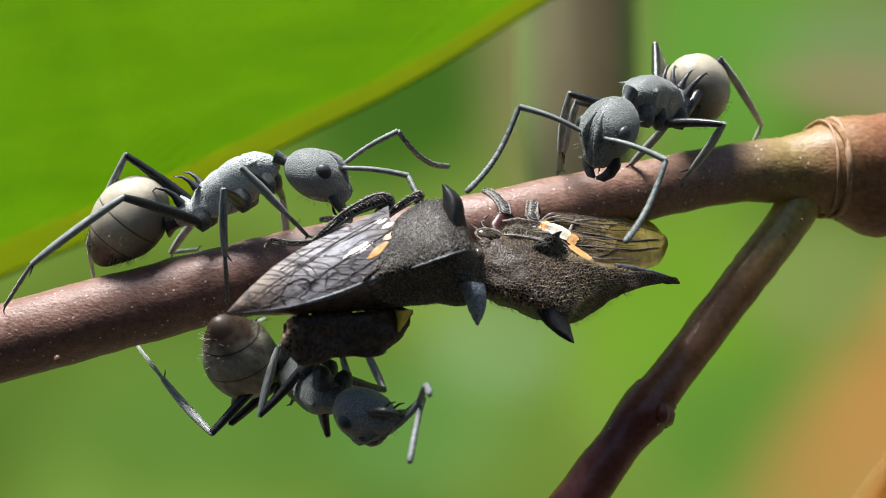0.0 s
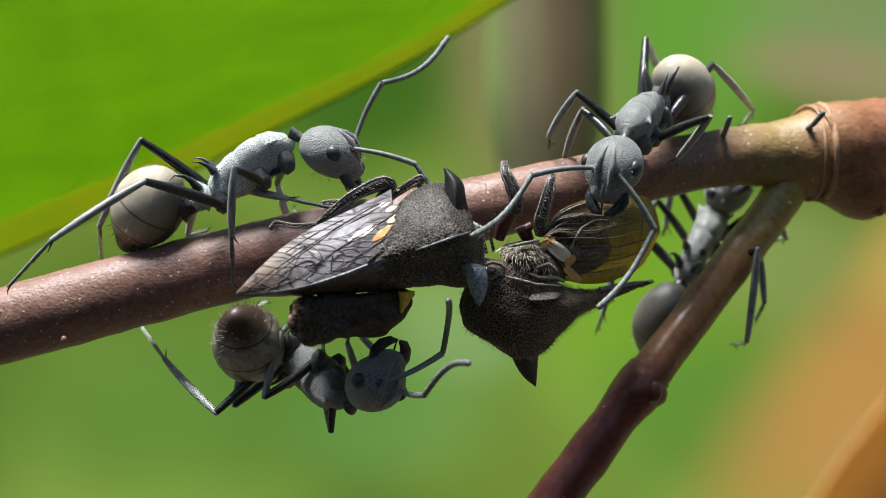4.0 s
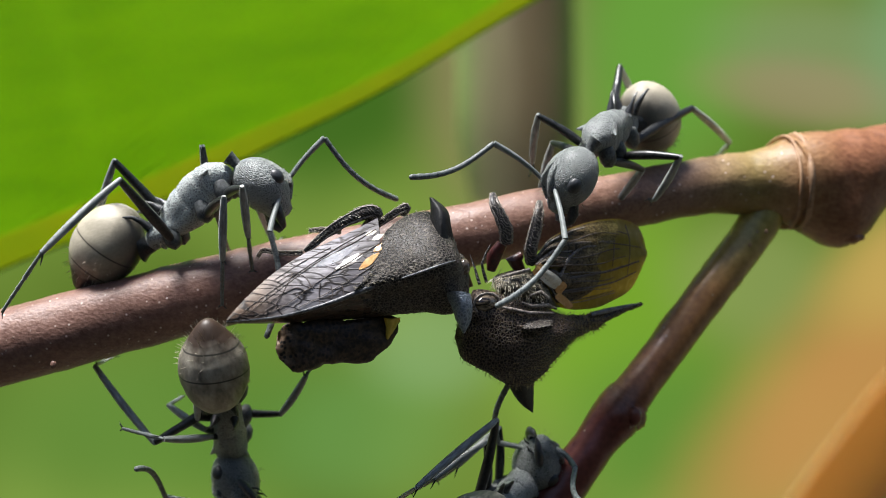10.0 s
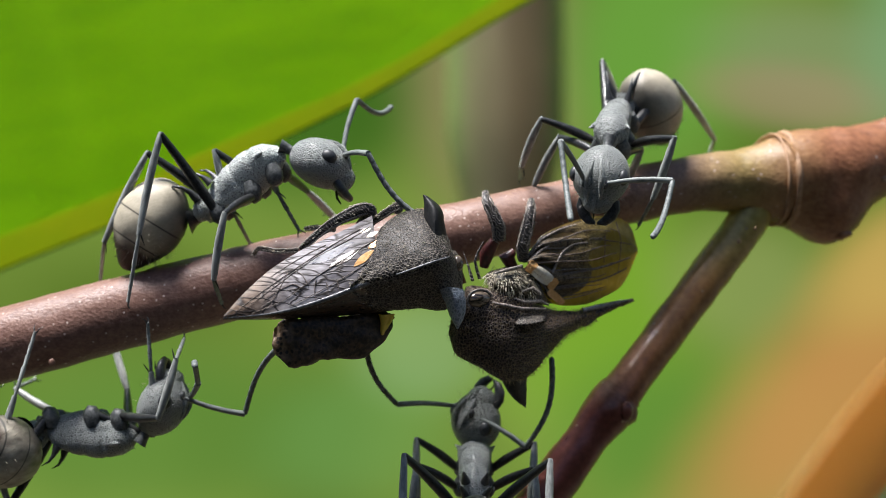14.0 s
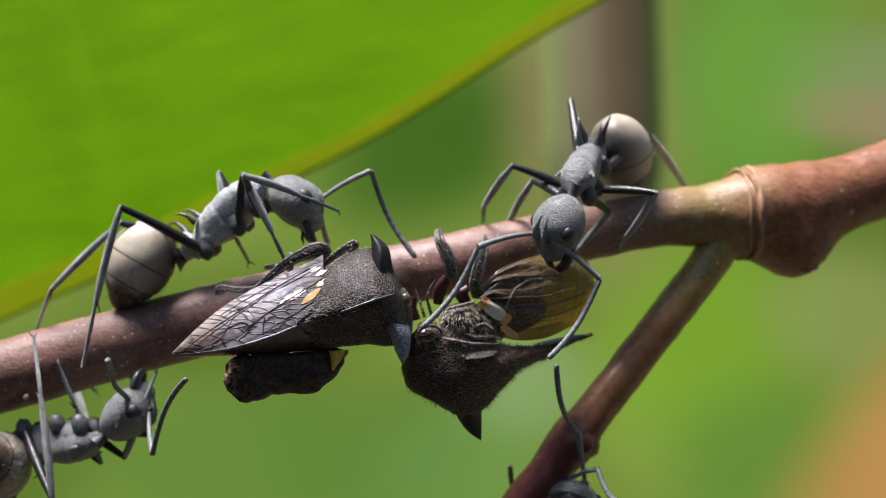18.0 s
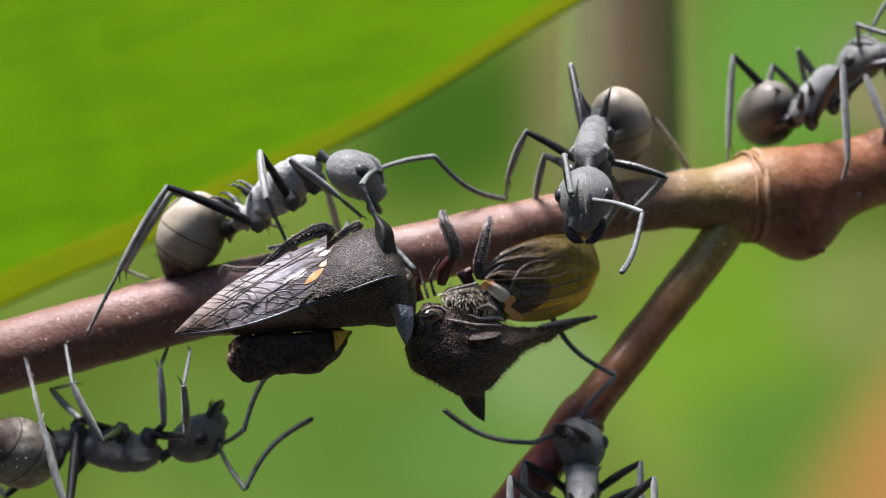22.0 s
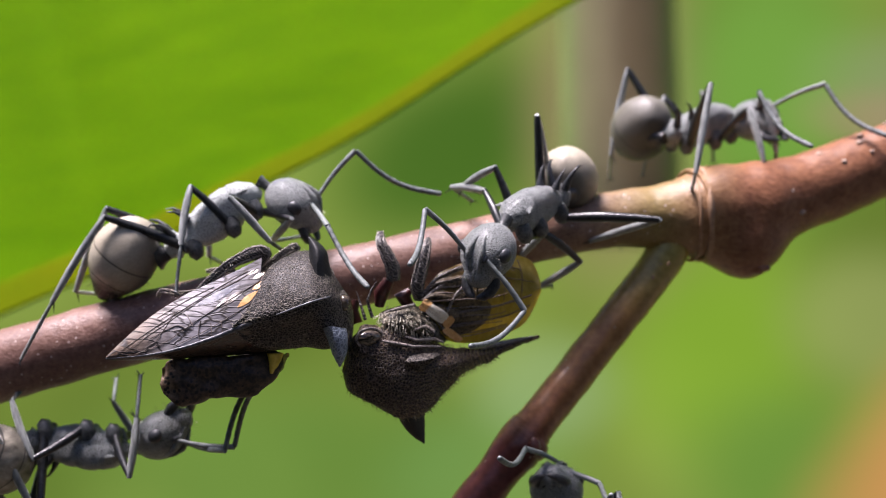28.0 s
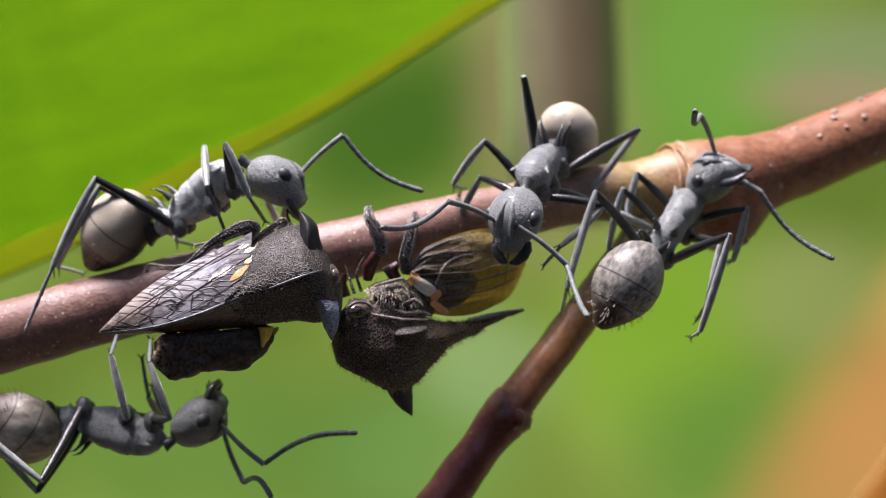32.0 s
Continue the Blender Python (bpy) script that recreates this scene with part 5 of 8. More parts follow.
    for k in range(150):
        n = V(rnd.uniform(0.1, 1), rnd.gauss(0, .6), rnd.gauss(-0.3, .6)).normalized()
        hh.append((V(1.22, 0, 0.32) + tilt @ V(1.24 * n.x, 0.84 * n.y, 0.86 * n.z), tilt @ n))
    part("bristles", hairs(B(), hh, 0.22, 0.009), "hair", gas)["kind"] = "stuff"
    made = {"thing": a, "head": head, "gaster": gas}
    for s, side in ((1, "l"), (-1, "r")):
        bm = loft(B(), [V(0, 0, 0), V(0.12, 0, 0.02)] + bone_points(SCAPE, 0.07)[1:], [0.07, 0.058] + [0.062 + 0.003 * k for k in range(8)], 9)
        made["scape_" + side] = part("scape", bm, "scape", a, "pale grey feeler base")
        pts, rr = [], []
        for k in range(11):
            for f, r in ((0.03, 0.065), (0.2, 0.071), (0.8, 0.074), (0.97, 0.069)):
                x = (k + f) / 11
                pts.append(V(WHIP * x, 0, -0.3 * math.sin(math.pi * x)))
                rr.append(r * (1 + 0.15 * x) * (1 if k < 10 else (1.0, 1.0, 0.85, 0.35)[(0.03, 0.2, 0.8, 0.97).index(f)]))
        made["whip_" + side] = part("funiculus", loft(B(), pts, rr, 9), "feeler", a, "beaded grey feeler")
        for key, (_, _, _, fe, ti, ta) in LEGS.items():
            fat = 1.15 if key == "h" else 1.0
            made[key + side + "1"] = part("femur", loft(B(), [V(-0.08, 0, 0)] + bone_points(fe, 0.05), [0.07] + [fat * r for r in (0.09, 0.11, 0.122, 0.127, 0.124, 0.114, 0.104, 0.094, 0.08)], 10), "leg", a)
            tib = made[key + side + "2"] = part("tibia", loft(B(), [V(-0.06, 0, 0)] + bone_points(ti, 0.04), [0.06] + [0.08, 0.094, 0.106, 0.112, 0.112, 0.108, 0.101, 0.09, 0.072], 9), "tibia", a)
            part("spur", loft(B(), [V(ti - 0.04, 0, -0.03), V(ti + 0.14, 0.05, -0.14), V(ti + 0.24, 0.07, -0.2)], [0.03, 0.018, 0.004], 6), "leg", tib)
            pts, rr = [], []
            for k in range(5):
                x0, x1 = ta * (0, 0.45, 0.63, 0.77, 0.88)[k], ta * (0.43, 0.61, 0.75, 0.86, 0.97)[k]
                pts += [V(x0, 0, -0.05 * x0), V(x1, 0, -0.05 * x1)]
                rr += [0.045, 0.064 - 0.004 * k]
            tar = made[key + side + "3"] = part("tarsus", loft(B(), pts, rr, 8), "feeler" if key != "h" else "tibia", a)
            for c in (1, -1):
                part("claw", loft(B(), [V(ta * 0.95, 0.02 * c, -0.05 * ta), V(ta * 1.02, 0.09 * c, -0.05 * ta - 0.02), V(ta * 1.06, 0.13 * c, -0.05 * ta - 0.09)], [0.025, 0.018, 0.004], 6), "leg", tar)
    return made


ant_a = ant_thing("grey spiny ant with a cream gaster standing over the treehopper", "gaster", "cuticle_silver_lit", "head_silver_lit")
ant_b = ant_thing("grey spiny ant with a cream gaster guarding the hanging treehopper")
ant_c = ant_thing("dark spiny ant with an olive gaster clinging beneath the twig", "gaster_dark")
ant_e = ant_thing("grey spiny ant with a mottled gaster climbing the side branch", "gaster_mottled")
ant_f = ant_thing("blackish-grey spiny ant hurrying along the branches", "gaster_grey")


# ---- movement ----
def axes(x, up):
    x = Vector(x).normalized()
    y = Vector(up).cross(x).normalized()
    z = x.cross(y)
    return Matrix((x, y, z)).transposed()


def pose_of(origin, turn):
    return Matrix.Translation(Vector(origin) * MM) @ turn.to_4x4()


def act(ant, t, *points):
    """At t: hip, neck, up, mouth, gaster tip, left elbow and tip, right elbow and tip, in millimetres."""
    ant.setdefault("acts", []).append((t, [c for p in points for c in p]))


def step(ant, leg, t, foot, knee):
    """At t: where a foot stands, and toward where its knee points."""
    ant.setdefault("steps", {}).setdefault(leg, []).append((t, list(foot) + list(knee)))


def glide(rows, t):
    """Smooth values between timed rows, without overshoot."""
    if t <= rows[0][0]:
        return np.array(rows[0][1])
    if t >= rows[-1][0]:
        return np.array(rows[-1][1])
    T = [r[0] for r in rows]
    k = max(i for i in range(len(T) - 1) if T[i] <= t)

    def slope(i):
        if i == 0 or i == len(T) - 1:
            return np.zeros(len(rows[0][1]))
        a = (np.array(rows[i][1]) - rows[i - 1][1]) / (T[i] - T[i - 1])
        b = (np.array(rows[i + 1][1]) - rows[i][1]) / (T[i + 1] - T[i])
        with np.errstate(divide="ignore", invalid="ignore"):
            return np.where(a * b > 0, 2 * a * b / (a + b), 0.0)
    h = T[k + 1] - T[k]
    s = (t - T[k]) / h
    p, q, m, n = np.array(rows[k][1]), np.array(rows[k + 1][1]), slope(k) * h, slope(k + 1) * h
    return p * (2 * s ** 3 - 3 * s * s + 1) + m * (s ** 3 - 2 * s * s + s) + q * (3 * s * s - 2 * s ** 3) + n * (s ** 3 - s * s)


STANCE = {"f": ((1.9, 1.65, -1.75), (1.2, 1.5, 0.9)), "m": ((-0.2, 2.2, -1.8), (-0.1, 1.8, 0.9)), "h": ((-2.7, 2.0, -1.8), (-1.7, 1.6, 1.3))}


ant_e["stance"] = {"f": ((0.5, 1.5, -1.75), (0.7, 1.5, 0.5)), "m": ((-1.1, 1.7, -1.8), (-0.6, 1.6, 0.6)), "h": ((-2.9, 1.8, -1.8), (-1.7, 1.6, 1.2))}


def bend(a, b, one, two, pole):
    """The middle joint between a and b for two bones, and the end that they can reach."""
    d = b - a
    D = max(abs(one - two) + 0.03, min(d.length, one + two - 0.005))
    d = d.normalized()
    c = max(-1, min(1, (one * one + D * D - two * two) / (2 * one * D)))
    p = pole - d * pole.dot(d)
    p = p.normalized() if p.length > 1e-5 else d.orthogonal().normalized()
    return a + d * one * c + p * one * math.sqrt(1 - c * c), a + d * D


def reach(hip, foot, knee, fe, ti, ta, up):
    """Knee, ankle and foot: the thigh points at the knee's place where the foot can be reached so, else the leg stretches."""
    kn = hip + (knee - hip).normalized() * fe
    away = (foot - V(3, -45, 0)).normalized()
    for _ in range(12):
        if (foot - kn).length > 0.8 * (ti + ta):
            break
        foot = foot + away * 0.25
    d = (foot - kn).length
    if ti + ta < d or d < abs(ti - ta) + 0.05:
        kn, end = bend(hip, foot, fe, ti + ta, knee - hip)
        an = kn + (end - kn).normalized() * ti
    else:
        an, end = bend(kn, foot, ti, ta, V(0, -1, 0) + up * 0.15)
    return kn, an, end, (kn - hip).normalized() + up * 0.6


def perform(ant):
    """Works out every part's pose from the ant's acts and steps, and keys it."""
    root = ant["thing"]
    rows = {k: [] for k in ant if k not in ("acts", "steps", "stance")}
    acts, steps = ant["acts"], ant.get("steps", {})
    times = sorted({r * 0.25 for r in range(129)} | {t for t, _ in acts if 0 <= t <= 32})
    last = None
    for t in times:
        v = glide(acts, t)
        hip, neck, up, mouth, tip, le, lt, re, rt = (Vector(v[3 * k:3 * k + 3]) for k in range(9))
        R = axes(neck - hip, up)
        mid = (hip + neck) * 0.5
        W = pose_of(mid, R)
        rows["thing"].append((t, W))
        inv = W.inverted()
        nk = mid + R @ V(1.44, 0, 0)
        H = axes(mouth - nk, R.col[2])
        rows["head"].append((t, inv @ pose_of(nk, H)))
        gj = mid + R @ V(-1.96, 0, -0.2)
        rows["gaster"].append((t, inv @ pose_of(gj, axes(tip - gj, R.col[2]))))
        for side, s, e, w in (("l", 1, le, lt), ("r", -1, re, rt)):
            base = nk + H @ V(1.27, 0.26 * s, 0.48)
            A = axes(e - base, R.col[2] + R.col[1] * 0.3 * s)
            el = base + A.col[0] * SCAPE
            rows["scape_" + side].append((t, inv @ pose_of(base, A)))
            rows["whip_" + side].append((t, inv @ pose_of(el, axes(w - el, R.col[2] + R.col[0] * 0.2))))
        speed = 0 if last is None else (mid - last).length
        last = mid
        for key, (x, y, z, fe, ti, ta) in LEGS.items():
            for side, s in (("l", 1), ("r", -1)):
                hipj = mid + R @ V(x, y * s, z - 0.1)
                if key + side in steps:
                    q = glide(steps[key + side], t)
                    foot, knee = Vector(q[:3]), Vector(q[3:])
                else:
                    f, k = ant.get("stance", STANCE)[key]
                    ph = math.sin(9.0 * t + (0 if (key + side) in ("fl", "mr", "hl") else math.pi)) * min(0.55, speed * 0.8)
                    foot = mid + R @ V(f[0] + ph, f[1] * s, f[2] + max(0, ph) * 0.5)
                    knee = mid + R @ V(k[0] + 0.4 * ph, k[1] * s, k[2])
                kn, an, end, pole = reach(hipj, foot, knee, fe, ti, ta * 0.98, R.col[2].copy())
                rows[key + side + "1"].append((t, inv @ pose_of(hipj, axes(kn - hipj, pole))))
                rows[key + side + "2"].append((t, inv @ pose_of(kn, axes(an - kn, pole))))
                rows[key + side + "3"].append((t, inv @ pose_of(an, axes(end - an, pole))))
    for k, r in rows.items():
        walk(ant[k], r)


def motions():
    base = (2.87, -0.40, -1.59)
    turn = []
    for t, dx, dz, roll, spin in ((0, -0.05, 1.0, -46, 16), (0.4, -0.1, 0.95, -42, 14), (1.0, -0.22, 0.45, -24, 7), (2.0, -0.33, 0.25, -14, 1), (3.0, -0.5, 0.05, -2, -5), (4.2, -0.2, 0.0, 0, -2),
                                  (5.5, 0, 0, 0, 0), (32, 0, 0, 0, 0)):
        turn.append((t, Matrix.Translation(V(base[0] + dx, base[1], base[2] + dz) * MM) @ pose(0, 0, 0, 90, 0, 0) @ pose(0, 0, 0, 0, 0, spin) @ pose(0, 0, 0, roll, 0, 0)))
    walk(hopper_b, turn)
    act(ant_a, 0, (-7.07, 0.00, 0.96), (-4.71, -0.46, 1.97), (-0.41, -0.14, 0.90), (-2.98, -0.26, 1.22), (-9.87, 0.22, -0.07),
        (-1.93, -0.07, 2.74), (-0.58, 2.23, 2.06), (-1.66, -0.47, 1.69), (-0.52, -2.64, 0.43))
    act(ant_a, 0.5, (-7.47, 0.00, 0.88), (-5.14, -0.29, 1.98), (-0.44, -0.16, 0.88), (-3.43, -0.10, 1.17), (-10.24, 0.30, -0.24),
        (-2.37, 0.08, 2.75), (-1.11, 2.51, 2.56), (-2.12, -0.46, 1.41), (-1.39, -2.77, 0.12))
    act(ant_a, 1, (-6.75, 0.00, 0.67), (-4.52, -0.16, 2.01), (-0.51, -0.19, 0.84), (-2.80, -0.02, 1.22), (-9.52, 0.47, -0.32),
        (-1.88, 0.07, 3.01), (0.75, -0.02, 3.82), (-3.17, -2.11, 1.46), (-2.60, -2.83, -1.13))
    act(ant_a, 2, (-6.68, 0.00, 0.78), (-4.40, 0.01, 2.04), (-0.47, -0.22, 0.85), (-2.70, 0.12, 1.20), (-9.39, 0.64, -0.28),
        (-2.58, 1.35, 3.10), (-0.10, 1.39, 1.90), (-1.40, -0.23, 1.93), (0.07, -2.39, 1.08))
    act(ant_a, 3, (-6.74, 0.00, 0.86), (-4.48, 0.19, 2.13), (-0.46, -0.26, 0.85), (-2.74, 0.31, 1.37), (-9.40, 0.73, -0.20),
        (-2.59, 0.26, 3.68), (-1.06, 0.95, 5.86), (-1.51, -0.01, 1.43), (0.47, -0.07, -0.48))
    act(ant_a, 6, (-6.68, 0.00, 1.10), (-4.42, -0.62, 2.21), (-0.46, -0.09, 0.88), (-2.69, -0.50, 1.45), (-9.37, 0.15, -0.19),
        (-1.60, -0.22, 2.92), (-0.46, 1.96, 1.70), (-1.41, -1.19, 2.13), (-0.52, -3.71, 1.49))
    act(ant_a, 7, (-6.93, 0.00, 0.84), (-4.82, -0.81, 2.11), (-0.53, -0.03, 0.85), (-3.09, -0.67, 1.35), (-9.68, 0.53, -0.19),
        (-2.28, -0.49, 3.17), (-0.62, 1.10, 1.66), (-2.83, 0.62, 1.53), (-3.47, 3.21, 0.85))
    act(ant_a, 8, (-7.09, 0.00, 0.74), (-4.93, -0.99, 1.77), (-0.44, -0.02, 0.90), (-3.26, -0.87, 0.86), (-9.79, 0.83, -0.27),
        (-2.46, 0.02, 2.58), (-0.84, 2.11, 1.83), (-3.56, 0.43, 0.73), (-5.19, 2.63, 0.41))
    act(ant_a, 9, (-7.21, 0.00, 0.73), (-5.06, -0.24, 2.17), (-0.56, -0.18, 0.81), (-3.47, -0.10, 1.15), (-9.92, 0.59, -0.38),
        (-3.99, 1.31, 2.98), (-2.26, 2.86, 1.51), (-4.33, -2.13, 2.06), (-3.27, -2.12, -0.47))
    act(ant_a, 10, (-7.69, 0.00, 0.67), (-5.70, -0.74, 2.17), (-0.61, -0.02, 0.79), (-4.21, -0.59, 0.99), (-10.34, 0.61, -0.57),
        (-3.38, -0.35, 2.98), (-1.41, 0.72, 1.40), (-4.67, -1.90, 0.38), (-4.70, -2.10, -2.36))
    act(ant_a, 11, (-7.73, 0.00, 0.67), (-5.57, -0.12, 2.10), (-0.55, -0.20, 0.81), (-4.05, 0.01, 0.98), (-10.40, 0.63, -0.49),
        (-4.55, -0.11, 3.44), (-2.63, 1.82, 3.04), (-2.89, -0.36, 2.44), (-0.81, -2.14, 2.69))
    act(ant_a, 12, (-7.71, 0.00, 0.66), (-5.63, -0.65, 2.07), (-0.58, -0.06, 0.81), (-3.97, -0.49, 1.18), (-10.36, 0.58, -0.58),
        (-3.46, -0.34, 3.31), (-1.51, -0.49, 5.25), (-3.56, -0.83, 3.39), (-1.51, -0.99, 5.21))
    act(ant_a, 13, (-6.72, 0.00, 0.80), (-4.68, -0.58, 2.29), (-0.60, -0.08, 0.79), (-2.99, -0.43, 1.44), (-9.43, 0.19, -0.42),
        (-3.08, 1.14, 3.08), (-1.42, 2.94, 1.82), (-1.71, -1.25, 1.97), (-0.18, -2.85, 0.34))
    act(ant_a, 14, (-6.29, 0.00, 1.36), (-4.14, -0.84, 2.54), (-0.49, -0.04, 0.87), (-2.39, -0.72, 1.81), (-8.91, 0.05, -0.02),
        (-2.37, 0.09, 3.98), (-1.50, 2.69, 4.11), (-1.95, -2.51, 2.45), (0.00, -2.52, 0.52))
    act(ant_a, 17, (-6.38, 0.00, 1.12), (-4.45, 0.28, 2.83), (-0.60, -0.34, 0.73), (-2.82, 0.55, 1.90), (-8.95, -0.71, -0.18),
        (-1.49, 0.61, 3.12), (0.23, 0.80, 0.98), (-2.50, 1.30, 1.36), (-4.19, 3.42, 0.92))
    act(ant_a, 18, (-5.76, 0.00, 1.43), (-3.63, -0.57, 2.81), (-0.56, -0.09, 0.82), (-2.15, -0.33, 1.65), (-8.33, -0.12, -0.07),
        (-0.93, -0.03, 3.17), (0.42, 0.11, 0.78), (-2.17, 0.74, 1.25), (-3.69, 3.01, 0.97))
    act(ant_a, 19, (-5.87, 0.00, 1.11), (-4.55, 2.00, 2.12), (-0.12, -0.39, 0.91), (-3.16, 2.24, 0.85), (-8.51, -0.15, 0.34),
        (-1.75, 2.38, 2.33), (-1.67, 5.00, 1.50), (-2.82, 3.28, 2.06), (-2.69, 5.93, 1.35))
    act(ant_a, 20, (-5.26, 0.00, 1.46), (-3.07, -1.01, 2.42), (-0.41, -0.03, 0.91), (-1.35, -0.77, 1.66), (-7.88, 0.97, 0.36),
        (-0.82, -0.59, 3.69), (0.68, 0.08, 1.50), (-0.43, 0.05, 1.94), (0.13, 2.74, 1.83))
    act(ant_a, 21, (-4.95, 0.00, 1.44), (-2.81, -0.72, 2.73), (-0.53, -0.06, 0.85), (-1.12, -0.47, 1.91), (-7.68, 0.18, 0.24),
        (-0.33, 0.91, 2.81), (0.22, 3.32, 1.58), (0.15, -1.30, 2.37), (0.38, -3.86, 1.40))
    act(ant_a, 22, (-4.44, 0.00, 1.66), (-2.19, -0.45, 2.90), (-0.49, -0.13, 0.86), (-0.52, -0.22, 2.01), (-7.02, 0.24, 0.17),
        (0.64, 0.57, 3.09), (2.64, 2.13, 2.01), (-0.92, -2.24, 2.17), (0.56, -2.73, -0.09))
    act(ant_a, 23, (-4.36, 0.00, 1.65), (-2.08, -0.15, 2.88), (-0.48, -0.19, 0.86), (-0.36, 0.08, 2.11), (-6.94, 0.55, 0.23),
        (0.77, 0.80, 3.23), (1.99, 2.99, 2.09), (0.95, -0.14, 2.42), (2.53, -1.94, 1.08))
    act(ant_a, 24, (-4.28, 0.00, 1.64), (-2.03, -0.03, 2.94), (-0.49, -0.22, 0.84), (-0.34, 0.22, 2.11), (-6.93, 0.58, 0.40),
        (0.93, 0.42, 3.25), (3.05, 1.88, 2.27), (0.20, -1.52, 2.06), (1.26, -2.30, -0.35))
    act(ant_a, 25, (-4.35, 0.00, 1.72), (-2.09, 0.01, 3.02), (-0.49, -0.23, 0.84), (-0.46, 0.28, 2.08), (-7.03, 0.29, 0.42),
        (0.48, 0.40, 3.94), (2.29, 2.30, 3.15), (-0.45, -1.53, 1.69), (0.63, -3.49, 0.09))
    act(ant_a, 26, (-4.64, 0.00, 1.66), (-2.39, 0.36, 2.92), (-0.43, -0.29, 0.85), (-0.68, 0.66, 2.15), (-7.33, 0.01, 0.34),
        (-1.95, 0.37, 4.30), (-2.73, 2.81, 5.30), (0.62, 0.46, 2.40), (2.98, 0.64, 0.98))
    act(ant_a, 28.5, (-4.51, 0.00, 1.54), (-2.27, 0.37, 2.81), (-0.43, -0.29, 0.85), (-0.72, 0.65, 1.75), (-7.22, 0.27, 0.33),
        (0.35, 0.75, 3.58), (2.73, 1.01, 2.21), (-0.45, -1.27, 1.58), (0.66, -3.20, -0.02))
    act(ant_a, 29, (-4.45, 0.00, 1.55), (-2.25, 0.35, 2.90), (-0.46, -0.30, 0.84), (-0.70, 0.62, 1.84), (-7.16, 0.29, 0.34),
        (0.41, 0.72, 3.62), (1.89, 1.91, 1.61), (0.32, 0.14, 1.29), (1.74, -1.45, -0.45))
    act(ant_a, 30, (-4.26, 0.00, 1.53), (-2.06, 0.30, 2.88), (-0.47, -0.29, 0.83), (-0.44, 0.56, 1.93), (-6.97, 0.29, 0.31),
        (-0.28, 1.14, 4.21), (1.20, 2.13, 2.11), (0.54, -0.60, 1.62), (2.41, -1.75, -0.04))
    act(ant_a, 31, (-4.51, 0.00, 1.40), (-2.44, 0.23, 2.95), (-0.55, -0.30, 0.78), (-0.84, 0.47, 1.97), (-7.28, 0.35, 0.42),
        (0.40, 0.52, 3.49), (1.42, 1.55, 1.15), (-1.11, 1.48, 1.52), (-1.89, 4.11, 1.54))
    act(ant_a, 32, (-4.49, 0.00, 1.48), (-2.27, -0.64, 2.67), (-0.49, -0.08, 0.87), (-0.65, -0.39, 1.71), (-7.25, 0.60, 0.50),
        (0.30, -0.17, 3.48), (2.60, 0.04, 1.98), (-1.46, 0.66, 1.36), (-1.19, 3.36, 0.92))
    step(ant_a, 'hr', 0, (-11.61, -1.75, -1.62), (-8.34, -2.41, 1.05))
    step(ant_a, 'hr', 7, (-11.32, -3.15, -1.48), (-8.04, -2.47, 1.19))
    step(ant_a, 'hr', 12, (-11.21, -2.86, -1.47), (-8.48, -1.99, 1.90))
    step(ant_a, 'hr', 13, (-8.29, -1.25, -3.46), (-7.32, -2.18, 0.74))
    step(ant_a, 'hr', 14, (-8.43, -1.25, -1.41), (-6.64, -0.66, 2.71))
    step(ant_a, 'hr', 17, (-8.62, -1.25, -2.07), (-7.22, -0.58, 2.22))
    step(ant_a, 'hr', 18, (-8.81, -1.25, -2.16), (-6.85, -1.09, 2.19))
    step(ant_a, 'hr', 19, (-8.60, -1.25, -2.01), (-6.92, -0.25, 1.93))
    step(ant_a, 'hr', 20, (-8.50, -1.25, -1.69), (-6.47, -0.89, 2.28))
    step(ant_a, 'hr', 22, (-8.78, -1.25, -1.71), (-5.91, -0.85, 2.00))
    step(ant_a, 'hr', 26, (-8.95, -1.25, -1.73), (-5.99, -0.72, 2.06))
    step(ant_a, 'hr', 29, (-8.92, -1.25, -1.81), (-5.77, -0.72, 1.97))
    step(ant_a, 'hr', 32, (-8.43, -1.25, -1.63), (-5.81, -0.90, 2.10))
    step(ant_a, 'hl', 0, (-10.35, 2.17, -1.01), (-8.76, -0.21, 2.16))
    step(ant_a, 'hl', 7, (-10.11, 2.05, -1.04), (-8.41, -0.17, 2.20))
    step(ant_a, 'hl', 12, (-10.10, 2.58, -0.95), (-9.04, -0.14, 2.18))
    step(ant_a, 'hl', 14, (-9.71, 1.43, -1.02), (-7.88, -0.19, 2.50))
    step(ant_a, 'hl', 18, (-10.72, 0.71, -1.11), (-7.81, -0.39, 1.82))
    step(ant_a, 'hl', 19, (-10.83, 0.90, -1.28), (-7.96, 0.02, 1.13))
    step(ant_a, 'hl', 20, (-9.95, 0.90, -0.78), (-6.71, -0.32, 1.37))
    step(ant_a, 'hl', 21, (-7.91, 0.90, -0.40), (-6.18, -0.23, 1.97))
    step(ant_a, 'hl', 26, (-7.27, 0.90, 0.02), (-6.20, -0.07, 2.11))
    step(ant_a, 'hl', 32, (-7.43, 0.90, -0.10), (-5.82, -0.23, 1.95))
    step(ant_a, 'mr', 0, (-6.07, -1.00, -1.62), (-5.89, -2.19, 1.34))
    step(ant_a, 'mr', 9, (-5.99, -1.00, -1.52), (-5.97, -1.97, 1.57))
    step(ant_a, 'mr', 12, (-5.99, -1.00, -1.39), (-5.64, -2.26, 0.62))
    step(ant_a, 'mr', 14, (-5.95, -1.00, -1.49), (-5.66, -2.40, 0.89))
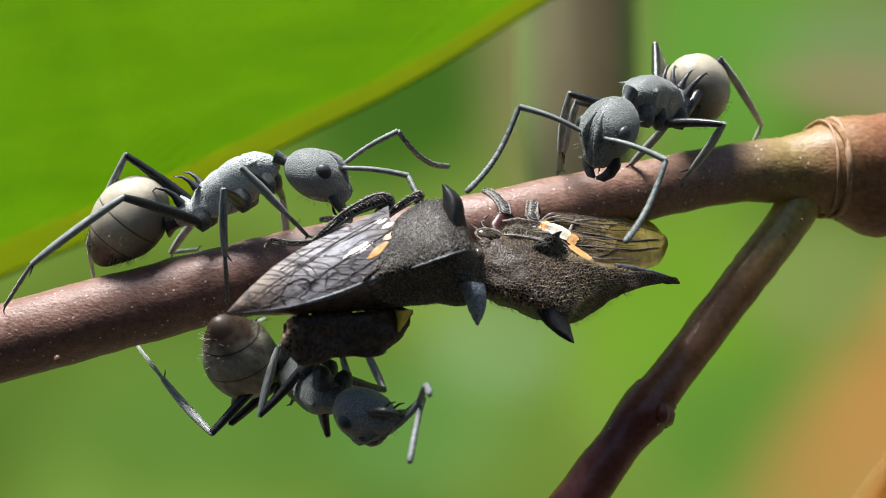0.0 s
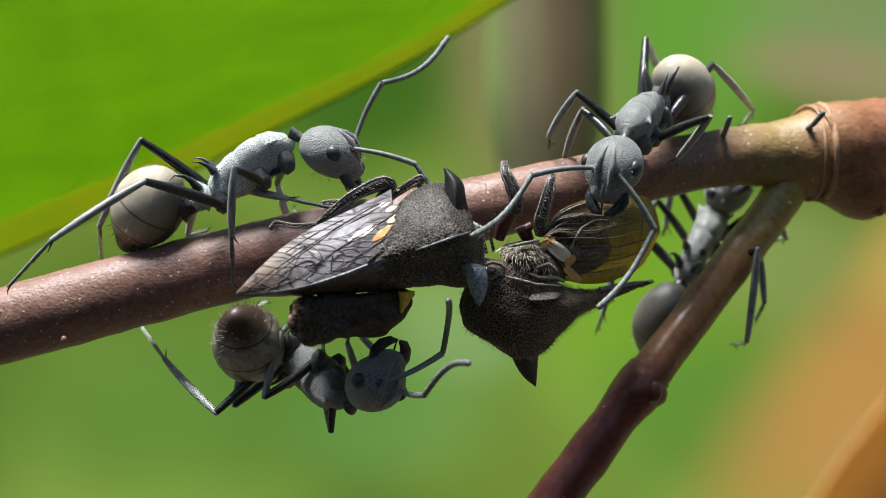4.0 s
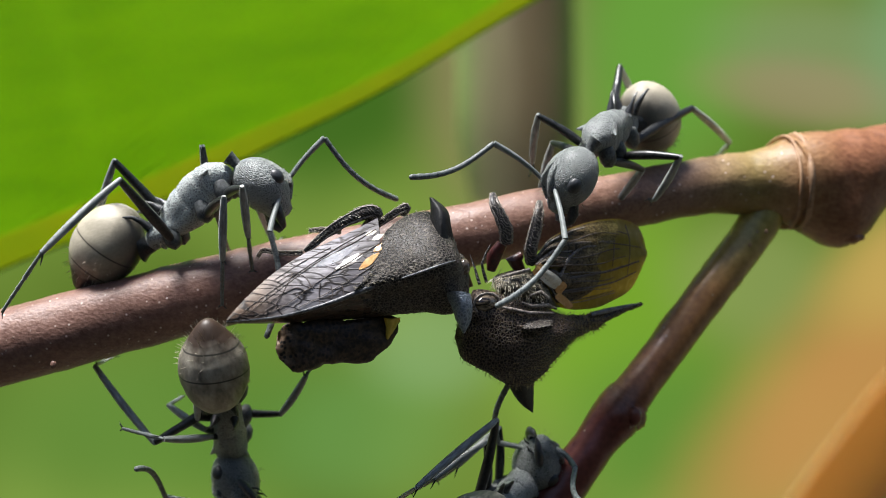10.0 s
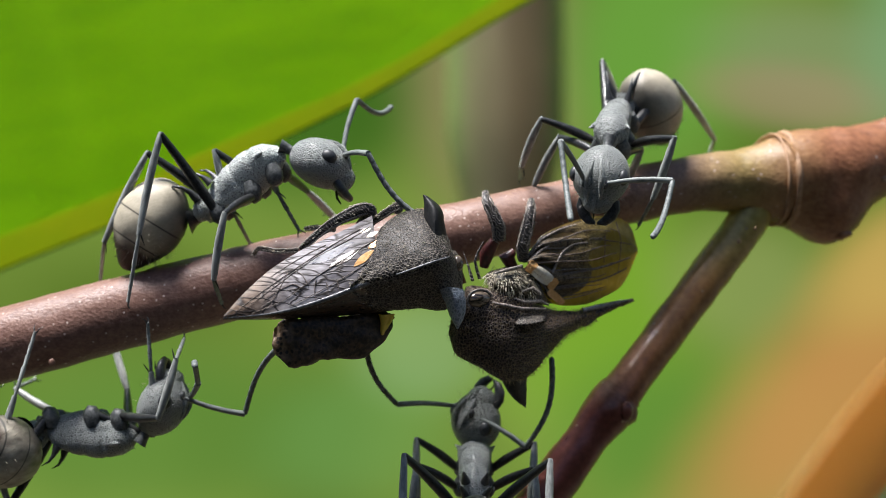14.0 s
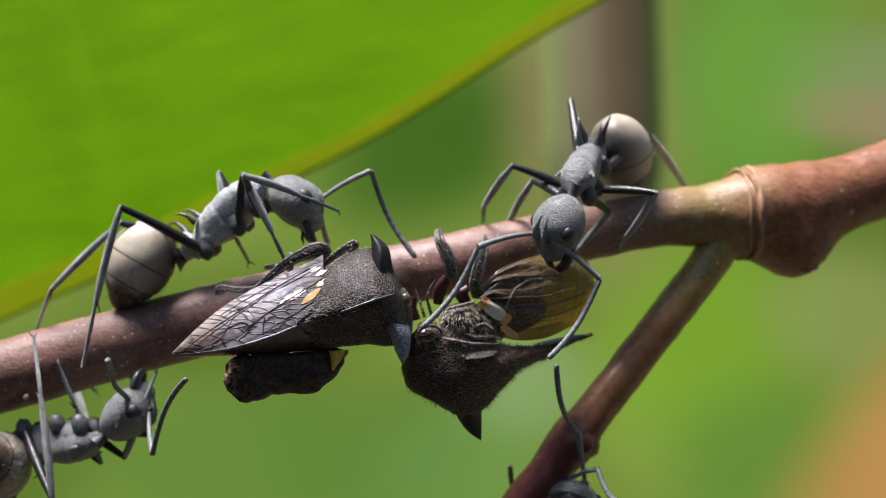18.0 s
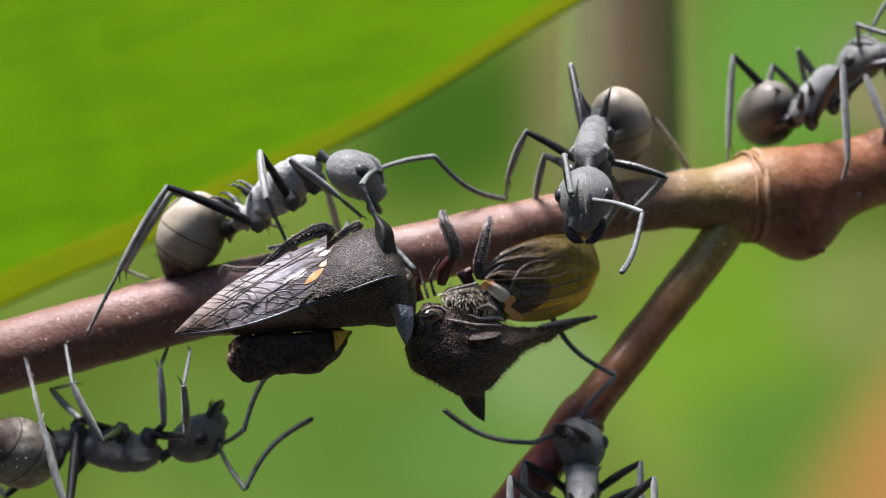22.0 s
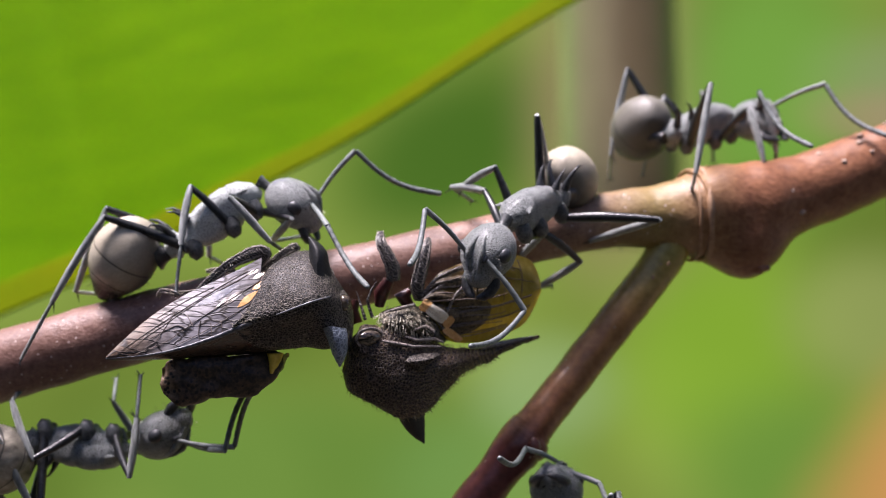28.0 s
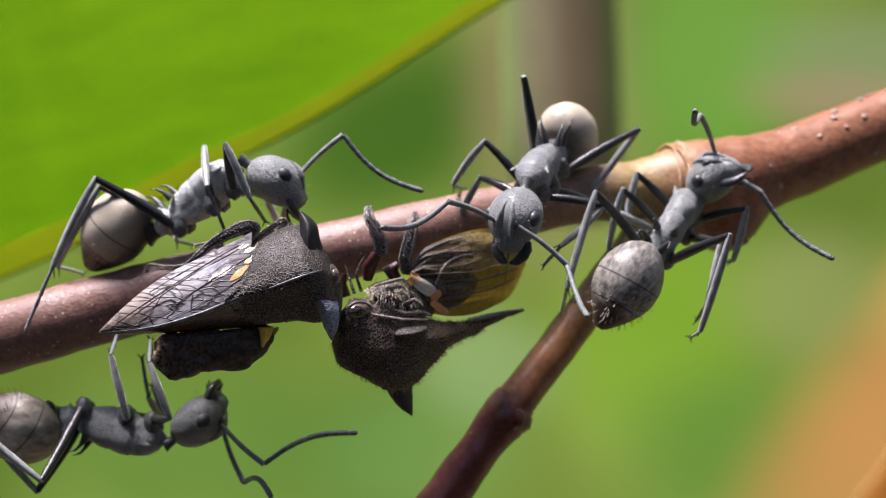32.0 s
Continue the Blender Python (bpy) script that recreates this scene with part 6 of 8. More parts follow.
    step(ant_a, 'mr', 17, (-3.64, -1.60, -0.38), (-5.03, -1.53, 2.30))
    step(ant_a, 'mr', 18, (-2.76, -1.60, 0.28), (-4.25, -1.42, 3.00))
    step(ant_a, 'mr', 20, (-2.02, -1.20, 1.23), (-3.74, -0.93, 2.94))
    step(ant_a, 'mr', 22, (-3.10, -1.60, 0.68), (-3.88, -1.13, 3.17))
    step(ant_a, 'mr', 24, (-2.39, -1.60, 0.71), (-3.38, -0.52, 3.24))
    step(ant_a, 'mr', 25, (-3.30, -1.60, -0.19), (-3.64, -1.29, 2.88))
    step(ant_a, 'mr', 26, (-5.47, -1.20, -0.47), (-4.86, -0.48, 2.09))
    step(ant_a, 'mr', 29, (-3.98, -1.60, 0.19), (-3.86, -0.35, 3.05))
    step(ant_a, 'mr', 31, (-3.66, -1.60, 0.29), (-3.86, -0.38, 3.11))
    step(ant_a, 'mr', 32, (-2.68, -1.60, 0.90), (-3.37, -0.84, 3.16))
    step(ant_a, 'ml', 0, (-7.17, 0.90, -0.20), (-7.13, 1.07, 0.71))
    step(ant_a, 'ml', 14, (-5.40, 0.90, 0.17), (-6.03, -0.27, 2.54))
    step(ant_a, 'ml', 22, (-3.80, 0.90, 1.20), (-4.03, 1.27, 2.85))
    step(ant_a, 'ml', 26, (-3.72, 0.90, 0.93), (-4.02, 2.01, 2.77))
    step(ant_a, 'ml', 32, (-4.29, 0.90, 0.66), (-4.30, 1.08, 2.29))
    step(ant_a, 'fr', 0, (-4.05, -0.50, 0.17), (-5.45, -2.14, 1.76))
    step(ant_a, 'fr', 6, (-3.31, -0.50, 0.49), (-5.17, 0.64, 2.02))
    step(ant_a, 'fr', 9, (-4.64, -0.50, 0.05), (-5.77, -1.67, 2.28))
    step(ant_a, 'fr', 11, (-5.57, -0.80, -1.08), (-5.56, -1.96, 1.59))
    step(ant_a, 'fr', 12, (-4.37, -0.50, 0.34), (-5.79, 0.53, 2.12))
    step(ant_a, 'fr', 14, (-3.86, -0.50, 0.47), (-4.87, 0.41, 2.34))
    step(ant_a, 'fr', 17, (-2.35, -0.90, 1.38), (-4.57, -1.51, 2.52))
    step(ant_a, 'fr', 18, (-1.61, -0.90, 2.14), (-4.05, -2.05, 2.95))
    step(ant_a, 'fr', 20, (-1.79, -0.60, 1.41), (-3.58, -0.29, 3.02))
    step(ant_a, 'fr', 22, (-1.14, -0.60, 1.46), (-2.84, -2.11, 2.87))
    step(ant_a, 'fr', 24, (-1.00, -0.60, 1.42), (-2.54, -1.56, 3.07))
    step(ant_a, 'fr', 26, (-1.80, -0.60, 1.18), (-2.85, -1.50, 2.48))
    step(ant_a, 'fr', 29, (-1.71, -0.60, 1.15), (-2.88, -1.44, 2.54))
    step(ant_a, 'fr', 31, (-1.94, -0.60, 1.20), (-2.88, -1.33, 3.05))
    step(ant_a, 'fr', 32, (-1.75, -0.60, 1.22), (-2.60, -1.82, 3.19))
    step(ant_a, 'fl', 0, (-4.43, 0.70, 0.41), (-5.02, 1.69, 1.18))
    step(ant_a, 'fl', 9, (-4.62, 0.70, 0.27), (-5.38, 1.87, 1.21))
    step(ant_a, 'fl', 14, (-3.03, 0.70, 1.03), (-3.78, 1.26, 1.60))
    step(ant_a, 'fl', 22, (-1.89, 0.70, 1.26), (-2.45, 1.69, 2.20))
    step(ant_a, 'fl', 26, (-1.39, 0.70, 1.68), (-1.73, -0.47, 2.12))
    step(ant_a, 'fl', 32, (-1.47, 0.70, 1.09), (-2.07, 1.48, 1.94))
    act(ant_b, 0, (5.42, 1.20, 3.75), (4.05, -1.00, 3.51), (0.18, -0.21, 0.96), (3.12, -1.48, 1.93), (6.39, 3.73, 3.98),
        (4.91, -2.49, 1.95), (3.80, -4.04, -0.03), (1.44, -1.52, 3.30), (0.07, -2.62, 1.19))
    act(ant_b, 1, (5.35, 1.20, 3.46), (4.21, -1.04, 2.79), (0.06, -0.32, 0.95), (3.39, -1.83, 1.27), (6.22, 3.57, 3.65),
        (5.49, -2.17, 1.84), (4.25, -3.23, -0.38), (2.00, -2.37, 2.97), (1.96, -3.97, 0.74))
    act(ant_b, 2, (5.21, 1.20, 3.52), (4.42, -0.98, 2.34), (-0.05, -0.46, 0.89), (3.91, -1.99, 0.81), (6.28, 3.31, 3.49),
        (5.61, -2.21, 0.46), (3.96, -3.76, -1.09), (2.44, -2.98, 1.39), (2.44, -4.51, -0.89))
    act(ant_b, 3, (5.18, 1.20, 3.27), (4.30, -0.95, 2.10), (-0.04, -0.46, 0.88), (3.75, -2.04, 0.64), (6.30, 3.34, 3.38),
        (5.07, -2.16, -0.09), (3.52, -3.36, -2.02), (2.24, -2.81, 0.96), (1.05, -4.41, -0.94))
    act(ant_b, 6, (4.90, 1.20, 3.60), (3.83, -0.90, 2.51), (-0.02, -0.45, 0.89), (2.98, -1.50, 0.91), (5.99, 3.39, 3.29),
        (4.32, -1.83, 0.14), (3.03, -3.17, -1.89), (1.29, -1.92, 2.09), (-0.62, -3.88, 1.87))
    act(ant_b, 7, (4.92, 1.20, 3.73), (3.95, -0.94, 2.60), (-0.03, -0.45, 0.89), (3.33, -1.75, 1.00), (6.05, 3.36, 3.45),
        (5.39, -2.09, 1.51), (6.20, -4.30, 0.08), (2.03, -2.93, 2.11), (0.79, -3.88, -0.15))
    act(ant_b, 8, (4.90, 1.20, 3.71), (4.11, -0.95, 2.49), (-0.06, -0.48, 0.88), (3.65, -1.94, 0.93), (6.06, 3.23, 3.33),
        (5.18, -2.15, 0.40), (4.66, -3.93, -1.63), (2.03, -2.69, 2.07), (2.51, -4.11, -0.24))
    act(ant_b, 9, (4.89, 1.20, 3.67), (3.97, -0.96, 2.56), (-0.03, -0.45, 0.89), (3.25, -1.66, 0.95), (6.04, 3.33, 3.36),
        (4.28, -2.09, 0.05), (2.97, -3.50, -1.90), (1.65, -2.49, 1.80), (-0.13, -4.50, 1.20))
    act(ant_b, 10, (4.76, 1.20, 3.62), (3.68, -0.98, 2.70), (0.01, -0.39, 0.92), (2.67, -0.89, 1.09), (5.87, 3.45, 3.36),
        (2.92, -2.49, 0.39), (1.18, -3.79, -1.29), (1.22, -1.47, 2.76), (-0.97, -2.90, 1.90))
    act(ant_b, 11, (4.84, 1.20, 3.58), (3.80, -0.96, 2.57), (-0.01, -0.42, 0.91), (2.68, -0.96, 1.04), (5.97, 3.38, 3.26),
        (4.31, -1.52, 0.58), (2.81, -3.42, -0.71), (1.56, -1.04, 3.16), (-0.58, -2.73, 3.50))
    act(ant_b, 12, (4.83, 1.20, 3.66), (3.74, -0.97, 2.73), (0.01, -0.40, 0.92), (2.67, -0.87, 1.17), (5.94, 3.44, 3.40),
        (4.25, -1.98, 0.92), (4.79, -4.27, -0.50), (1.12, -0.94, 2.77), (-0.90, -2.15, 1.35))
    act(ant_b, 13, (4.91, 1.20, 3.80), (3.93, -0.99, 2.79), (-0.01, -0.41, 0.91), (3.15, -0.90, 1.06), (6.04, 3.40, 3.53),
        (4.98, -1.54, 1.20), (4.60, -2.54, -1.33), (1.67, -2.07, 2.21), (0.15, -4.09, 1.13))
    act(ant_b, 14, (4.96, 1.20, 3.96), (4.38, -1.01, 2.72), (-0.07, -0.48, 0.88), (3.96, -1.81, 1.05), (6.18, 3.16, 3.63),
        (5.90, -2.49, 1.76), (5.11, -4.68, 0.29), (3.02, -3.11, 2.66), (3.09, -5.04, 0.70))
    act(ant_b, 17, (5.43, 1.20, 3.70), (5.03, -1.05, 2.46), (-0.08, -0.47, 0.88), (4.44, -1.03, 0.66), (6.10, 3.27, 3.58),
        (5.89, -1.55, 0.10), (4.33, -3.09, -1.56), (2.78, -1.80, 2.14), (1.01, -3.35, 0.71))
    act(ant_b, 18, (5.38, 1.20, 3.79), (4.80, -0.95, 2.45), (-0.08, -0.51, 0.85), (4.05, -0.94, 0.70), (6.39, 3.28, 3.37),
        (5.54, -1.43, 0.13), (4.11, -2.57, -1.93), (2.40, -1.87, 1.07), (0.87, -2.82, -1.01))
    act(ant_b, 19, (5.39, 1.20, 3.77), (4.81, -0.95, 2.42), (-0.08, -0.51, 0.85), (4.30, -0.93, 0.59), (6.39, 3.29, 3.35),
        (6.20, -1.45, 0.86), (8.67, -1.69, -0.31), (2.78, -2.24, 0.96), (1.80, -3.58, -1.23))
    act(ant_b, 20, (5.42, 1.20, 3.86), (4.67, -0.89, 2.50), (-0.07, -0.53, 0.85), (3.94, -1.30, 0.80), (6.41, 3.32, 3.46),
        (5.07, -2.31, 0.09), (4.17, -4.11, -1.78), (2.29, -1.75, 2.28), (0.08, -3.38, 2.06))
    act(ant_b, 21, (5.52, 1.20, 3.70), (4.56, -0.97, 2.65), (-0.02, -0.43, 0.90), (3.72, -0.96, 0.94), (6.45, 3.51, 3.39),
        (5.64, -1.43, 1.29), (5.65, -3.40, -0.62), (2.83, -1.57, 3.20), (0.36, -2.02, 2.08))
    act(ant_b, 22, (5.35, 1.20, 4.09), (5.13, -0.94, 2.63), (-0.10, -0.55, 0.83), (4.94, -2.01, 1.07), (6.06, 3.13, 3.67),
        (6.39, -3.19, 1.40), (5.90, -5.43, -0.12), (4.51, -3.36, 2.79), (4.68, -5.92, 1.80))
    act(ant_b, 23, (5.64, 1.20, 3.86), (5.12, -0.90, 2.42), (-0.09, -0.55, 0.83), (4.54, -1.31, 0.66), (6.15, 3.24, 3.53),
        (6.27, -1.66, 0.36), (4.49, -3.39, -0.82), (3.30, -2.23, 2.52), (2.41, -3.66, 0.36))
    act(ant_b, 24, (5.71, 1.20, 3.62), (4.88, -0.99, 2.49), (-0.04, -0.45, 0.89), (4.04, -1.13, 0.79), (6.62, 3.49, 3.29),
        (5.96, -1.53, 0.94), (8.20, -1.69, -0.66), (3.63, -1.38, 3.28), (2.41, -1.80, 5.71))
    act(ant_b, 25, (5.64, 1.20, 3.47), (5.22, -0.98, 2.12), (-0.08, -0.51, 0.85), (4.82, -1.38, 0.30), (6.25, 3.30, 3.60),
        (6.37, -1.69, -0.17), (5.01, -3.52, -1.71), (3.57, -2.66, 1.85), (2.76, -5.21, 1.21))
    act(ant_b, 26, (6.28, 1.20, 2.27), (4.54, -0.73, 2.21), (0.26, -0.27, 0.93), (3.19, -1.42, 1.06), (7.03, 3.16, 2.24),
        (4.83, -2.69, 0.85), (5.07, -5.32, 0.10), (4.89, -2.16, 1.68), (5.03, -4.42, 0.11))
    act(ant_b, 28.5, (5.76, 1.20, 2.58), (4.52, -0.85, 1.57), (0.00, -0.44, 0.90), (3.79, -1.73, 0.05), (6.07, 3.47, 2.88),
        (5.07, -1.83, -0.76), (3.41, -3.86, -1.59), (2.53, -2.37, 1.85), (2.06, -4.86, 0.78))
    act(ant_b, 29, (5.86, 1.20, 2.58), (4.22, -0.75, 2.09), (0.14, -0.35, 0.93), (3.23, -1.31, 0.57), (6.35, 3.22, 2.48),
        (4.36, -2.74, 0.16), (2.63, -4.75, -0.59), (3.58, -1.40, 3.07), (2.34, -2.93, 1.15))
    act(ant_b, 30, (5.96, 1.20, 2.95), (4.36, -0.77, 2.36), (0.11, -0.36, 0.92), (3.26, -1.31, 0.92), (6.60, 2.95, 2.47),
        (5.19, -2.41, 1.44), (4.08, -4.45, -0.02), (1.94, -1.47, 2.75), (1.27, -2.74, 0.41))
    act(ant_b, 31, (5.97, 1.20, 3.39), (5.18, -0.97, 2.19), (-0.05, -0.47, 0.88), (4.52, -0.95, 0.41), (6.54, 3.30, 2.95),
        (6.36, -1.50, 1.60), (8.76, -2.83, 1.71), (3.75, -1.25, 2.80), (2.26, -3.41, 1.98))
    act(ant_b, 32, (6.24, 1.20, 3.04), (5.47, -1.01, 1.92), (-0.04, -0.44, 0.90), (4.91, -1.84, 0.30), (6.86, 3.60, 3.41),
        (6.53, -1.99, -0.16), (6.98, -4.37, -1.47), (3.55, -2.95, 1.50), (1.94, -5.10, 0.88))
    step(ant_b, 'hl', 0, (8.22, 6.16, 2.96), (6.81, 2.66, 4.97))
    step(ant_b, 'hl', 7, (8.39, 6.93, 3.20), (7.01, 3.02, 4.24))
    step(ant_b, 'hl', 12, (8.30, 6.79, 2.94), (6.95, 2.92, 4.14))
    step(ant_b, 'hl', 14, (8.31, 6.64, 2.98), (6.73, 3.14, 4.87))
    step(ant_b, 'hl', 18, (8.21, 7.23, 2.88), (7.13, 3.39, 4.41))
    step(ant_b, 'hl', 24, (7.83, 7.54, 3.13), (6.90, 3.54, 4.31))
    step(ant_b, 'hl', 26, (7.61, 1.20, 0.96), (8.33, 0.82, 1.50))
    step(ant_b, 'hl', 29, (7.44, 1.20, 1.30), (8.02, 0.89, 2.09))
    step(ant_b, 'hl', 30, (7.43, 1.40, 1.45), (8.14, 0.87, 2.36))
    step(ant_b, 'hl', 31, (7.19, 1.40, 1.71), (8.07, 2.17, 3.11))
    step(ant_b, 'hl', 32, (7.41, 1.40, 1.99), (8.19, 1.99, 3.40))
    step(ant_b, 'hr', 0, (5.58, 7.16, 4.04), (5.08, 3.14, 5.42))
    step(ant_b, 'hr', 7, (5.60, 6.98, 4.03), (4.95, 3.02, 5.49))
    step(ant_b, 'hr', 12, (5.48, 7.22, 3.93), (4.79, 3.22, 5.27))
    step(ant_b, 'hr', 14, (5.38, 7.28, 4.04), (4.66, 3.31, 5.47))
    step(ant_b, 'hr', 18, (5.16, 7.08, 3.85), (4.80, 3.13, 5.46))
    step(ant_b, 'hr', 24, (5.03, 6.16, 3.96), (4.64, 2.25, 5.65))
    step(ant_b, 'hr', 26, (5.70, 2.80, 2.94), (6.01, 1.13, 4.03))
    step(ant_b, 'hr', 29, (5.37, 2.80, 3.55), (5.20, 1.15, 4.30))
    step(ant_b, 'hr', 30, (5.88, 2.80, 4.01), (5.57, 1.12, 4.64))
    step(ant_b, 'hr', 31, (5.38, 2.80, 3.48), (5.40, 1.05, 4.95))
    step(ant_b, 'hr', 32, (5.57, 2.80, 3.35), (5.57, 1.03, 4.60))
    step(ant_b, 'ml', 0, (5.72, 1.60, 1.63), (6.45, -0.91, 2.94))
    step(ant_b, 'ml', 7, (5.81, 2.02, 1.86), (6.26, -0.77, 2.65))
    step(ant_b, 'ml', 12, (5.55, 1.70, 1.07), (6.08, -0.82, 2.47))
    step(ant_b, 'ml', 14, (5.46, 0.53, 0.64), (6.13, -1.16, 2.94))
    step(ant_b, 'ml', 18, (6.21, 1.88, 1.02), (7.07, -0.51, 2.49))
    step(ant_b, 'ml', 24, (6.28, 2.28, 1.39), (7.37, -0.25, 2.37))
    step(ant_b, 'ml', 26, (5.53, 0.70, -0.04), (6.33, 1.41, 0.72))
    step(ant_b, 'ml', 29, (5.59, 0.70, 0.06), (6.43, 1.15, 0.84))
    step(ant_b, 'ml', 30, (5.49, 0.70, 0.12), (6.34, 1.37, 1.15))
    step(ant_b, 'ml', 31, (5.70, 0.70, 0.28), (6.95, 1.46, 1.47))
    step(ant_b, 'ml', 32, (8.63, 0.70, 0.66), (7.70, 1.02, 1.40))
    step(ant_b, 'mr', 0, (2.37, 2.67, 2.02), (2.66, 0.38, 3.83))
    step(ant_b, 'mr', 7, (2.28, 3.15, 2.48), (2.61, 0.50, 3.69))
    step(ant_b, 'mr', 12, (2.28, 3.01, 2.15), (2.38, 0.47, 3.62))
    step(ant_b, 'mr', 14, (2.19, 2.92, 2.06), (2.71, 0.46, 3.57))
    step(ant_b, 'mr', 18, (2.13, 2.73, 1.92), (3.13, 0.37, 3.35))
    step(ant_b, 'mr', 24, (3.11, 2.59, 2.14), (3.71, 0.29, 3.85))
    step(ant_b, 'mr', 26, (3.91, 2.30, 2.95), (4.42, 0.44, 3.54))
    step(ant_b, 'mr', 29, (3.56, 2.30, 2.74), (4.03, 0.45, 3.59))
    step(ant_b, 'mr', 31, (3.80, 2.30, 3.15), (4.07, 0.31, 3.66))
    step(ant_b, 'mr', 32, (3.56, 2.30, 2.19), (4.35, 0.28, 3.34))
    step(ant_b, 'fl', 0, (4.32, 3.15, 1.92), (5.17, 0.89, 3.00))
    step(ant_b, 'fl', 7, (4.77, 3.30, 1.24), (5.36, 0.97, 2.35))
    step(ant_b, 'fl', 12, (4.49, 3.05, 1.10), (5.29, 0.79, 2.22))
    step(ant_b, 'fl', 14, (5.32, 3.54, 1.84), (5.53, 1.06, 2.77))
    step(ant_b, 'fl', 18, (4.66, 2.93, 0.48), (5.84, 1.15, 2.04))
    step(ant_b, 'fl', 24, (5.34, 3.15, 0.56), (6.08, 1.00, 1.92))
    step(ant_b, 'fl', 26, (4.76, 0.70, 0.77), (5.31, 1.14, 1.33))
    step(ant_b, 'fl', 31, (5.39, 0.60, 0.76), (5.97, 1.13, 1.56))
    step(ant_b, 'fl', 32, (5.98, 0.60, -0.17), (7.61, -0.55, 1.43))
    step(ant_b, 'fr', 0, (2.45, 2.88, 1.99), (2.87, 0.88, 3.67))
    step(ant_b, 'fr', 7, (2.74, 3.09, 1.25), (2.98, 1.13, 3.02))
    step(ant_b, 'fr', 12, (2.38, 3.30, 1.51), (2.77, 1.13, 2.98))
    step(ant_b, 'fr', 14, (2.38, 2.70, 1.29), (3.24, 0.98, 3.11))
    step(ant_b, 'fr', 18, (2.85, 3.07, 1.50), (3.69, 1.02, 2.96))
    step(ant_b, 'fr', 24, (3.73, 3.13, 1.74), (3.94, 0.93, 3.21))
    step(ant_b, 'fr', 26, (3.38, 1.40, 2.18), (3.82, 1.10, 2.95))
    step(ant_b, 'fr', 30, (3.31, 1.40, 2.67), (3.63, 1.13, 3.13))
    step(ant_b, 'fr', 31, (3.28, 1.00, 1.05), (3.52, 0.40, 2.38))
    step(ant_b, 'fr', 32, (3.51, 1.00, 1.00), (4.19, 0.81, 2.35))
    act(ant_c, 0, (-4.70, 0.00, -3.41), (-3.02, -1.93, -3.88), (-0.25, 0.02, -0.97), (-1.73, -3.18, -4.50), (-6.28, -1.43, -2.25),
        (-0.92, -2.73, -3.79), (-1.12, -5.16, -5.05), (-1.02, -3.59, -3.85), (-0.61, -6.27, -3.40))
    act(ant_c, 1, (-4.50, 0.00, -3.60), (-2.28, -1.21, -4.18), (-0.30, -0.09, -0.95), (-1.46, -2.05, -2.69), (-5.91, -1.89, -2.75),
        (-0.81, -2.92, -2.21), (-0.85, -5.59, -1.54), (-0.90, -3.63, -3.78), (-0.90, -6.35, -4.20))
    act(ant_c, 2, (-4.15, 0.00, -3.63), (-2.02, -1.37, -4.21), (-0.30, -0.06, -0.95), (-1.22, -2.34, -2.78), (-5.76, -1.75, -2.79),
        (-0.73, -3.05, -2.11), (-1.01, -5.77, -1.78), (-0.78, -3.83, -3.01), (-0.68, -6.37, -1.94))
    act(ant_c, 3, (-4.57, 0.00, -3.51), (-2.69, -1.57, -4.37), (-0.38, 0.04, -0.92), (-1.81, -2.37, -2.88), (-5.86, -1.83, -2.60),
        (-0.58, -2.46, -3.09), (-0.78, -4.72, -1.53), (-1.19, -3.94, -3.91), (0.02, -6.15, -2.80))
    act(ant_c, 6, (-4.78, 0.00, -3.60), (-2.99, -1.63, -4.55), (-0.40, 0.08, -0.91), (-1.48, -2.75, -4.84), (-6.12, -1.69, -2.43),
        (-1.39, -2.43, -3.53), (0.36, -4.46, -2.91), (-0.76, -3.20, -4.36), (-0.23, -5.89, -4.11))
    act(ant_c, 7, (-4.83, 0.00, -3.44), (-3.16, -1.90, -4.06), (-0.29, 0.06, -0.96), (-1.34, -2.39, -3.83), (-6.18, -1.67, -2.46),
        (-1.67, -3.19, -2.71), (0.00, -5.25, -2.01), (-2.10, -3.71, -4.62), (-2.66, -6.40, -4.57))
    act(ant_c, 8, (-4.91, 0.00, -3.39), (-3.24, -1.87, -4.08), (-0.31, 0.08, -0.95), (-1.91, -3.02, -4.80), (-6.18, -1.69, -2.35),
        (-1.88, -2.61, -3.31), (0.45, -3.89, -2.60), (-3.41, -3.44, -5.87), (-3.31, -6.18, -5.94))
    act(ant_c, 9, (-5.06, 0.00, -3.53), (-3.74, -1.83, -4.82), (-0.44, 0.29, -0.85), (-3.19, -3.22, -6.00), (-6.10, -1.76, -2.36),
        (-2.15, -2.76, -6.49), (-0.88, -5.20, -6.55), (-4.56, -3.57, -6.59), (-5.04, -6.28, -6.66))
    act(ant_c, 9.5, (-5.37, 0.00, -3.79), (-4.80, -2.21, -5.03), (-0.20, 0.44, -0.88), (-4.63, -3.67, -6.24), (-6.06, -1.59, -2.33),
        (-3.65, -3.71, -6.93), (-2.88, -6.31, -7.38), (-5.54, -4.13, -6.86), (-5.80, -6.84, -7.29))
    act(ant_c, 10, (-6.00, 0.00, -4.05), (-6.08, 2.03, -5.67), (-0.04, -0.63, -0.78), (-5.64, 0.81, -7.07), (-6.20, -2.27, -2.10),
        (-5.02, 0.92, -7.84), (-4.02, -1.41, -8.91), (-7.84, 1.10, -6.81), (-8.16, -1.40, -5.69))
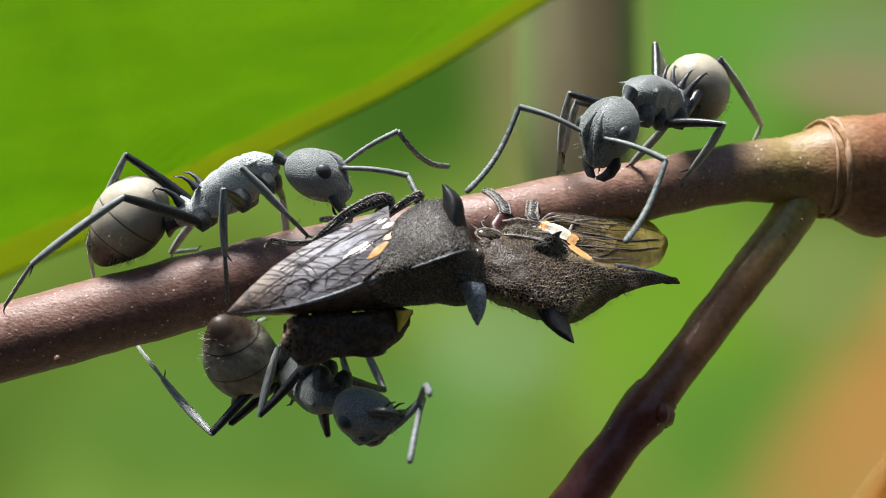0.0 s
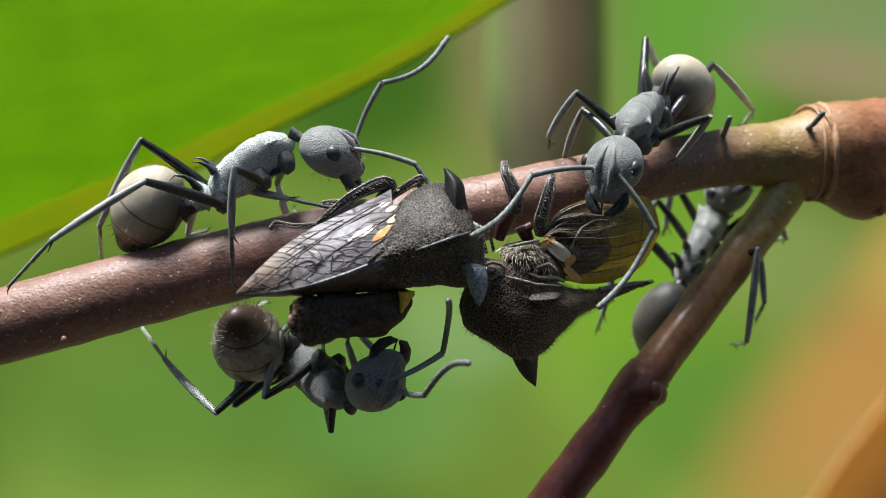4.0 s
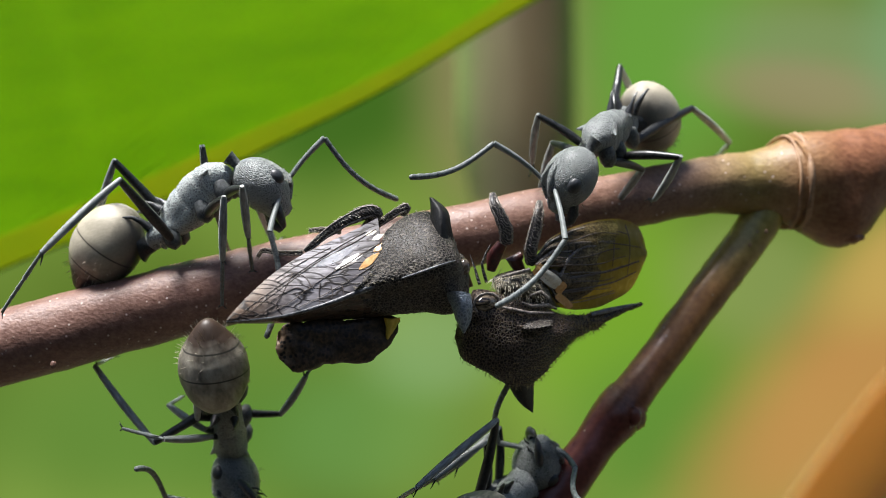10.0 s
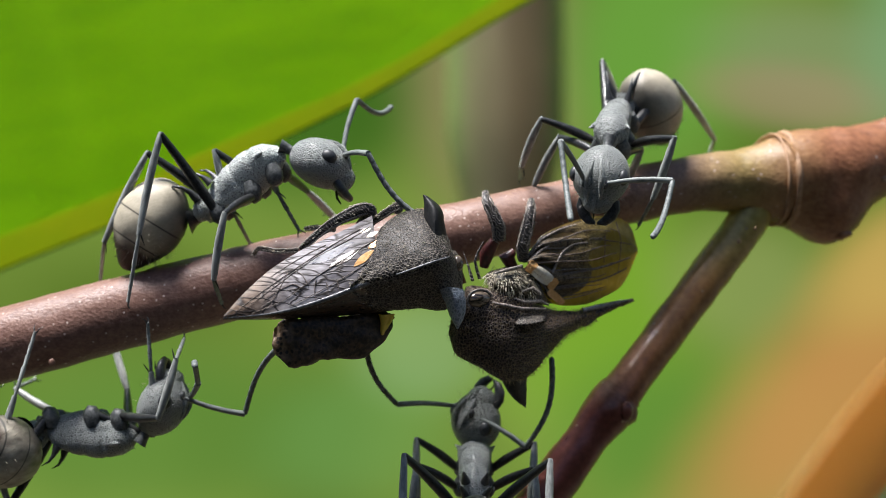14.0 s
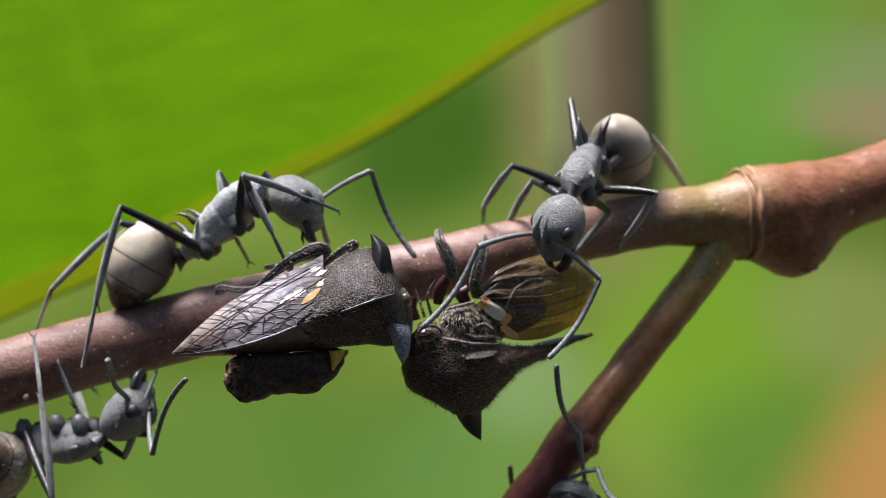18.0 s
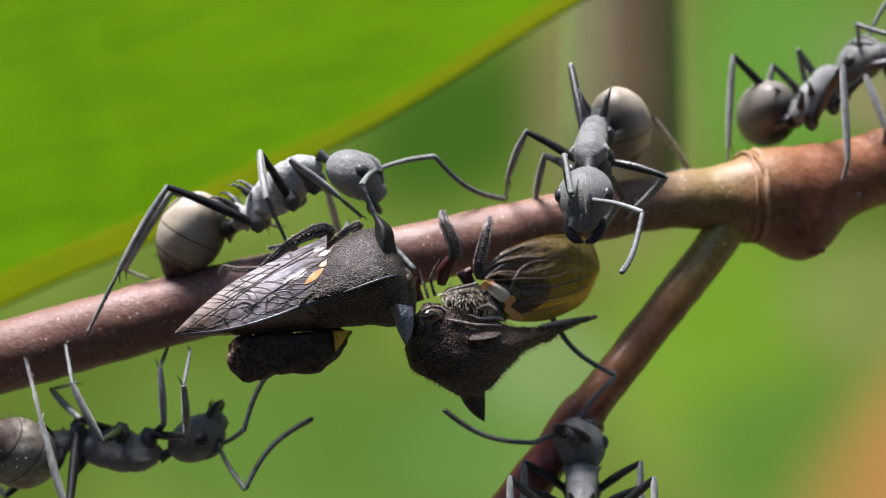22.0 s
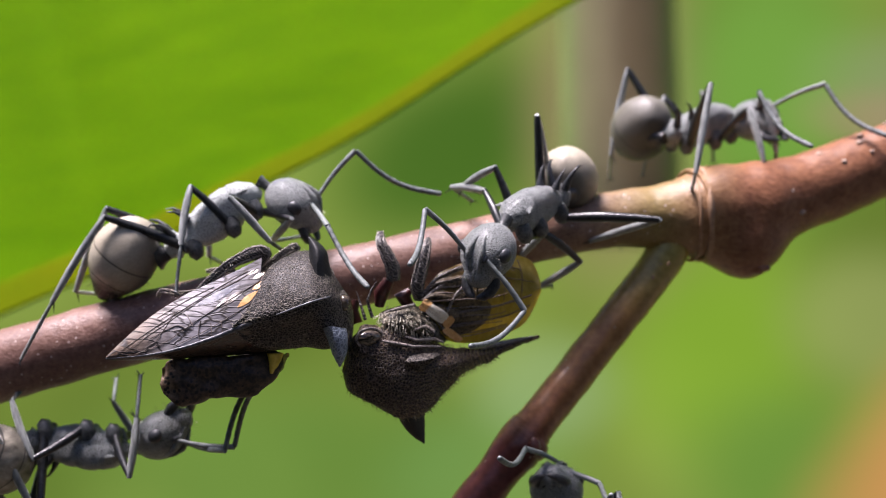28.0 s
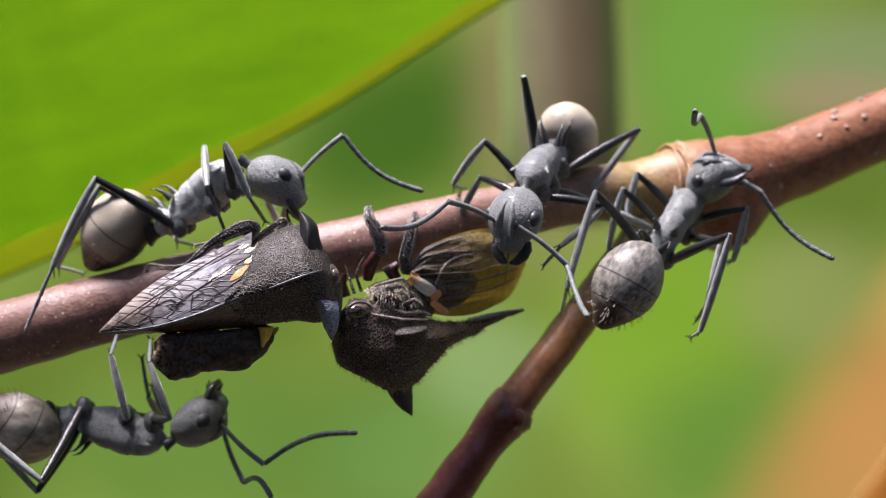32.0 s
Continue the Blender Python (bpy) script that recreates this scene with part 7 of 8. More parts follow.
    act(ant_c, 10.5, (-6.97, 0.00, -4.10), (-7.46, -2.38, -5.02), (0.82, 0.05, -0.57), (-7.87, -4.00, -5.92), (-6.04, -1.20, -2.35),
        (-8.79, -3.41, -4.78), (-9.76, -5.88, -4.05), (-8.43, -4.66, -6.37), (-8.62, -7.39, -6.68))
    act(ant_c, 11, (-7.90, 0.00, -3.86), (-8.73, -2.34, -4.65), (0.29, 0.21, -0.93), (-10.07, -3.68, -4.77), (-6.28, -1.12, -2.56),
        (-10.01, -4.77, -5.18), (-10.89, -7.37, -4.93), (-10.35, -4.51, -6.04), (-10.68, -7.24, -6.11))
    act(ant_c, 11.5, (-9.51, 0.00, -4.12), (-10.50, -2.30, -4.83), (0.27, 0.18, -0.95), (-11.35, -3.99, -4.97), (-7.52, -0.87, -2.98),
        (-12.57, -3.81, -6.30), (-14.13, -5.73, -5.09), (-10.17, -5.06, -5.84), (-11.22, -7.24, -4.54))
    act(ant_c, 12, (-9.70, 0.00, -4.10), (-10.72, -2.30, -4.76), (0.27, 0.15, -0.95), (-11.78, -3.87, -4.72), (-7.44, -0.68, -3.28),
        (-13.06, -3.61, -5.98), (-14.76, -5.23, -4.54), (-10.81, -5.13, -5.60), (-12.03, -7.07, -4.07))
    act(ant_c, 12.3, (-12.23, 0.00, -4.37), (-12.98, -2.47, -4.71), (0.16, 0.09, -0.98), (-13.84, -4.15, -4.53), (-9.94, -0.62, -3.85),
        (-15.23, -4.12, -5.69), (-16.60, -5.85, -4.06), (-12.78, -5.33, -5.42), (-13.64, -7.32, -3.73))
    act(ant_c, 12.5, (-14.62, 0.00, -4.55), (-14.06, -2.53, -4.73), (-0.38, -0.02, -0.92), (-13.20, -4.21, -4.96), (-13.68, -1.50, -3.66),
        (-14.50, -5.34, -5.55), (-13.16, -7.44, -4.38), (-12.26, -4.07, -6.50), (-10.45, -5.90, -5.53))
    act(ant_c, 12.7, (-14.29, 0.00, -4.80), (-12.28, -1.64, -4.91), (-0.15, -0.12, -0.98), (-10.70, -2.62, -4.51), (-15.08, -2.03, -4.30),
        (-10.98, -4.28, -5.20), (-9.32, -5.32, -3.26), (-9.46, -2.05, -5.71), (-7.49, -2.61, -3.89))
    act(ant_c, 13, (-12.73, 0.00, -4.86), (-10.55, -1.39, -5.15), (-0.21, -0.12, -0.97), (-9.06, -2.15, -4.26), (-14.21, -1.94, -4.80),
        (-8.59, -2.94, -6.10), (-7.49, -2.61, -3.60), (-8.21, -2.70, -5.99), (-7.04, -5.17, -5.64))
    act(ant_c, 13.5, (-11.60, -0.00, -5.05), (-9.05, -0.49, -5.14), (-0.08, -0.23, -0.97), (-7.64, -0.77, -3.90), (-13.24, -2.08, -5.12),
        (-6.69, -1.96, -5.26), (-4.99, -1.61, -3.12), (-6.15, -0.10, -4.70), (-5.10, 0.43, -2.21))
    act(ant_c, 14, (-10.67, 0.00, -5.06), (-8.12, -0.49, -4.93), (0.00, -0.24, -0.97), (-7.14, -0.22, -3.33), (-12.39, -2.04, -5.27),
        (-5.49, -0.47, -4.40), (-4.18, -1.95, -2.49), (-6.43, -1.66, -3.54), (-6.10, -4.32, -2.91))
    act(ant_c, 14.5, (-10.79, 0.00, -4.87), (-8.25, -0.42, -4.53), (0.09, -0.26, -0.96), (-6.70, -0.58, -3.44), (-12.52, -2.04, -5.10),
        (-6.09, -2.27, -3.71), (-5.02, -2.26, -1.18), (-5.39, 0.31, -4.34), (-4.17, 0.86, -1.94))
    act(ant_c, 16.5, (-10.81, 0.00, -5.41), (-8.45, -0.40, -4.41), (0.33, -0.31, -0.89), (-7.22, -0.04, -3.00), (-11.60, -2.34, -5.75),
        (-6.18, -1.52, -2.87), (-5.81, -0.99, -0.20), (-5.99, 1.08, -3.72), (-5.58, 2.17, -1.22))
    act(ant_c, 17, (-11.02, 0.00, -4.67), (-8.55, -0.12, -3.86), (0.29, -0.27, -0.92), (-7.19, -0.43, -2.58), (-11.46, -2.37, -5.33),
        (-6.38, -0.55, -4.58), (-5.88, -2.24, -2.47), (-6.69, -1.77, -2.80), (-5.50, -4.14, -2.07))
    act(ant_c, 18, (-10.67, 0.00, -4.46), (-8.28, -0.94, -4.06), (0.06, -0.27, -0.96), (-6.95, -0.53, -2.76), (-11.34, -2.23, -4.85),
        (-6.51, -2.27, -4.39), (-5.26, -3.62, -2.34), (-7.69, -1.88, -2.59), (-7.12, -4.47, -1.85))
    act(ant_c, 19, (-10.46, 0.00, -4.46), (-7.93, -0.29, -3.96), (0.16, -0.26, -0.95), (-6.33, 0.15, -3.03), (-11.25, -2.36, -4.83),
        (-5.30, -0.14, -4.69), (-3.20, 0.33, -2.97), (-5.57, -0.68, -2.68), (-4.55, -3.18, -2.16))
    act(ant_c, 20, (-10.09, 0.00, -4.62), (-7.51, -0.17, -4.37), (0.08, -0.25, -0.97), (-5.87, -0.23, -3.41), (-11.50, -2.25, -4.87),
        (-4.89, -0.40, -5.03), (-2.17, -0.06, -5.14), (-5.36, -1.10, -2.95), (-4.50, -3.67, -2.50))
    act(ant_c, 21, (-9.38, 0.00, -4.56), (-6.89, -0.76, -4.55), (-0.07, -0.22, -0.97), (-5.24, -0.34, -3.72), (-11.12, -1.96, -4.54),
        (-5.17, -2.34, -4.92), (-4.32, -4.75, -5.93), (-5.41, -1.65, -3.31), (-4.37, -4.18, -2.98))
    act(ant_c, 22, (-9.51, 0.00, -5.05), (-6.99, 0.61, -5.25), (-0.02, -0.25, -0.97), (-5.35, 1.05, -4.38), (-11.33, -2.20, -4.74),
        (-4.60, -0.08, -6.13), (-2.66, 0.41, -4.25), (-4.59, -0.12, -4.54), (-3.08, 0.01, -2.24))
    act(ant_c, 23, (-9.03, 0.00, -4.68), (-6.52, 0.56, -5.09), (-0.10, -0.27, -0.96), (-4.95, 0.98, -4.12), (-11.08, -2.04, -4.62),
        (-3.56, 0.27, -4.37), (-2.03, -0.13, -2.12), (-4.24, -0.36, -5.10), (-2.85, -1.85, -3.25))
    act(ant_c, 24, (-9.22, 0.00, -4.76), (-6.64, -0.28, -4.89), (-0.07, -0.24, -0.97), (-5.33, -0.90, -3.66), (-10.76, -2.18, -4.84),
        (-4.04, -0.74, -4.42), (-1.83, -0.32, -2.84), (-5.18, -2.24, -3.63), (-4.70, -4.74, -2.58))
    act(ant_c, 25, (-9.61, 0.00, -4.89), (-7.01, 0.02, -5.06), (-0.06, -0.24, -0.97), (-5.43, -0.14, -4.03), (-10.80, -2.37, -4.77),
        (-4.30, -1.21, -4.93), (-2.25, -1.26, -3.11), (-4.72, -1.42, -4.60), (-3.40, -1.03, -2.22))
    act(ant_c, 26, (-9.51, 0.00, -4.73), (-6.93, -0.21, -4.88), (-0.08, -0.24, -0.97), (-5.47, 0.25, -3.75), (-10.55, -2.36, -4.62),
        (-4.03, 0.16, -4.78), (-2.87, 0.51, -2.30), (-5.41, -1.30, -3.86), (-4.15, -3.70, -3.37))
    act(ant_c, 26.5, (-9.76, 0.00, -4.61), (-7.17, 0.08, -4.80), (-0.06, -0.25, -0.97), (-5.71, 0.55, -3.68), (-10.77, -2.42, -4.49),
        (-4.26, 0.46, -4.64), (-2.80, 0.28, -2.32), (-4.83, 1.87, -4.55), (-4.00, 2.88, -2.13))
    act(ant_c, 28.5, (-8.33, 0.00, -4.29), (-5.73, 0.02, -4.31), (-0.01, -0.24, -0.97), (-4.07, -0.43, -3.50), (-9.75, -2.29, -4.36),
        (-2.91, -1.06, -4.08), (-1.64, -2.58, -2.17), (-3.28, -1.51, -4.19), (-1.72, -2.95, -2.44))
    act(ant_c, 29, (-8.18, 0.00, -4.42), (-5.67, 0.67, -4.44), (0.05, -0.23, -0.97), (-4.02, 0.64, -3.50), (-9.56, -2.44, -4.46),
        (-3.05, -0.45, -3.35), (-1.70, -2.35, -1.88), (-4.69, -0.92, -3.91), (-4.31, -3.52, -3.10))
    act(ant_c, 30, (-7.57, 0.00, -4.16), (-5.00, -0.24, -4.49), (-0.14, -0.23, -0.96), (-3.44, -0.30, -3.40), (-10.10, -1.37, -4.16),
        (-2.86, -2.05, -4.34), (-1.48, -2.73, -2.06), (-2.80, -1.61, -4.53), (-2.99, -4.34, -4.83))
    act(ant_c, 31, (-7.11, 0.00, -4.24), (-4.54, -0.04, -4.59), (-0.14, -0.24, -0.96), (-3.05, -0.19, -3.42), (-9.52, -1.53, -3.75),
        (-1.81, -0.23, -3.41), (-1.46, -2.65, -2.15), (-4.15, -0.42, -5.64), (-4.35, -3.15, -5.40))
    act(ant_c, 32, (-7.25, 0.00, -4.41), (-4.68, 0.05, -4.84), (-0.16, -0.25, -0.96), (-3.14, 0.41, -3.79), (-9.61, -1.63, -4.07),
        (-2.08, -0.25, -5.47), (0.57, 0.09, -4.80), (-2.69, 0.40, -6.08), (-1.49, -2.07, -6.25))
    step(ant_c, 'hl', 0, (-9.16, 2.00, -2.85), (-6.04, -0.92, -4.47))
    step(ant_c, 'hl', 3.5, (-9.16, 2.00, -2.85), (-6.04, -0.92, -4.47))
    step(ant_c, 'hl', 6, (-8.82, 2.00, -2.88), (-6.11, -0.94, -4.62))
    step(ant_c, 'hl', 9, (-8.79, 2.00, -2.78), (-6.95, -1.01, -3.85))
    step(ant_c, 'hl', 10, (-8.81, -0.40, -2.89), (-7.46, 0.10, -4.87))
    step(ant_c, 'hl', 11, (-5.62, -0.40, -2.16), (-6.47, -0.06, -4.30))
    step(ant_c, 'hl', 12, (-5.67, -0.40, -1.94), (-8.68, -0.10, -5.19))
    step(ant_c, 'hl', 13, (-14.73, -0.40, -3.77), (-13.68, -1.31, -5.91))
    step(ant_c, 'hl', 14, (-10.89, -1.00, -2.17), (-11.76, -0.87, -6.05))
    step(ant_c, 'hl', 19, (-10.15, -0.90, -1.23), (-10.08, -0.45, -5.95))
    step(ant_c, 'hl', 22, (-10.67, -0.90, -2.51), (-8.39, -0.22, -6.51))
    step(ant_c, 'hl', 24, (-9.63, -0.90, -1.87), (-8.27, -0.34, -6.23))
    step(ant_c, 'hl', 26, (-9.81, -0.90, -2.60), (-8.52, -0.60, -6.16))
    step(ant_c, 'hl', 29, (-9.78, -0.90, -2.28), (-8.34, -1.05, -5.71))
    step(ant_c, 'hl', 31, (-10.50, -0.90, -2.69), (-7.57, -1.32, -5.35))
    step(ant_c, 'hl', 32, (-10.00, -0.90, -3.34), (-7.60, -1.61, -5.33))
    step(ant_c, 'hr', 0, (-5.31, 0.60, -2.12), (-5.74, 0.50, -4.35))
    step(ant_c, 'hr', 3.5, (-5.31, 0.60, -2.12), (-5.74, 0.50, -4.35))
    step(ant_c, 'hr', 6, (-4.85, 0.60, -2.58), (-4.92, 1.19, -4.96))
    step(ant_c, 'hr', 9, (-4.74, 0.60, -2.81), (-4.57, 1.98, -3.70))
    step(ant_c, 'hr', 12, (-10.45, 0.60, -3.39), (-10.77, 1.32, -3.76))
    step(ant_c, 'hr', 14, (-12.22, 0.60, -3.88), (-11.43, -0.13, -6.38))
    step(ant_c, 'hr', 22, (-12.88, 0.60, -3.66), (-10.86, -0.18, -5.94))
    step(ant_c, 'hr', 32, (-10.19, 0.60, -3.45), (-8.09, -0.11, -5.73))
    step(ant_c, 'ml', 0, (-4.54, -0.60, -2.50), (-5.15, -1.32, -4.38))
    step(ant_c, 'ml', 3.5, (-4.54, -0.60, -2.50), (-5.15, -1.32, -4.38))
    step(ant_c, 'ml', 6, (-3.74, -0.60, -2.05), (-4.59, -0.31, -4.86))
    step(ant_c, 'ml', 9, (-4.31, -0.60, -3.17), (-5.13, -1.65, -5.25))
    step(ant_c, 'ml', 10, (-6.26, -0.90, -2.03), (-6.77, 0.04, -4.51))
    step(ant_c, 'ml', 11, (-8.93, -0.90, -2.42), (-8.25, -2.20, -5.11))
    step(ant_c, 'ml', 12, (-8.65, -1.00, -1.99), (-9.26, -0.90, -4.96))
    step(ant_c, 'ml', 14, (-7.80, -1.00, -1.94), (-7.83, -0.43, -5.01))
    step(ant_c, 'ml', 17, (-9.33, -1.00, -2.08), (-8.64, -0.06, -4.77))
    step(ant_c, 'ml', 19, (-9.48, -1.00, -2.01), (-8.37, -0.29, -5.06))
    step(ant_c, 'ml', 22, (-9.47, -1.00, -2.11), (-8.19, -1.67, -4.71))
    step(ant_c, 'ml', 26, (-7.85, -1.00, -2.46), (-7.98, -2.10, -4.06))
    step(ant_c, 'ml', 29, (-9.26, -1.00, -2.59), (-8.35, -0.49, -4.46))
    step(ant_c, 'ml', 31, (-5.02, -1.20, -1.38), (-5.08, -1.84, -4.26))
    step(ant_c, 'ml', 32, (-5.77, -1.20, -1.83), (-5.40, -1.92, -4.09))
    step(ant_c, 'mr', 0, (-3.06, 0.50, -2.70), (-2.72, 0.08, -4.58))
    step(ant_c, 'mr', 3.5, (-3.06, 0.50, -2.70), (-2.72, 0.08, -4.58))
    step(ant_c, 'mr', 6, (-2.39, 0.50, -2.57), (-3.67, 1.15, -3.39))
    step(ant_c, 'mr', 9, (-4.12, 0.50, -3.41), (-4.30, 0.85, -3.60))
    step(ant_c, 'mr', 10, (-3.16, 0.50, -2.24), (-4.68, 1.51, -4.54))
    step(ant_c, 'mr', 11, (-5.27, 0.50, -2.21), (-6.40, -1.28, -3.99))
    step(ant_c, 'mr', 13, (-11.26, 0.50, -3.68), (-11.50, 1.43, -4.70))
    step(ant_c, 'mr', 19, (-8.83, 0.60, -2.90), (-9.28, 2.13, -3.84))
    step(ant_c, 'mr', 22, (-9.69, 0.60, -3.33), (-9.14, -0.63, -4.19))
    step(ant_c, 'mr', 32, (-5.25, 0.60, -2.07), (-5.31, 2.18, -4.47))
    step(ant_c, 'fl', 0, (-3.84, -0.40, -2.65), (-3.44, -1.28, -4.87))
    step(ant_c, 'fl', 3.5, (-3.84, -0.40, -2.65), (-3.44, -1.28, -4.87))
    step(ant_c, 'fl', 6, (-3.08, -0.40, -3.11), (-2.91, -0.71, -5.18))
    step(ant_c, 'fl', 9, (-5.23, -0.40, -5.46), (-3.91, -1.53, -5.75))
    step(ant_c, 'fl', 11, (-11.65, -0.60, -3.80), (-10.36, -0.92, -4.45))
    step(ant_c, 'fl', 13, (-10.26, -0.80, -2.98), (-9.54, -1.08, -5.11))
    step(ant_c, 'fl', 14, (-6.89, -0.60, -2.41), (-7.46, -1.71, -4.42))
    step(ant_c, 'fl', 19, (-6.71, -0.60, -2.36), (-7.60, -0.35, -4.90))
    step(ant_c, 'fl', 22, (-5.92, -0.60, -2.29), (-6.06, -0.71, -4.64))
    step(ant_c, 'fl', 24, (-5.67, -0.60, -2.20), (-5.85, -1.46, -4.46))
    step(ant_c, 'fl', 26, (-5.58, -0.60, -2.51), (-6.17, -0.90, -5.28))
    step(ant_c, 'fl', 29, (-5.62, -0.60, -2.21), (-5.78, -1.06, -4.81))
    step(ant_c, 'fl', 31, (-4.72, -0.60, -3.59), (-5.00, -1.56, -5.05))
    step(ant_c, 'fl', 32, (-4.97, -0.60, -2.02), (-4.30, -1.64, -4.13))
    step(ant_c, 'fr', 0, (-2.17, 0.50, -2.99), (-2.13, 0.04, -3.84))
    step(ant_c, 'fr', 3.5, (-2.17, 0.50, -2.99), (-2.13, 0.04, -3.84))
    step(ant_c, 'fr', 9, (-3.49, 0.50, -4.49), (-3.44, -0.12, -5.33))
    step(ant_c, 'fr', 11, (-10.54, 0.50, -3.44), (-9.97, -2.48, -4.05))
    step(ant_c, 'fr', 14, (-8.54, 0.50, -2.63), (-8.89, 1.54, -3.96))
    step(ant_c, 'fr', 22, (-6.85, 0.50, -2.26), (-6.78, -0.42, -4.36))
    step(ant_c, 'fr', 24, (-6.59, 0.50, -2.25), (-7.19, 1.78, -3.95))
    step(ant_c, 'fr', 32, (-5.56, 0.50, -2.54), (-5.30, 2.14, -4.47))
    act(ant_e, 0, (1.68, -0.80, -13.88), (2.00, 1.68, -13.18), (0.29, -0.29, 0.91), (2.28, 0.57, -11.67), (1.15, -3.42, -15.21),
        (4.05, 0.70, -11.29), (3.97, -1.84, -10.24), (1.64, 1.51, -10.25), (1.06, -0.85, -8.98))
    act(ant_e, 3.5, (1.80, -0.80, -13.98), (1.96, 1.73, -13.41), (0.18, -0.23, 0.96), (1.98, 0.62, -11.87), (1.52, -3.52, -15.19),
        (3.68, 0.73, -11.23), (3.41, -1.81, -10.20), (1.16, 1.58, -10.57), (0.36, -0.78, -9.40))
    act(ant_e, 5.5, (1.68, -0.80, -7.16), (1.70, 1.60, -6.16), (0.01, -0.39, 0.92), (1.65, 0.57, -4.56), (1.66, -3.27, -8.84),
        (0.30, 1.21, -4.48), (-0.75, -0.95, -3.14), (3.02, 0.57, -4.33), (3.46, -1.96, -3.35))
    act(ant_e, 6, (2.91, -0.80, -7.30), (2.89, 1.60, -6.31), (-0.01, -0.38, 0.92), (2.61, 0.74, -4.64), (2.93, -3.28, -8.96),
        (1.40, 1.02, -5.21), (0.67, -0.80, -3.29), (4.62, 1.23, -4.80), (3.06, -0.55, -3.41))
    act(ant_e, 7, (2.06, -0.80, -6.88), (2.15, 1.63, -5.95), (0.07, -0.36, 0.93), (2.08, 0.82, -4.23), (1.92, -3.32, -8.49),
        (0.84, 1.13, -4.47), (0.01, 0.41, -1.95), (3.85, 1.39, -3.86), (3.02, 0.04, -1.62))
    act(ant_e, 8, (1.30, -0.80, -6.98), (1.37, 1.64, -6.07), (0.06, -0.35, 0.94), (1.43, 1.04, -4.27), (1.19, -3.33, -8.55),
        (-0.13, 0.88, -4.17), (-1.09, -0.69, -2.12), (3.39, 0.31, -4.95), (2.17, -0.59, -2.66))
    act(ant_e, 9, (1.26, -0.80, -6.86), (1.44, 1.58, -5.83), (0.12, -0.40, 0.91), (1.43, 0.67, -4.16), (0.98, -3.24, -8.56),
        (0.16, 0.98, -4.45), (-0.35, -0.25, -2.04), (3.37, 1.18, -4.71), (5.88, 0.94, -3.62))
    act(ant_e, 10, (1.28, -0.80, -6.77), (2.06, 1.66, -6.45), (0.75, -0.31, 0.58), (2.77, 0.58, -5.06), (-0.04, -3.39, -7.47),
        (1.26, 1.04, -5.23), (1.71, -0.83, -3.26), (3.40, -0.33, -5.78), (3.63, -3.00, -6.40))
    act(ant_e, 11, (0.50, -0.80, -6.88), (0.45, 1.56, -5.80), (-0.03, -0.42, 0.91), (0.60, 0.61, -4.17), (0.58, -3.21, -8.64),
        (-1.28, 1.21, -4.90), (-0.76, -1.33, -3.96), (1.20, -0.18, -5.38), (1.12, -1.99, -3.31))
    act(ant_e, 12, (-0.13, -0.80, -6.80), (-0.46, 1.53, -5.69), (-0.21, -0.44, 0.87), (-0.60, 0.56, -4.07), (0.37, -3.16, -8.56),
        (-2.21, 0.24, -4.58), (-2.15, -2.35, -3.65), (0.63, 0.27, -4.50), (0.36, -1.94, -2.88))
    act(ant_e, 13, (0.67, -0.80, -6.54), (0.77, 1.59, -5.53), (0.07, -0.39, 0.92), (0.76, 1.06, -3.70), (0.52, -3.26, -8.23),
        (-0.95, 0.71, -4.81), (-3.69, 0.45, -4.77), (2.87, 0.91, -4.75), (2.95, -0.59, -2.44))
    act(ant_e, 14, (0.85, -0.80, -6.71), (0.89, 1.57, -5.63), (0.03, -0.41, 0.91), (1.04, 0.98, -3.83), (0.78, -3.22, -8.46),
        (-1.12, 0.89, -4.32), (-2.12, -0.42, -2.12), (2.49, 0.56, -5.58), (2.92, -0.20, -2.97))
    act(ant_e, 16.5, (1.33, -0.80, -7.24), (1.20, 1.63, -6.33), (-0.10, -0.35, 0.93), (1.48, 0.99, -4.57), (1.53, -3.33, -8.81),
        (-0.48, 0.46, -5.08), (-2.93, -0.08, -6.21), (2.74, 0.99, -4.90), (3.78, -1.49, -5.45))
    act(ant_e, 17, (1.46, -0.80, -7.01), (1.39, 1.60, -6.02), (-0.05, -0.38, 0.92), (1.64, 0.36, -4.60), (1.57, -3.28, -8.67),
        (-0.01, 0.87, -5.47), (0.01, -1.70, -6.42), (2.84, 1.00, -4.41), (5.42, 0.96, -3.46))
    act(ant_e, 17.5, (3.57, -0.80, -7.15), (3.86, 1.62, -6.25), (0.22, -0.36, 0.91), (4.35, 0.46, -4.84), (3.12, -3.31, -8.71),
        (5.67, 1.33, -3.94), (6.72, -1.10, -3.19), (3.04, 0.63, -3.59), (3.54, -1.95, -2.77))
    act(ant_e, 18, (4.50, -0.80, -7.77), (4.67, 1.65, -6.91), (0.14, -0.34, 0.93), (4.76, 0.41, -5.46), (4.22, -3.35, -9.30),
        (4.93, 0.33, -4.20), (4.32, -1.39, -2.14), (5.45, -0.24, -5.07), (6.12, -2.85, -5.65))
    act(ant_e, 19, (5.54, -0.80, -6.78), (5.52, 1.60, -5.78), (-0.02, -0.39, 0.92), (5.13, 0.68, -4.16), (5.58, -3.27, -8.46),
        (4.58, 1.02, -3.29), (3.06, -0.40, -1.50), (6.91, 1.32, -3.50), (6.10, 0.16, -1.15))
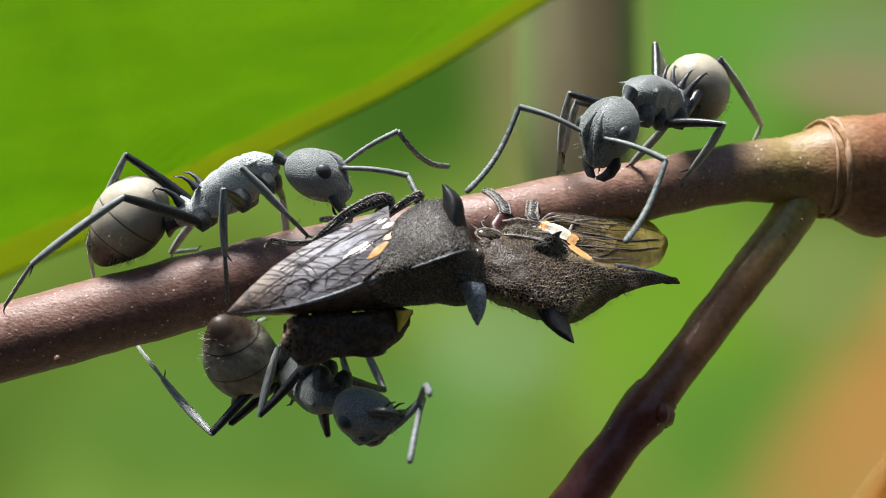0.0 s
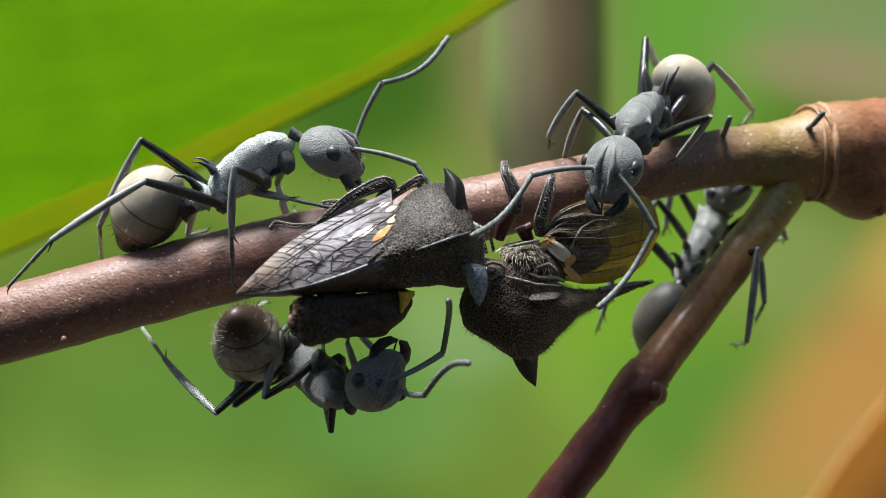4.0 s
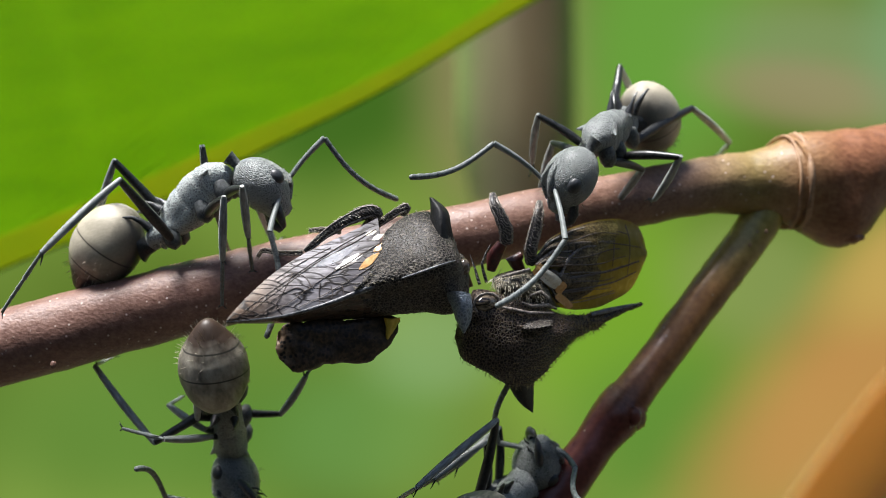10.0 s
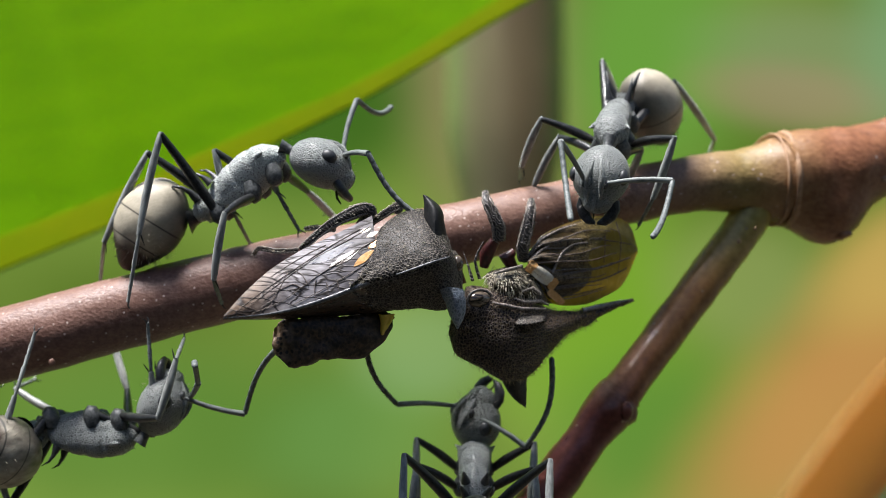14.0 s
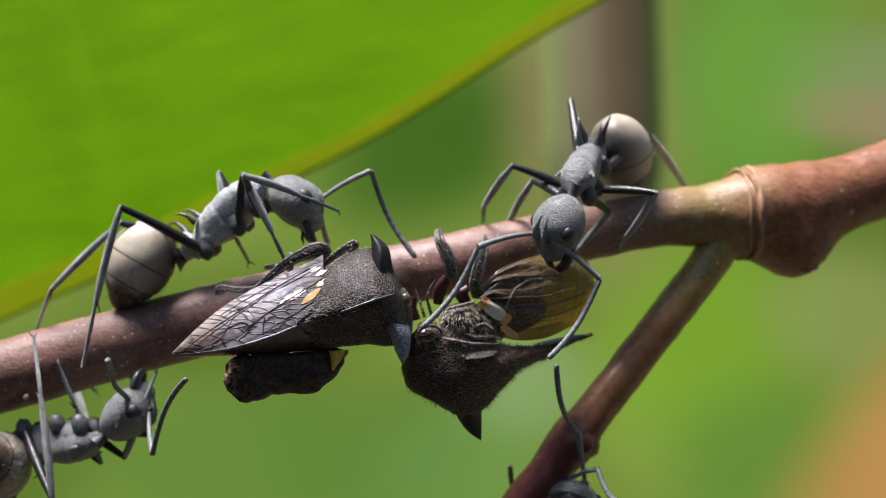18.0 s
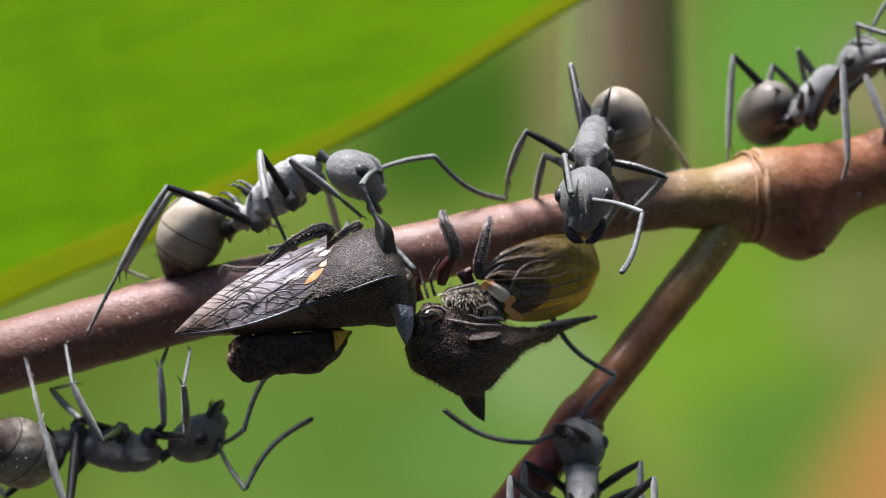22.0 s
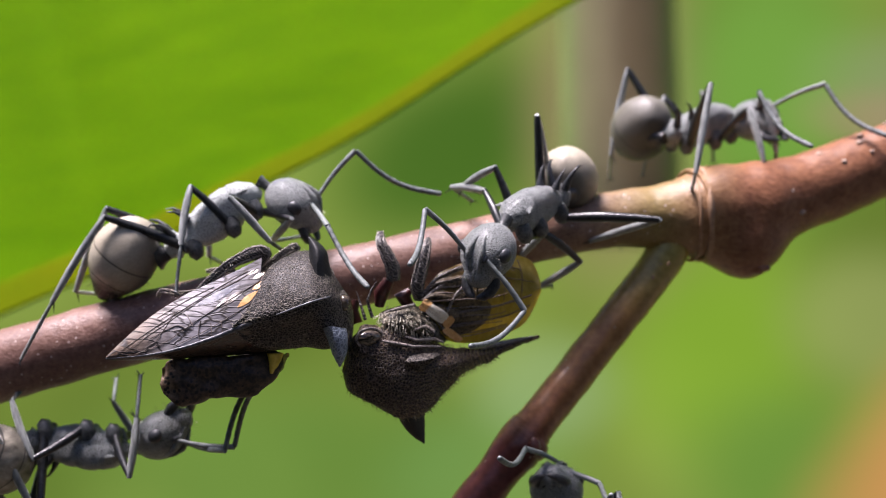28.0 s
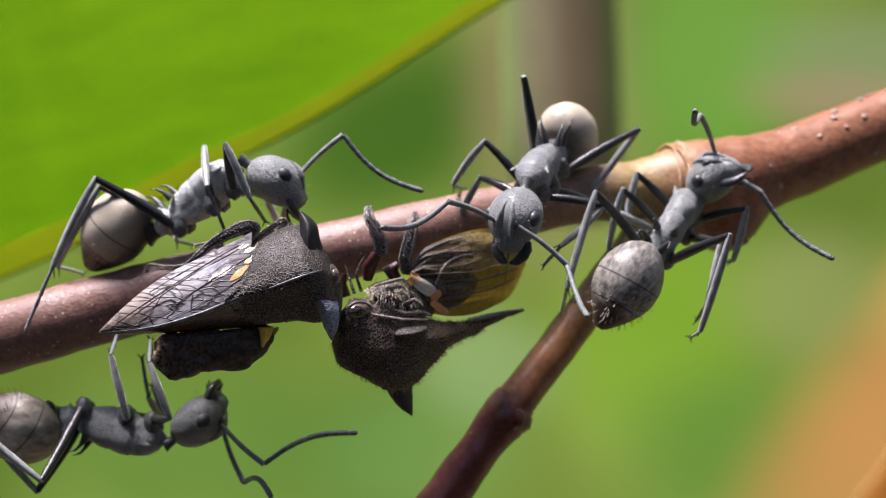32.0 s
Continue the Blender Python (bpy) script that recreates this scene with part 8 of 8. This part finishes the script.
    act(ant_e, 20, (5.95, -0.80, -7.14), (6.17, 1.56, -6.08), (0.14, -0.42, 0.90), (5.94, 0.44, -4.57), (5.62, -3.22, -8.86),
        (4.80, 0.86, -4.47), (4.06, -1.78, -4.28), (7.91, 1.01, -4.72), (8.30, -0.28, -2.32))
    act(ant_e, 21, (5.44, -0.80, -6.85), (5.39, 1.62, -5.89), (-0.04, -0.37, 0.93), (5.23, 0.45, -4.40), (5.52, -3.30, -8.49),
        (3.88, 1.01, -5.07), (2.38, -0.82, -3.65), (6.76, 1.14, -4.10), (6.08, -0.46, -1.97))
    act(ant_e, 22, (4.89, -0.80, -6.89), (4.89, 1.57, -5.83), (0.00, -0.41, 0.91), (4.71, 0.58, -4.22), (4.89, -3.23, -8.62),
        (3.48, 0.94, -5.01), (0.92, 0.78, -4.01), (5.86, 1.35, -3.14), (3.96, 0.86, -1.22))
    act(ant_e, 23, (4.64, -0.80, -6.63), (4.38, 1.63, -5.75), (-0.20, -0.35, 0.91), (4.22, 0.51, -4.22), (5.05, -3.33, -8.17),
        (2.66, 1.09, -5.00), (0.59, -0.23, -3.77), (5.65, 1.07, -4.60), (4.90, -1.10, -3.08))
    act(ant_e, 24, (5.04, -0.80, -6.63), (5.01, 1.57, -5.57), (-0.01, -0.41, 0.91), (4.80, 0.55, -3.98), (5.07, -3.23, -8.37),
        (3.90, 1.06, -3.31), (3.26, -1.06, -1.68), (6.28, 0.24, -4.22), (6.25, -2.44, -3.62))
    act(ant_e, 25, (5.76, -0.80, -6.99), (5.99, 1.64, -6.13), (0.18, -0.34, 0.92), (5.86, 0.50, -4.63), (5.39, -3.35, -8.51),
        (5.49, -0.02, -3.88), (4.82, -2.42, -2.71), (6.85, -0.22, -5.25), (6.75, -2.91, -4.64))
    act(ant_e, 26, (5.60, -0.80, -7.21), (5.40, 1.60, -6.22), (-0.14, -0.39, 0.91), (5.14, 0.41, -4.77), (5.90, -3.27, -8.85),
        (3.79, 0.92, -5.51), (1.63, -0.76, -5.74), (6.00, 1.23, -3.64), (3.88, -0.11, -2.53))
    act(ant_e, 28.5, (6.27, -0.80, -7.30), (6.09, 1.64, -6.41), (-0.14, -0.35, 0.93), (5.75, 0.50, -4.93), (6.54, -3.34, -8.85),
        (5.47, -0.05, -4.09), (5.34, -2.79, -3.85), (7.06, 0.27, -5.69), (7.63, -2.42, -5.80))
    act(ant_e, 29, (6.38, -0.80, -7.19), (6.23, 1.64, -6.29), (-0.12, -0.35, 0.93), (6.19, 0.37, -4.88), (6.62, -3.34, -8.75),
        (5.99, 1.24, -3.36), (6.26, -1.37, -2.52), (6.74, -0.37, -4.58), (7.37, -2.93, -5.34))
    act(ant_e, 29.5, (5.62, 0.20, -5.86), (5.76, 2.66, -5.02), (-0.43, -0.27, 0.86), (5.97, 1.58, -3.47), (4.61, -2.35, -7.00),
        (5.36, 1.30, -2.32), (5.14, -1.38, -1.74), (7.06, 1.91, -3.28), (9.44, 1.80, -1.92))
    act(ant_e, 30, (5.23, 0.20, -5.28), (6.68, 1.90, -3.95), (0.23, -0.71, 0.66), (7.32, 0.63, -2.67), (3.60, -1.99, -6.51),
        (6.86, 1.05, -1.20), (6.89, -1.02, 0.61), (8.54, 0.66, -2.89), (8.70, -1.61, -1.35))
    act(ant_e, 30.5, (6.29, 0.20, -4.20), (7.49, 2.06, -2.83), (0.16, -0.65, 0.74), (8.18, 0.88, -1.51), (4.89, -2.08, -5.55),
        (7.46, 0.08, -0.54), (7.84, -2.20, 0.95), (9.13, 0.90, -1.19), (10.10, -1.44, -0.13))
    act(ant_e, 31, (7.26, 0.20, -3.53), (8.58, 1.79, -1.96), (0.12, -0.75, 0.65), (8.99, 0.55, -0.59), (5.63, -1.77, -5.10),
        (7.98, -0.62, -0.18), (8.33, -1.94, 2.21), (10.37, 0.43, -0.61), (12.58, 0.02, 0.97))
    act(ant_e, 31.5, (8.16, 0.20, -2.19), (9.36, 2.06, -0.82), (0.16, -0.65, 0.74), (9.74, 0.70, 0.46), (6.65, -1.59, -4.05),
        (9.60, -0.11, 1.08), (9.66, -2.78, 1.73), (10.79, 1.06, -0.53), (12.16, -1.32, -0.68))
    act(ant_e, 32, (9.14, 0.20, 0.32), (10.36, 1.96, 1.79), (0.13, -0.69, 0.71), (11.34, 0.59, 2.67), (7.53, -1.47, -1.57),
        (10.35, -0.05, 3.90), (9.93, -2.77, 3.81), (12.18, 0.64, 1.71), (14.08, 0.24, -0.23))
    act(ant_f, 0, (1.09, 1.50, -13.14), (1.87, 3.92, -12.57), (0.56, -0.36, 0.75), (2.47, 2.78, -11.18), (-0.11, -1.01, -14.23),
        (4.22, 2.46, -11.54), (4.00, 0.03, -10.27), (2.71, 3.87, -9.74), (2.17, 1.74, -8.08))
    act(ant_f, 2.5, (2.24, 1.50, -10.39), (2.74, 3.88, -9.48), (0.46, -0.40, 0.79), (3.05, 2.75, -7.99), (1.39, -0.95, -11.88),
        (4.70, 2.04, -8.26), (3.94, -0.19, -6.84), (3.47, 3.86, -6.61), (2.44, 2.01, -4.85))
    act(ant_f, 3, (2.75, 3.50, -10.03), (3.28, 5.83, -9.01), (0.45, -0.44, 0.78), (3.61, 4.73, -7.49), (1.88, 1.14, -11.64),
        (2.60, 5.29, -7.02), (3.81, 5.40, -4.56), (5.22, 4.51, -7.44), (6.58, 2.76, -5.82))
    act(ant_f, 3.5, (4.85, 4.60, -3.89), (5.71, 6.63, -2.51), (0.40, -0.62, 0.67), (6.03, 5.09, -1.45), (4.29, 5.59, -6.15),
        (7.79, 4.71, -1.68), (7.24, 2.05, -1.20), (6.13, 5.70, 0.26), (5.22, 3.26, 1.15))
    act(ant_f, 4.5, (8.35, 4.60, 1.08), (9.77, 6.12, 2.64), (-0.24, -0.57, 0.78), (10.47, 4.60, 3.54), (6.89, 3.23, -1.14),
        (10.53, 5.07, 5.30), (12.65, 3.36, 5.65), (9.10, 3.42, 3.64), (10.92, 1.36, 3.64))
    act(ant_f, 5, (12.96, 4.60, 4.03), (15.04, 6.13, 4.32), (0.05, -0.25, 0.97), (15.85, 4.42, 4.33), (10.59, 3.02, 3.13),
        (17.23, 4.54, 5.51), (18.57, 2.60, 4.09), (14.76, 3.37, 5.34), (15.57, 1.18, 3.89))
    act(ant_f, 6.5, (22.56, 0.00, 3.94), (22.35, 2.59, 3.89), (-0.05, 0.02, 1.00), (20.79, 1.59, 3.46), (22.82, -2.93, 3.41),
        (20.90, 0.08, 4.47), (19.46, -1.26, 2.55), (19.44, 2.40, 4.36), (17.69, 1.55, 2.42))
    act(ant_f, 7.2, (16.29, -1.00, 2.12), (15.76, 1.53, 1.83), (-0.32, 0.04, 0.95), (14.29, 0.46, 1.29), (17.07, -3.87, 1.89),
        (14.24, -0.93, 2.46), (13.12, -2.50, 0.51), (12.81, 1.33, 1.87), (11.38, 0.24, -0.20))
    act(ant_f, 7.5, (10.63, -1.20, 2.23), (10.18, 1.33, 1.86), (0.35, 0.20, 0.92), (8.73, 0.21, 1.36), (10.93, -4.17, 2.10),
        (9.22, -0.92, 3.11), (8.13, -3.41, 3.50), (9.67, 0.50, 0.30), (9.91, 0.22, -2.42))
    act(ant_f, 8, (9.36, 1.20, -1.17), (8.78, 3.08, -2.87), (0.44, -0.53, -0.73), (6.96, 3.29, -3.38), (10.81, 1.78, 1.01),
        (5.98, 3.44, -3.46), (3.40, 2.53, -3.15), (6.83, 2.71, -4.98), (4.83, 0.85, -5.25))
    act(ant_f, 8.5, (8.23, 1.20, -2.51), (7.53, 3.13, -4.12), (0.27, -0.56, -0.79), (6.05, 2.33, -5.00), (9.71, 2.35, -0.83),
        (5.09, 2.75, -5.52), (3.82, 0.45, -6.33), (5.77, 2.17, -6.21), (4.38, -0.16, -6.69))
    act(ant_f, 9, (6.86, 0.80, -4.44), (6.02, 2.62, -6.10), (-0.09, -0.69, -0.72), (4.81, 1.72, -7.25), (8.25, 1.80, -2.48),
        (3.86, 2.19, -6.73), (2.64, -0.26, -6.94), (3.98, 1.26, -7.65), (2.89, -1.24, -7.96))
    act(ant_f, 9.5, (5.92, 0.40, -6.53), (5.23, 2.34, -8.11), (0.30, -0.54, -0.79), (4.30, 0.91, -8.94), (7.40, 1.08, -4.45),
        (4.25, 1.33, -10.71), (1.91, -0.10, -10.95), (5.50, -0.45, -9.03), (3.42, -2.25, -8.92))
    act(ant_f, 10.5, (3.10, 0.00, -11.71), (2.43, 1.66, -13.60), (0.20, -0.70, -0.69), (1.59, 0.15, -14.37), (3.74, -1.46, -9.18),
        (1.70, 0.39, -16.16), (-0.61, -1.07, -16.47), (2.80, -1.20, -14.22), (0.72, -3.00, -14.12))
    act(ant_f, 15, (2.41, 1.00, -14.20), (2.52, 3.53, -13.63), (0.44, -0.22, 0.87), (2.64, 2.50, -12.03), (2.02, -1.72, -15.36),
        (4.35, 1.92, -11.96), (3.51, -0.29, -10.56), (2.72, 3.71, -10.68), (1.53, 1.88, -9.01))
    act(ant_f, 18.8, (2.88, 1.20, -9.49), (3.30, 3.55, -8.45), (0.43, -0.43, 0.79), (3.84, 2.50, -6.96), (2.14, -1.19, -11.13),
        (5.56, 2.02, -7.30), (5.18, -0.26, -5.80), (4.17, 3.70, -5.63), (3.50, 1.78, -3.78))
    act(ant_f, 19.5, (3.38, 3.80, -7.06), (4.06, 5.95, -5.76), (0.42, -0.56, 0.71), (4.60, 4.72, -4.42), (2.29, 4.92, -8.96),
        (5.81, 4.52, -3.71), (7.82, 4.41, -1.84), (5.13, 5.75, -3.02), (4.41, 3.72, -1.30))
    act(ant_f, 20, (4.53, 4.20, -3.98), (5.17, 6.26, -2.53), (0.39, -0.61, 0.69), (5.68, 4.95, -1.26), (3.73, 5.78, -5.51),
        (5.99, 3.82, -1.24), (7.04, 2.50, 0.94), (6.05, 5.87, 0.26), (5.32, 3.67, 1.73))
    act(ant_f, 20.5, (4.75, 4.60, -2.54), (5.29, 6.77, -1.21), (0.40, -0.55, 0.73), (5.63, 5.37, 0.04), (4.13, 5.97, -4.37),
        (7.38, 4.95, -0.17), (6.83, 2.39, 0.64), (5.76, 6.19, 1.65), (4.86, 3.89, 2.86))
    act(ant_f, 21, (5.35, 5.00, -1.50), (5.73, 7.17, -0.11), (0.38, -0.54, 0.75), (5.98, 5.74, 1.12), (4.79, 6.47, -3.23),
        (7.74, 5.30, 0.99), (7.10, 2.72, 1.71), (6.02, 6.51, 2.76), (5.03, 4.19, 3.85))
    act(ant_f, 21.5, (6.27, 4.00, 0.87), (7.20, 5.82, 2.48), (0.36, -0.71, 0.60), (8.17, 4.49, 3.43), (5.61, 5.70, -0.68),
        (8.02, 4.95, 5.18), (10.45, 3.75, 5.67), (7.09, 3.03, 3.46), (9.32, 1.42, 3.58))
    act(ant_f, 22, (11.53, 5.00, 4.81), (13.08, 6.76, 5.93), (-0.13, -0.45, 0.88), (14.21, 5.45, 6.72), (10.27, 6.88, 4.38),
        (14.56, 6.06, 8.39), (16.97, 4.74, 8.33), (13.11, 4.08, 7.17), (15.22, 2.34, 6.85))
    act(ant_f, 22.3, (11.54, 5.00, 5.58), (13.03, 7.00, 6.32), (-0.03, -0.33, 0.94), (13.12, 5.33, 5.42), (10.52, 6.71, 4.45),
        (14.48, 4.43, 6.21), (14.91, 3.08, 3.85), (11.74, 4.35, 6.10), (11.59, 2.98, 3.71))
    act(ant_f, 22.6, (11.49, 5.00, 5.91), (11.34, 2.40, 5.94), (0.02, 0.01, 1.00), (10.87, 1.23, 4.52), (11.31, 7.92, 5.35),
        (11.76, -0.32, 4.87), (11.82, -0.84, 2.17), (9.19, 0.65, 4.91), (8.72, 0.33, 2.22))
    act(ant_f, 23, (11.16, 4.80, 5.74), (10.11, 7.15, 6.11), (-0.05, -0.18, 0.98), (9.04, 7.36, 4.55), (12.09, 6.21, 4.30),
        (8.95, 6.16, 3.72), (6.86, 6.27, 1.94), (7.92, 6.26, 5.86), (6.29, 4.17, 5.15))
    act(ant_f, 23.5, (9.50, 5.00, 5.19), (8.27, 7.29, 5.27), (-0.11, -0.09, 0.99), (6.98, 6.28, 4.31), (11.00, 6.42, 4.26),
        (7.07, 4.60, 4.99), (6.25, 3.60, 2.56), (5.37, 6.76, 5.01), (4.19, 6.22, 2.58))
    act(ant_f, 24, (8.65, 5.20, 4.70), (7.44, 7.50, 4.57), (-0.15, -0.02, 0.99), (6.17, 6.23, 3.95), (10.56, 6.52, 4.62),
        (6.46, 4.73, 4.93), (5.53, 3.22, 2.83), (4.59, 6.73, 4.70), (3.27, 5.64, 2.55))
    act(ant_f, 25, (4.08, 2.60, 3.12), (2.43, 4.58, 2.77), (-0.24, -0.02, 0.97), (1.26, 3.32, 1.97), (5.87, 4.10, 3.69),
        (0.66, 2.08, 2.51), (-0.11, -0.53, 2.86), (0.40, 3.62, 4.00), (-0.70, 1.31, 2.98))
    act(ant_f, 26, (2.59, 2.40, 3.39), (0.03, 2.85, 3.23), (-0.11, -0.27, 0.96), (-1.47, 2.64, 2.09), (4.49, 4.32, 3.74),
        (0.57, 2.48, 3.27), (0.61, -0.08, 4.29), (-1.69, 1.12, 3.00), (-4.35, 0.44, 3.15))
    act(ant_f, 26.5, (3.39, 2.60, 3.66), (1.38, 4.22, 3.31), (-0.25, -0.10, 0.96), (-0.04, 3.12, 2.69), (5.34, 4.13, 4.15),
        (0.09, 1.58, 3.65), (-1.04, 0.21, 1.54), (-1.54, 3.78, 3.47), (-3.01, 2.88, 1.32))
    act(ant_f, 27.2, (7.31, 5.40, 4.39), (7.61, 2.82, 4.33), (-0.03, -0.03, 1.00), (8.04, 1.15, 3.54), (6.99, 8.28, 5.11),
        (9.55, 0.59, 4.37), (10.27, -0.78, 2.10), (6.89, -0.05, 4.27), (7.04, -1.55, 1.97))
    act(ant_f, 28, (9.54, 5.20, 4.72), (11.40, 6.97, 5.11), (0.04, -0.25, 0.97), (12.65, 5.56, 4.85), (7.85, 6.90, 4.56),
        (13.98, 5.87, 6.04), (15.74, 4.61, 4.35), (11.91, 4.11, 5.67), (13.23, 2.48, 3.89))
    act(ant_f, 28.5, (12.56, 5.00, 4.69), (14.64, 6.50, 5.13), (0.00, -0.29, 0.96), (15.96, 5.16, 5.39), (10.82, 6.76, 4.64),
        (16.96, 5.72, 6.79), (19.12, 4.37, 5.76), (15.10, 3.79, 6.22), (16.87, 2.03, 5.07))
    act(ant_f, 29, (19.12, 5.00, 5.19), (21.31, 6.33, 5.62), (-0.01, -0.29, 0.96), (21.95, 4.59, 5.23), (17.70, 6.97, 5.10),
        (23.37, 4.34, 6.33), (24.47, 2.64, 4.47), (20.79, 3.45, 6.04), (21.35, 1.56, 4.12))
    act(ant_f, 32, (23.85, 5.00, 5.52), (26.15, 6.13, 5.95), (-0.03, -0.30, 0.95), (27.00, 4.53, 5.38), (21.28, 3.90, 4.46),
        (28.43, 4.33, 6.48), (29.75, 2.99, 4.48), (25.98, 3.18, 6.04), (26.78, 1.60, 3.95))
    for ant in (ant_a, ant_b, ant_c, ant_e, ant_f):
        perform(ant)


motions()
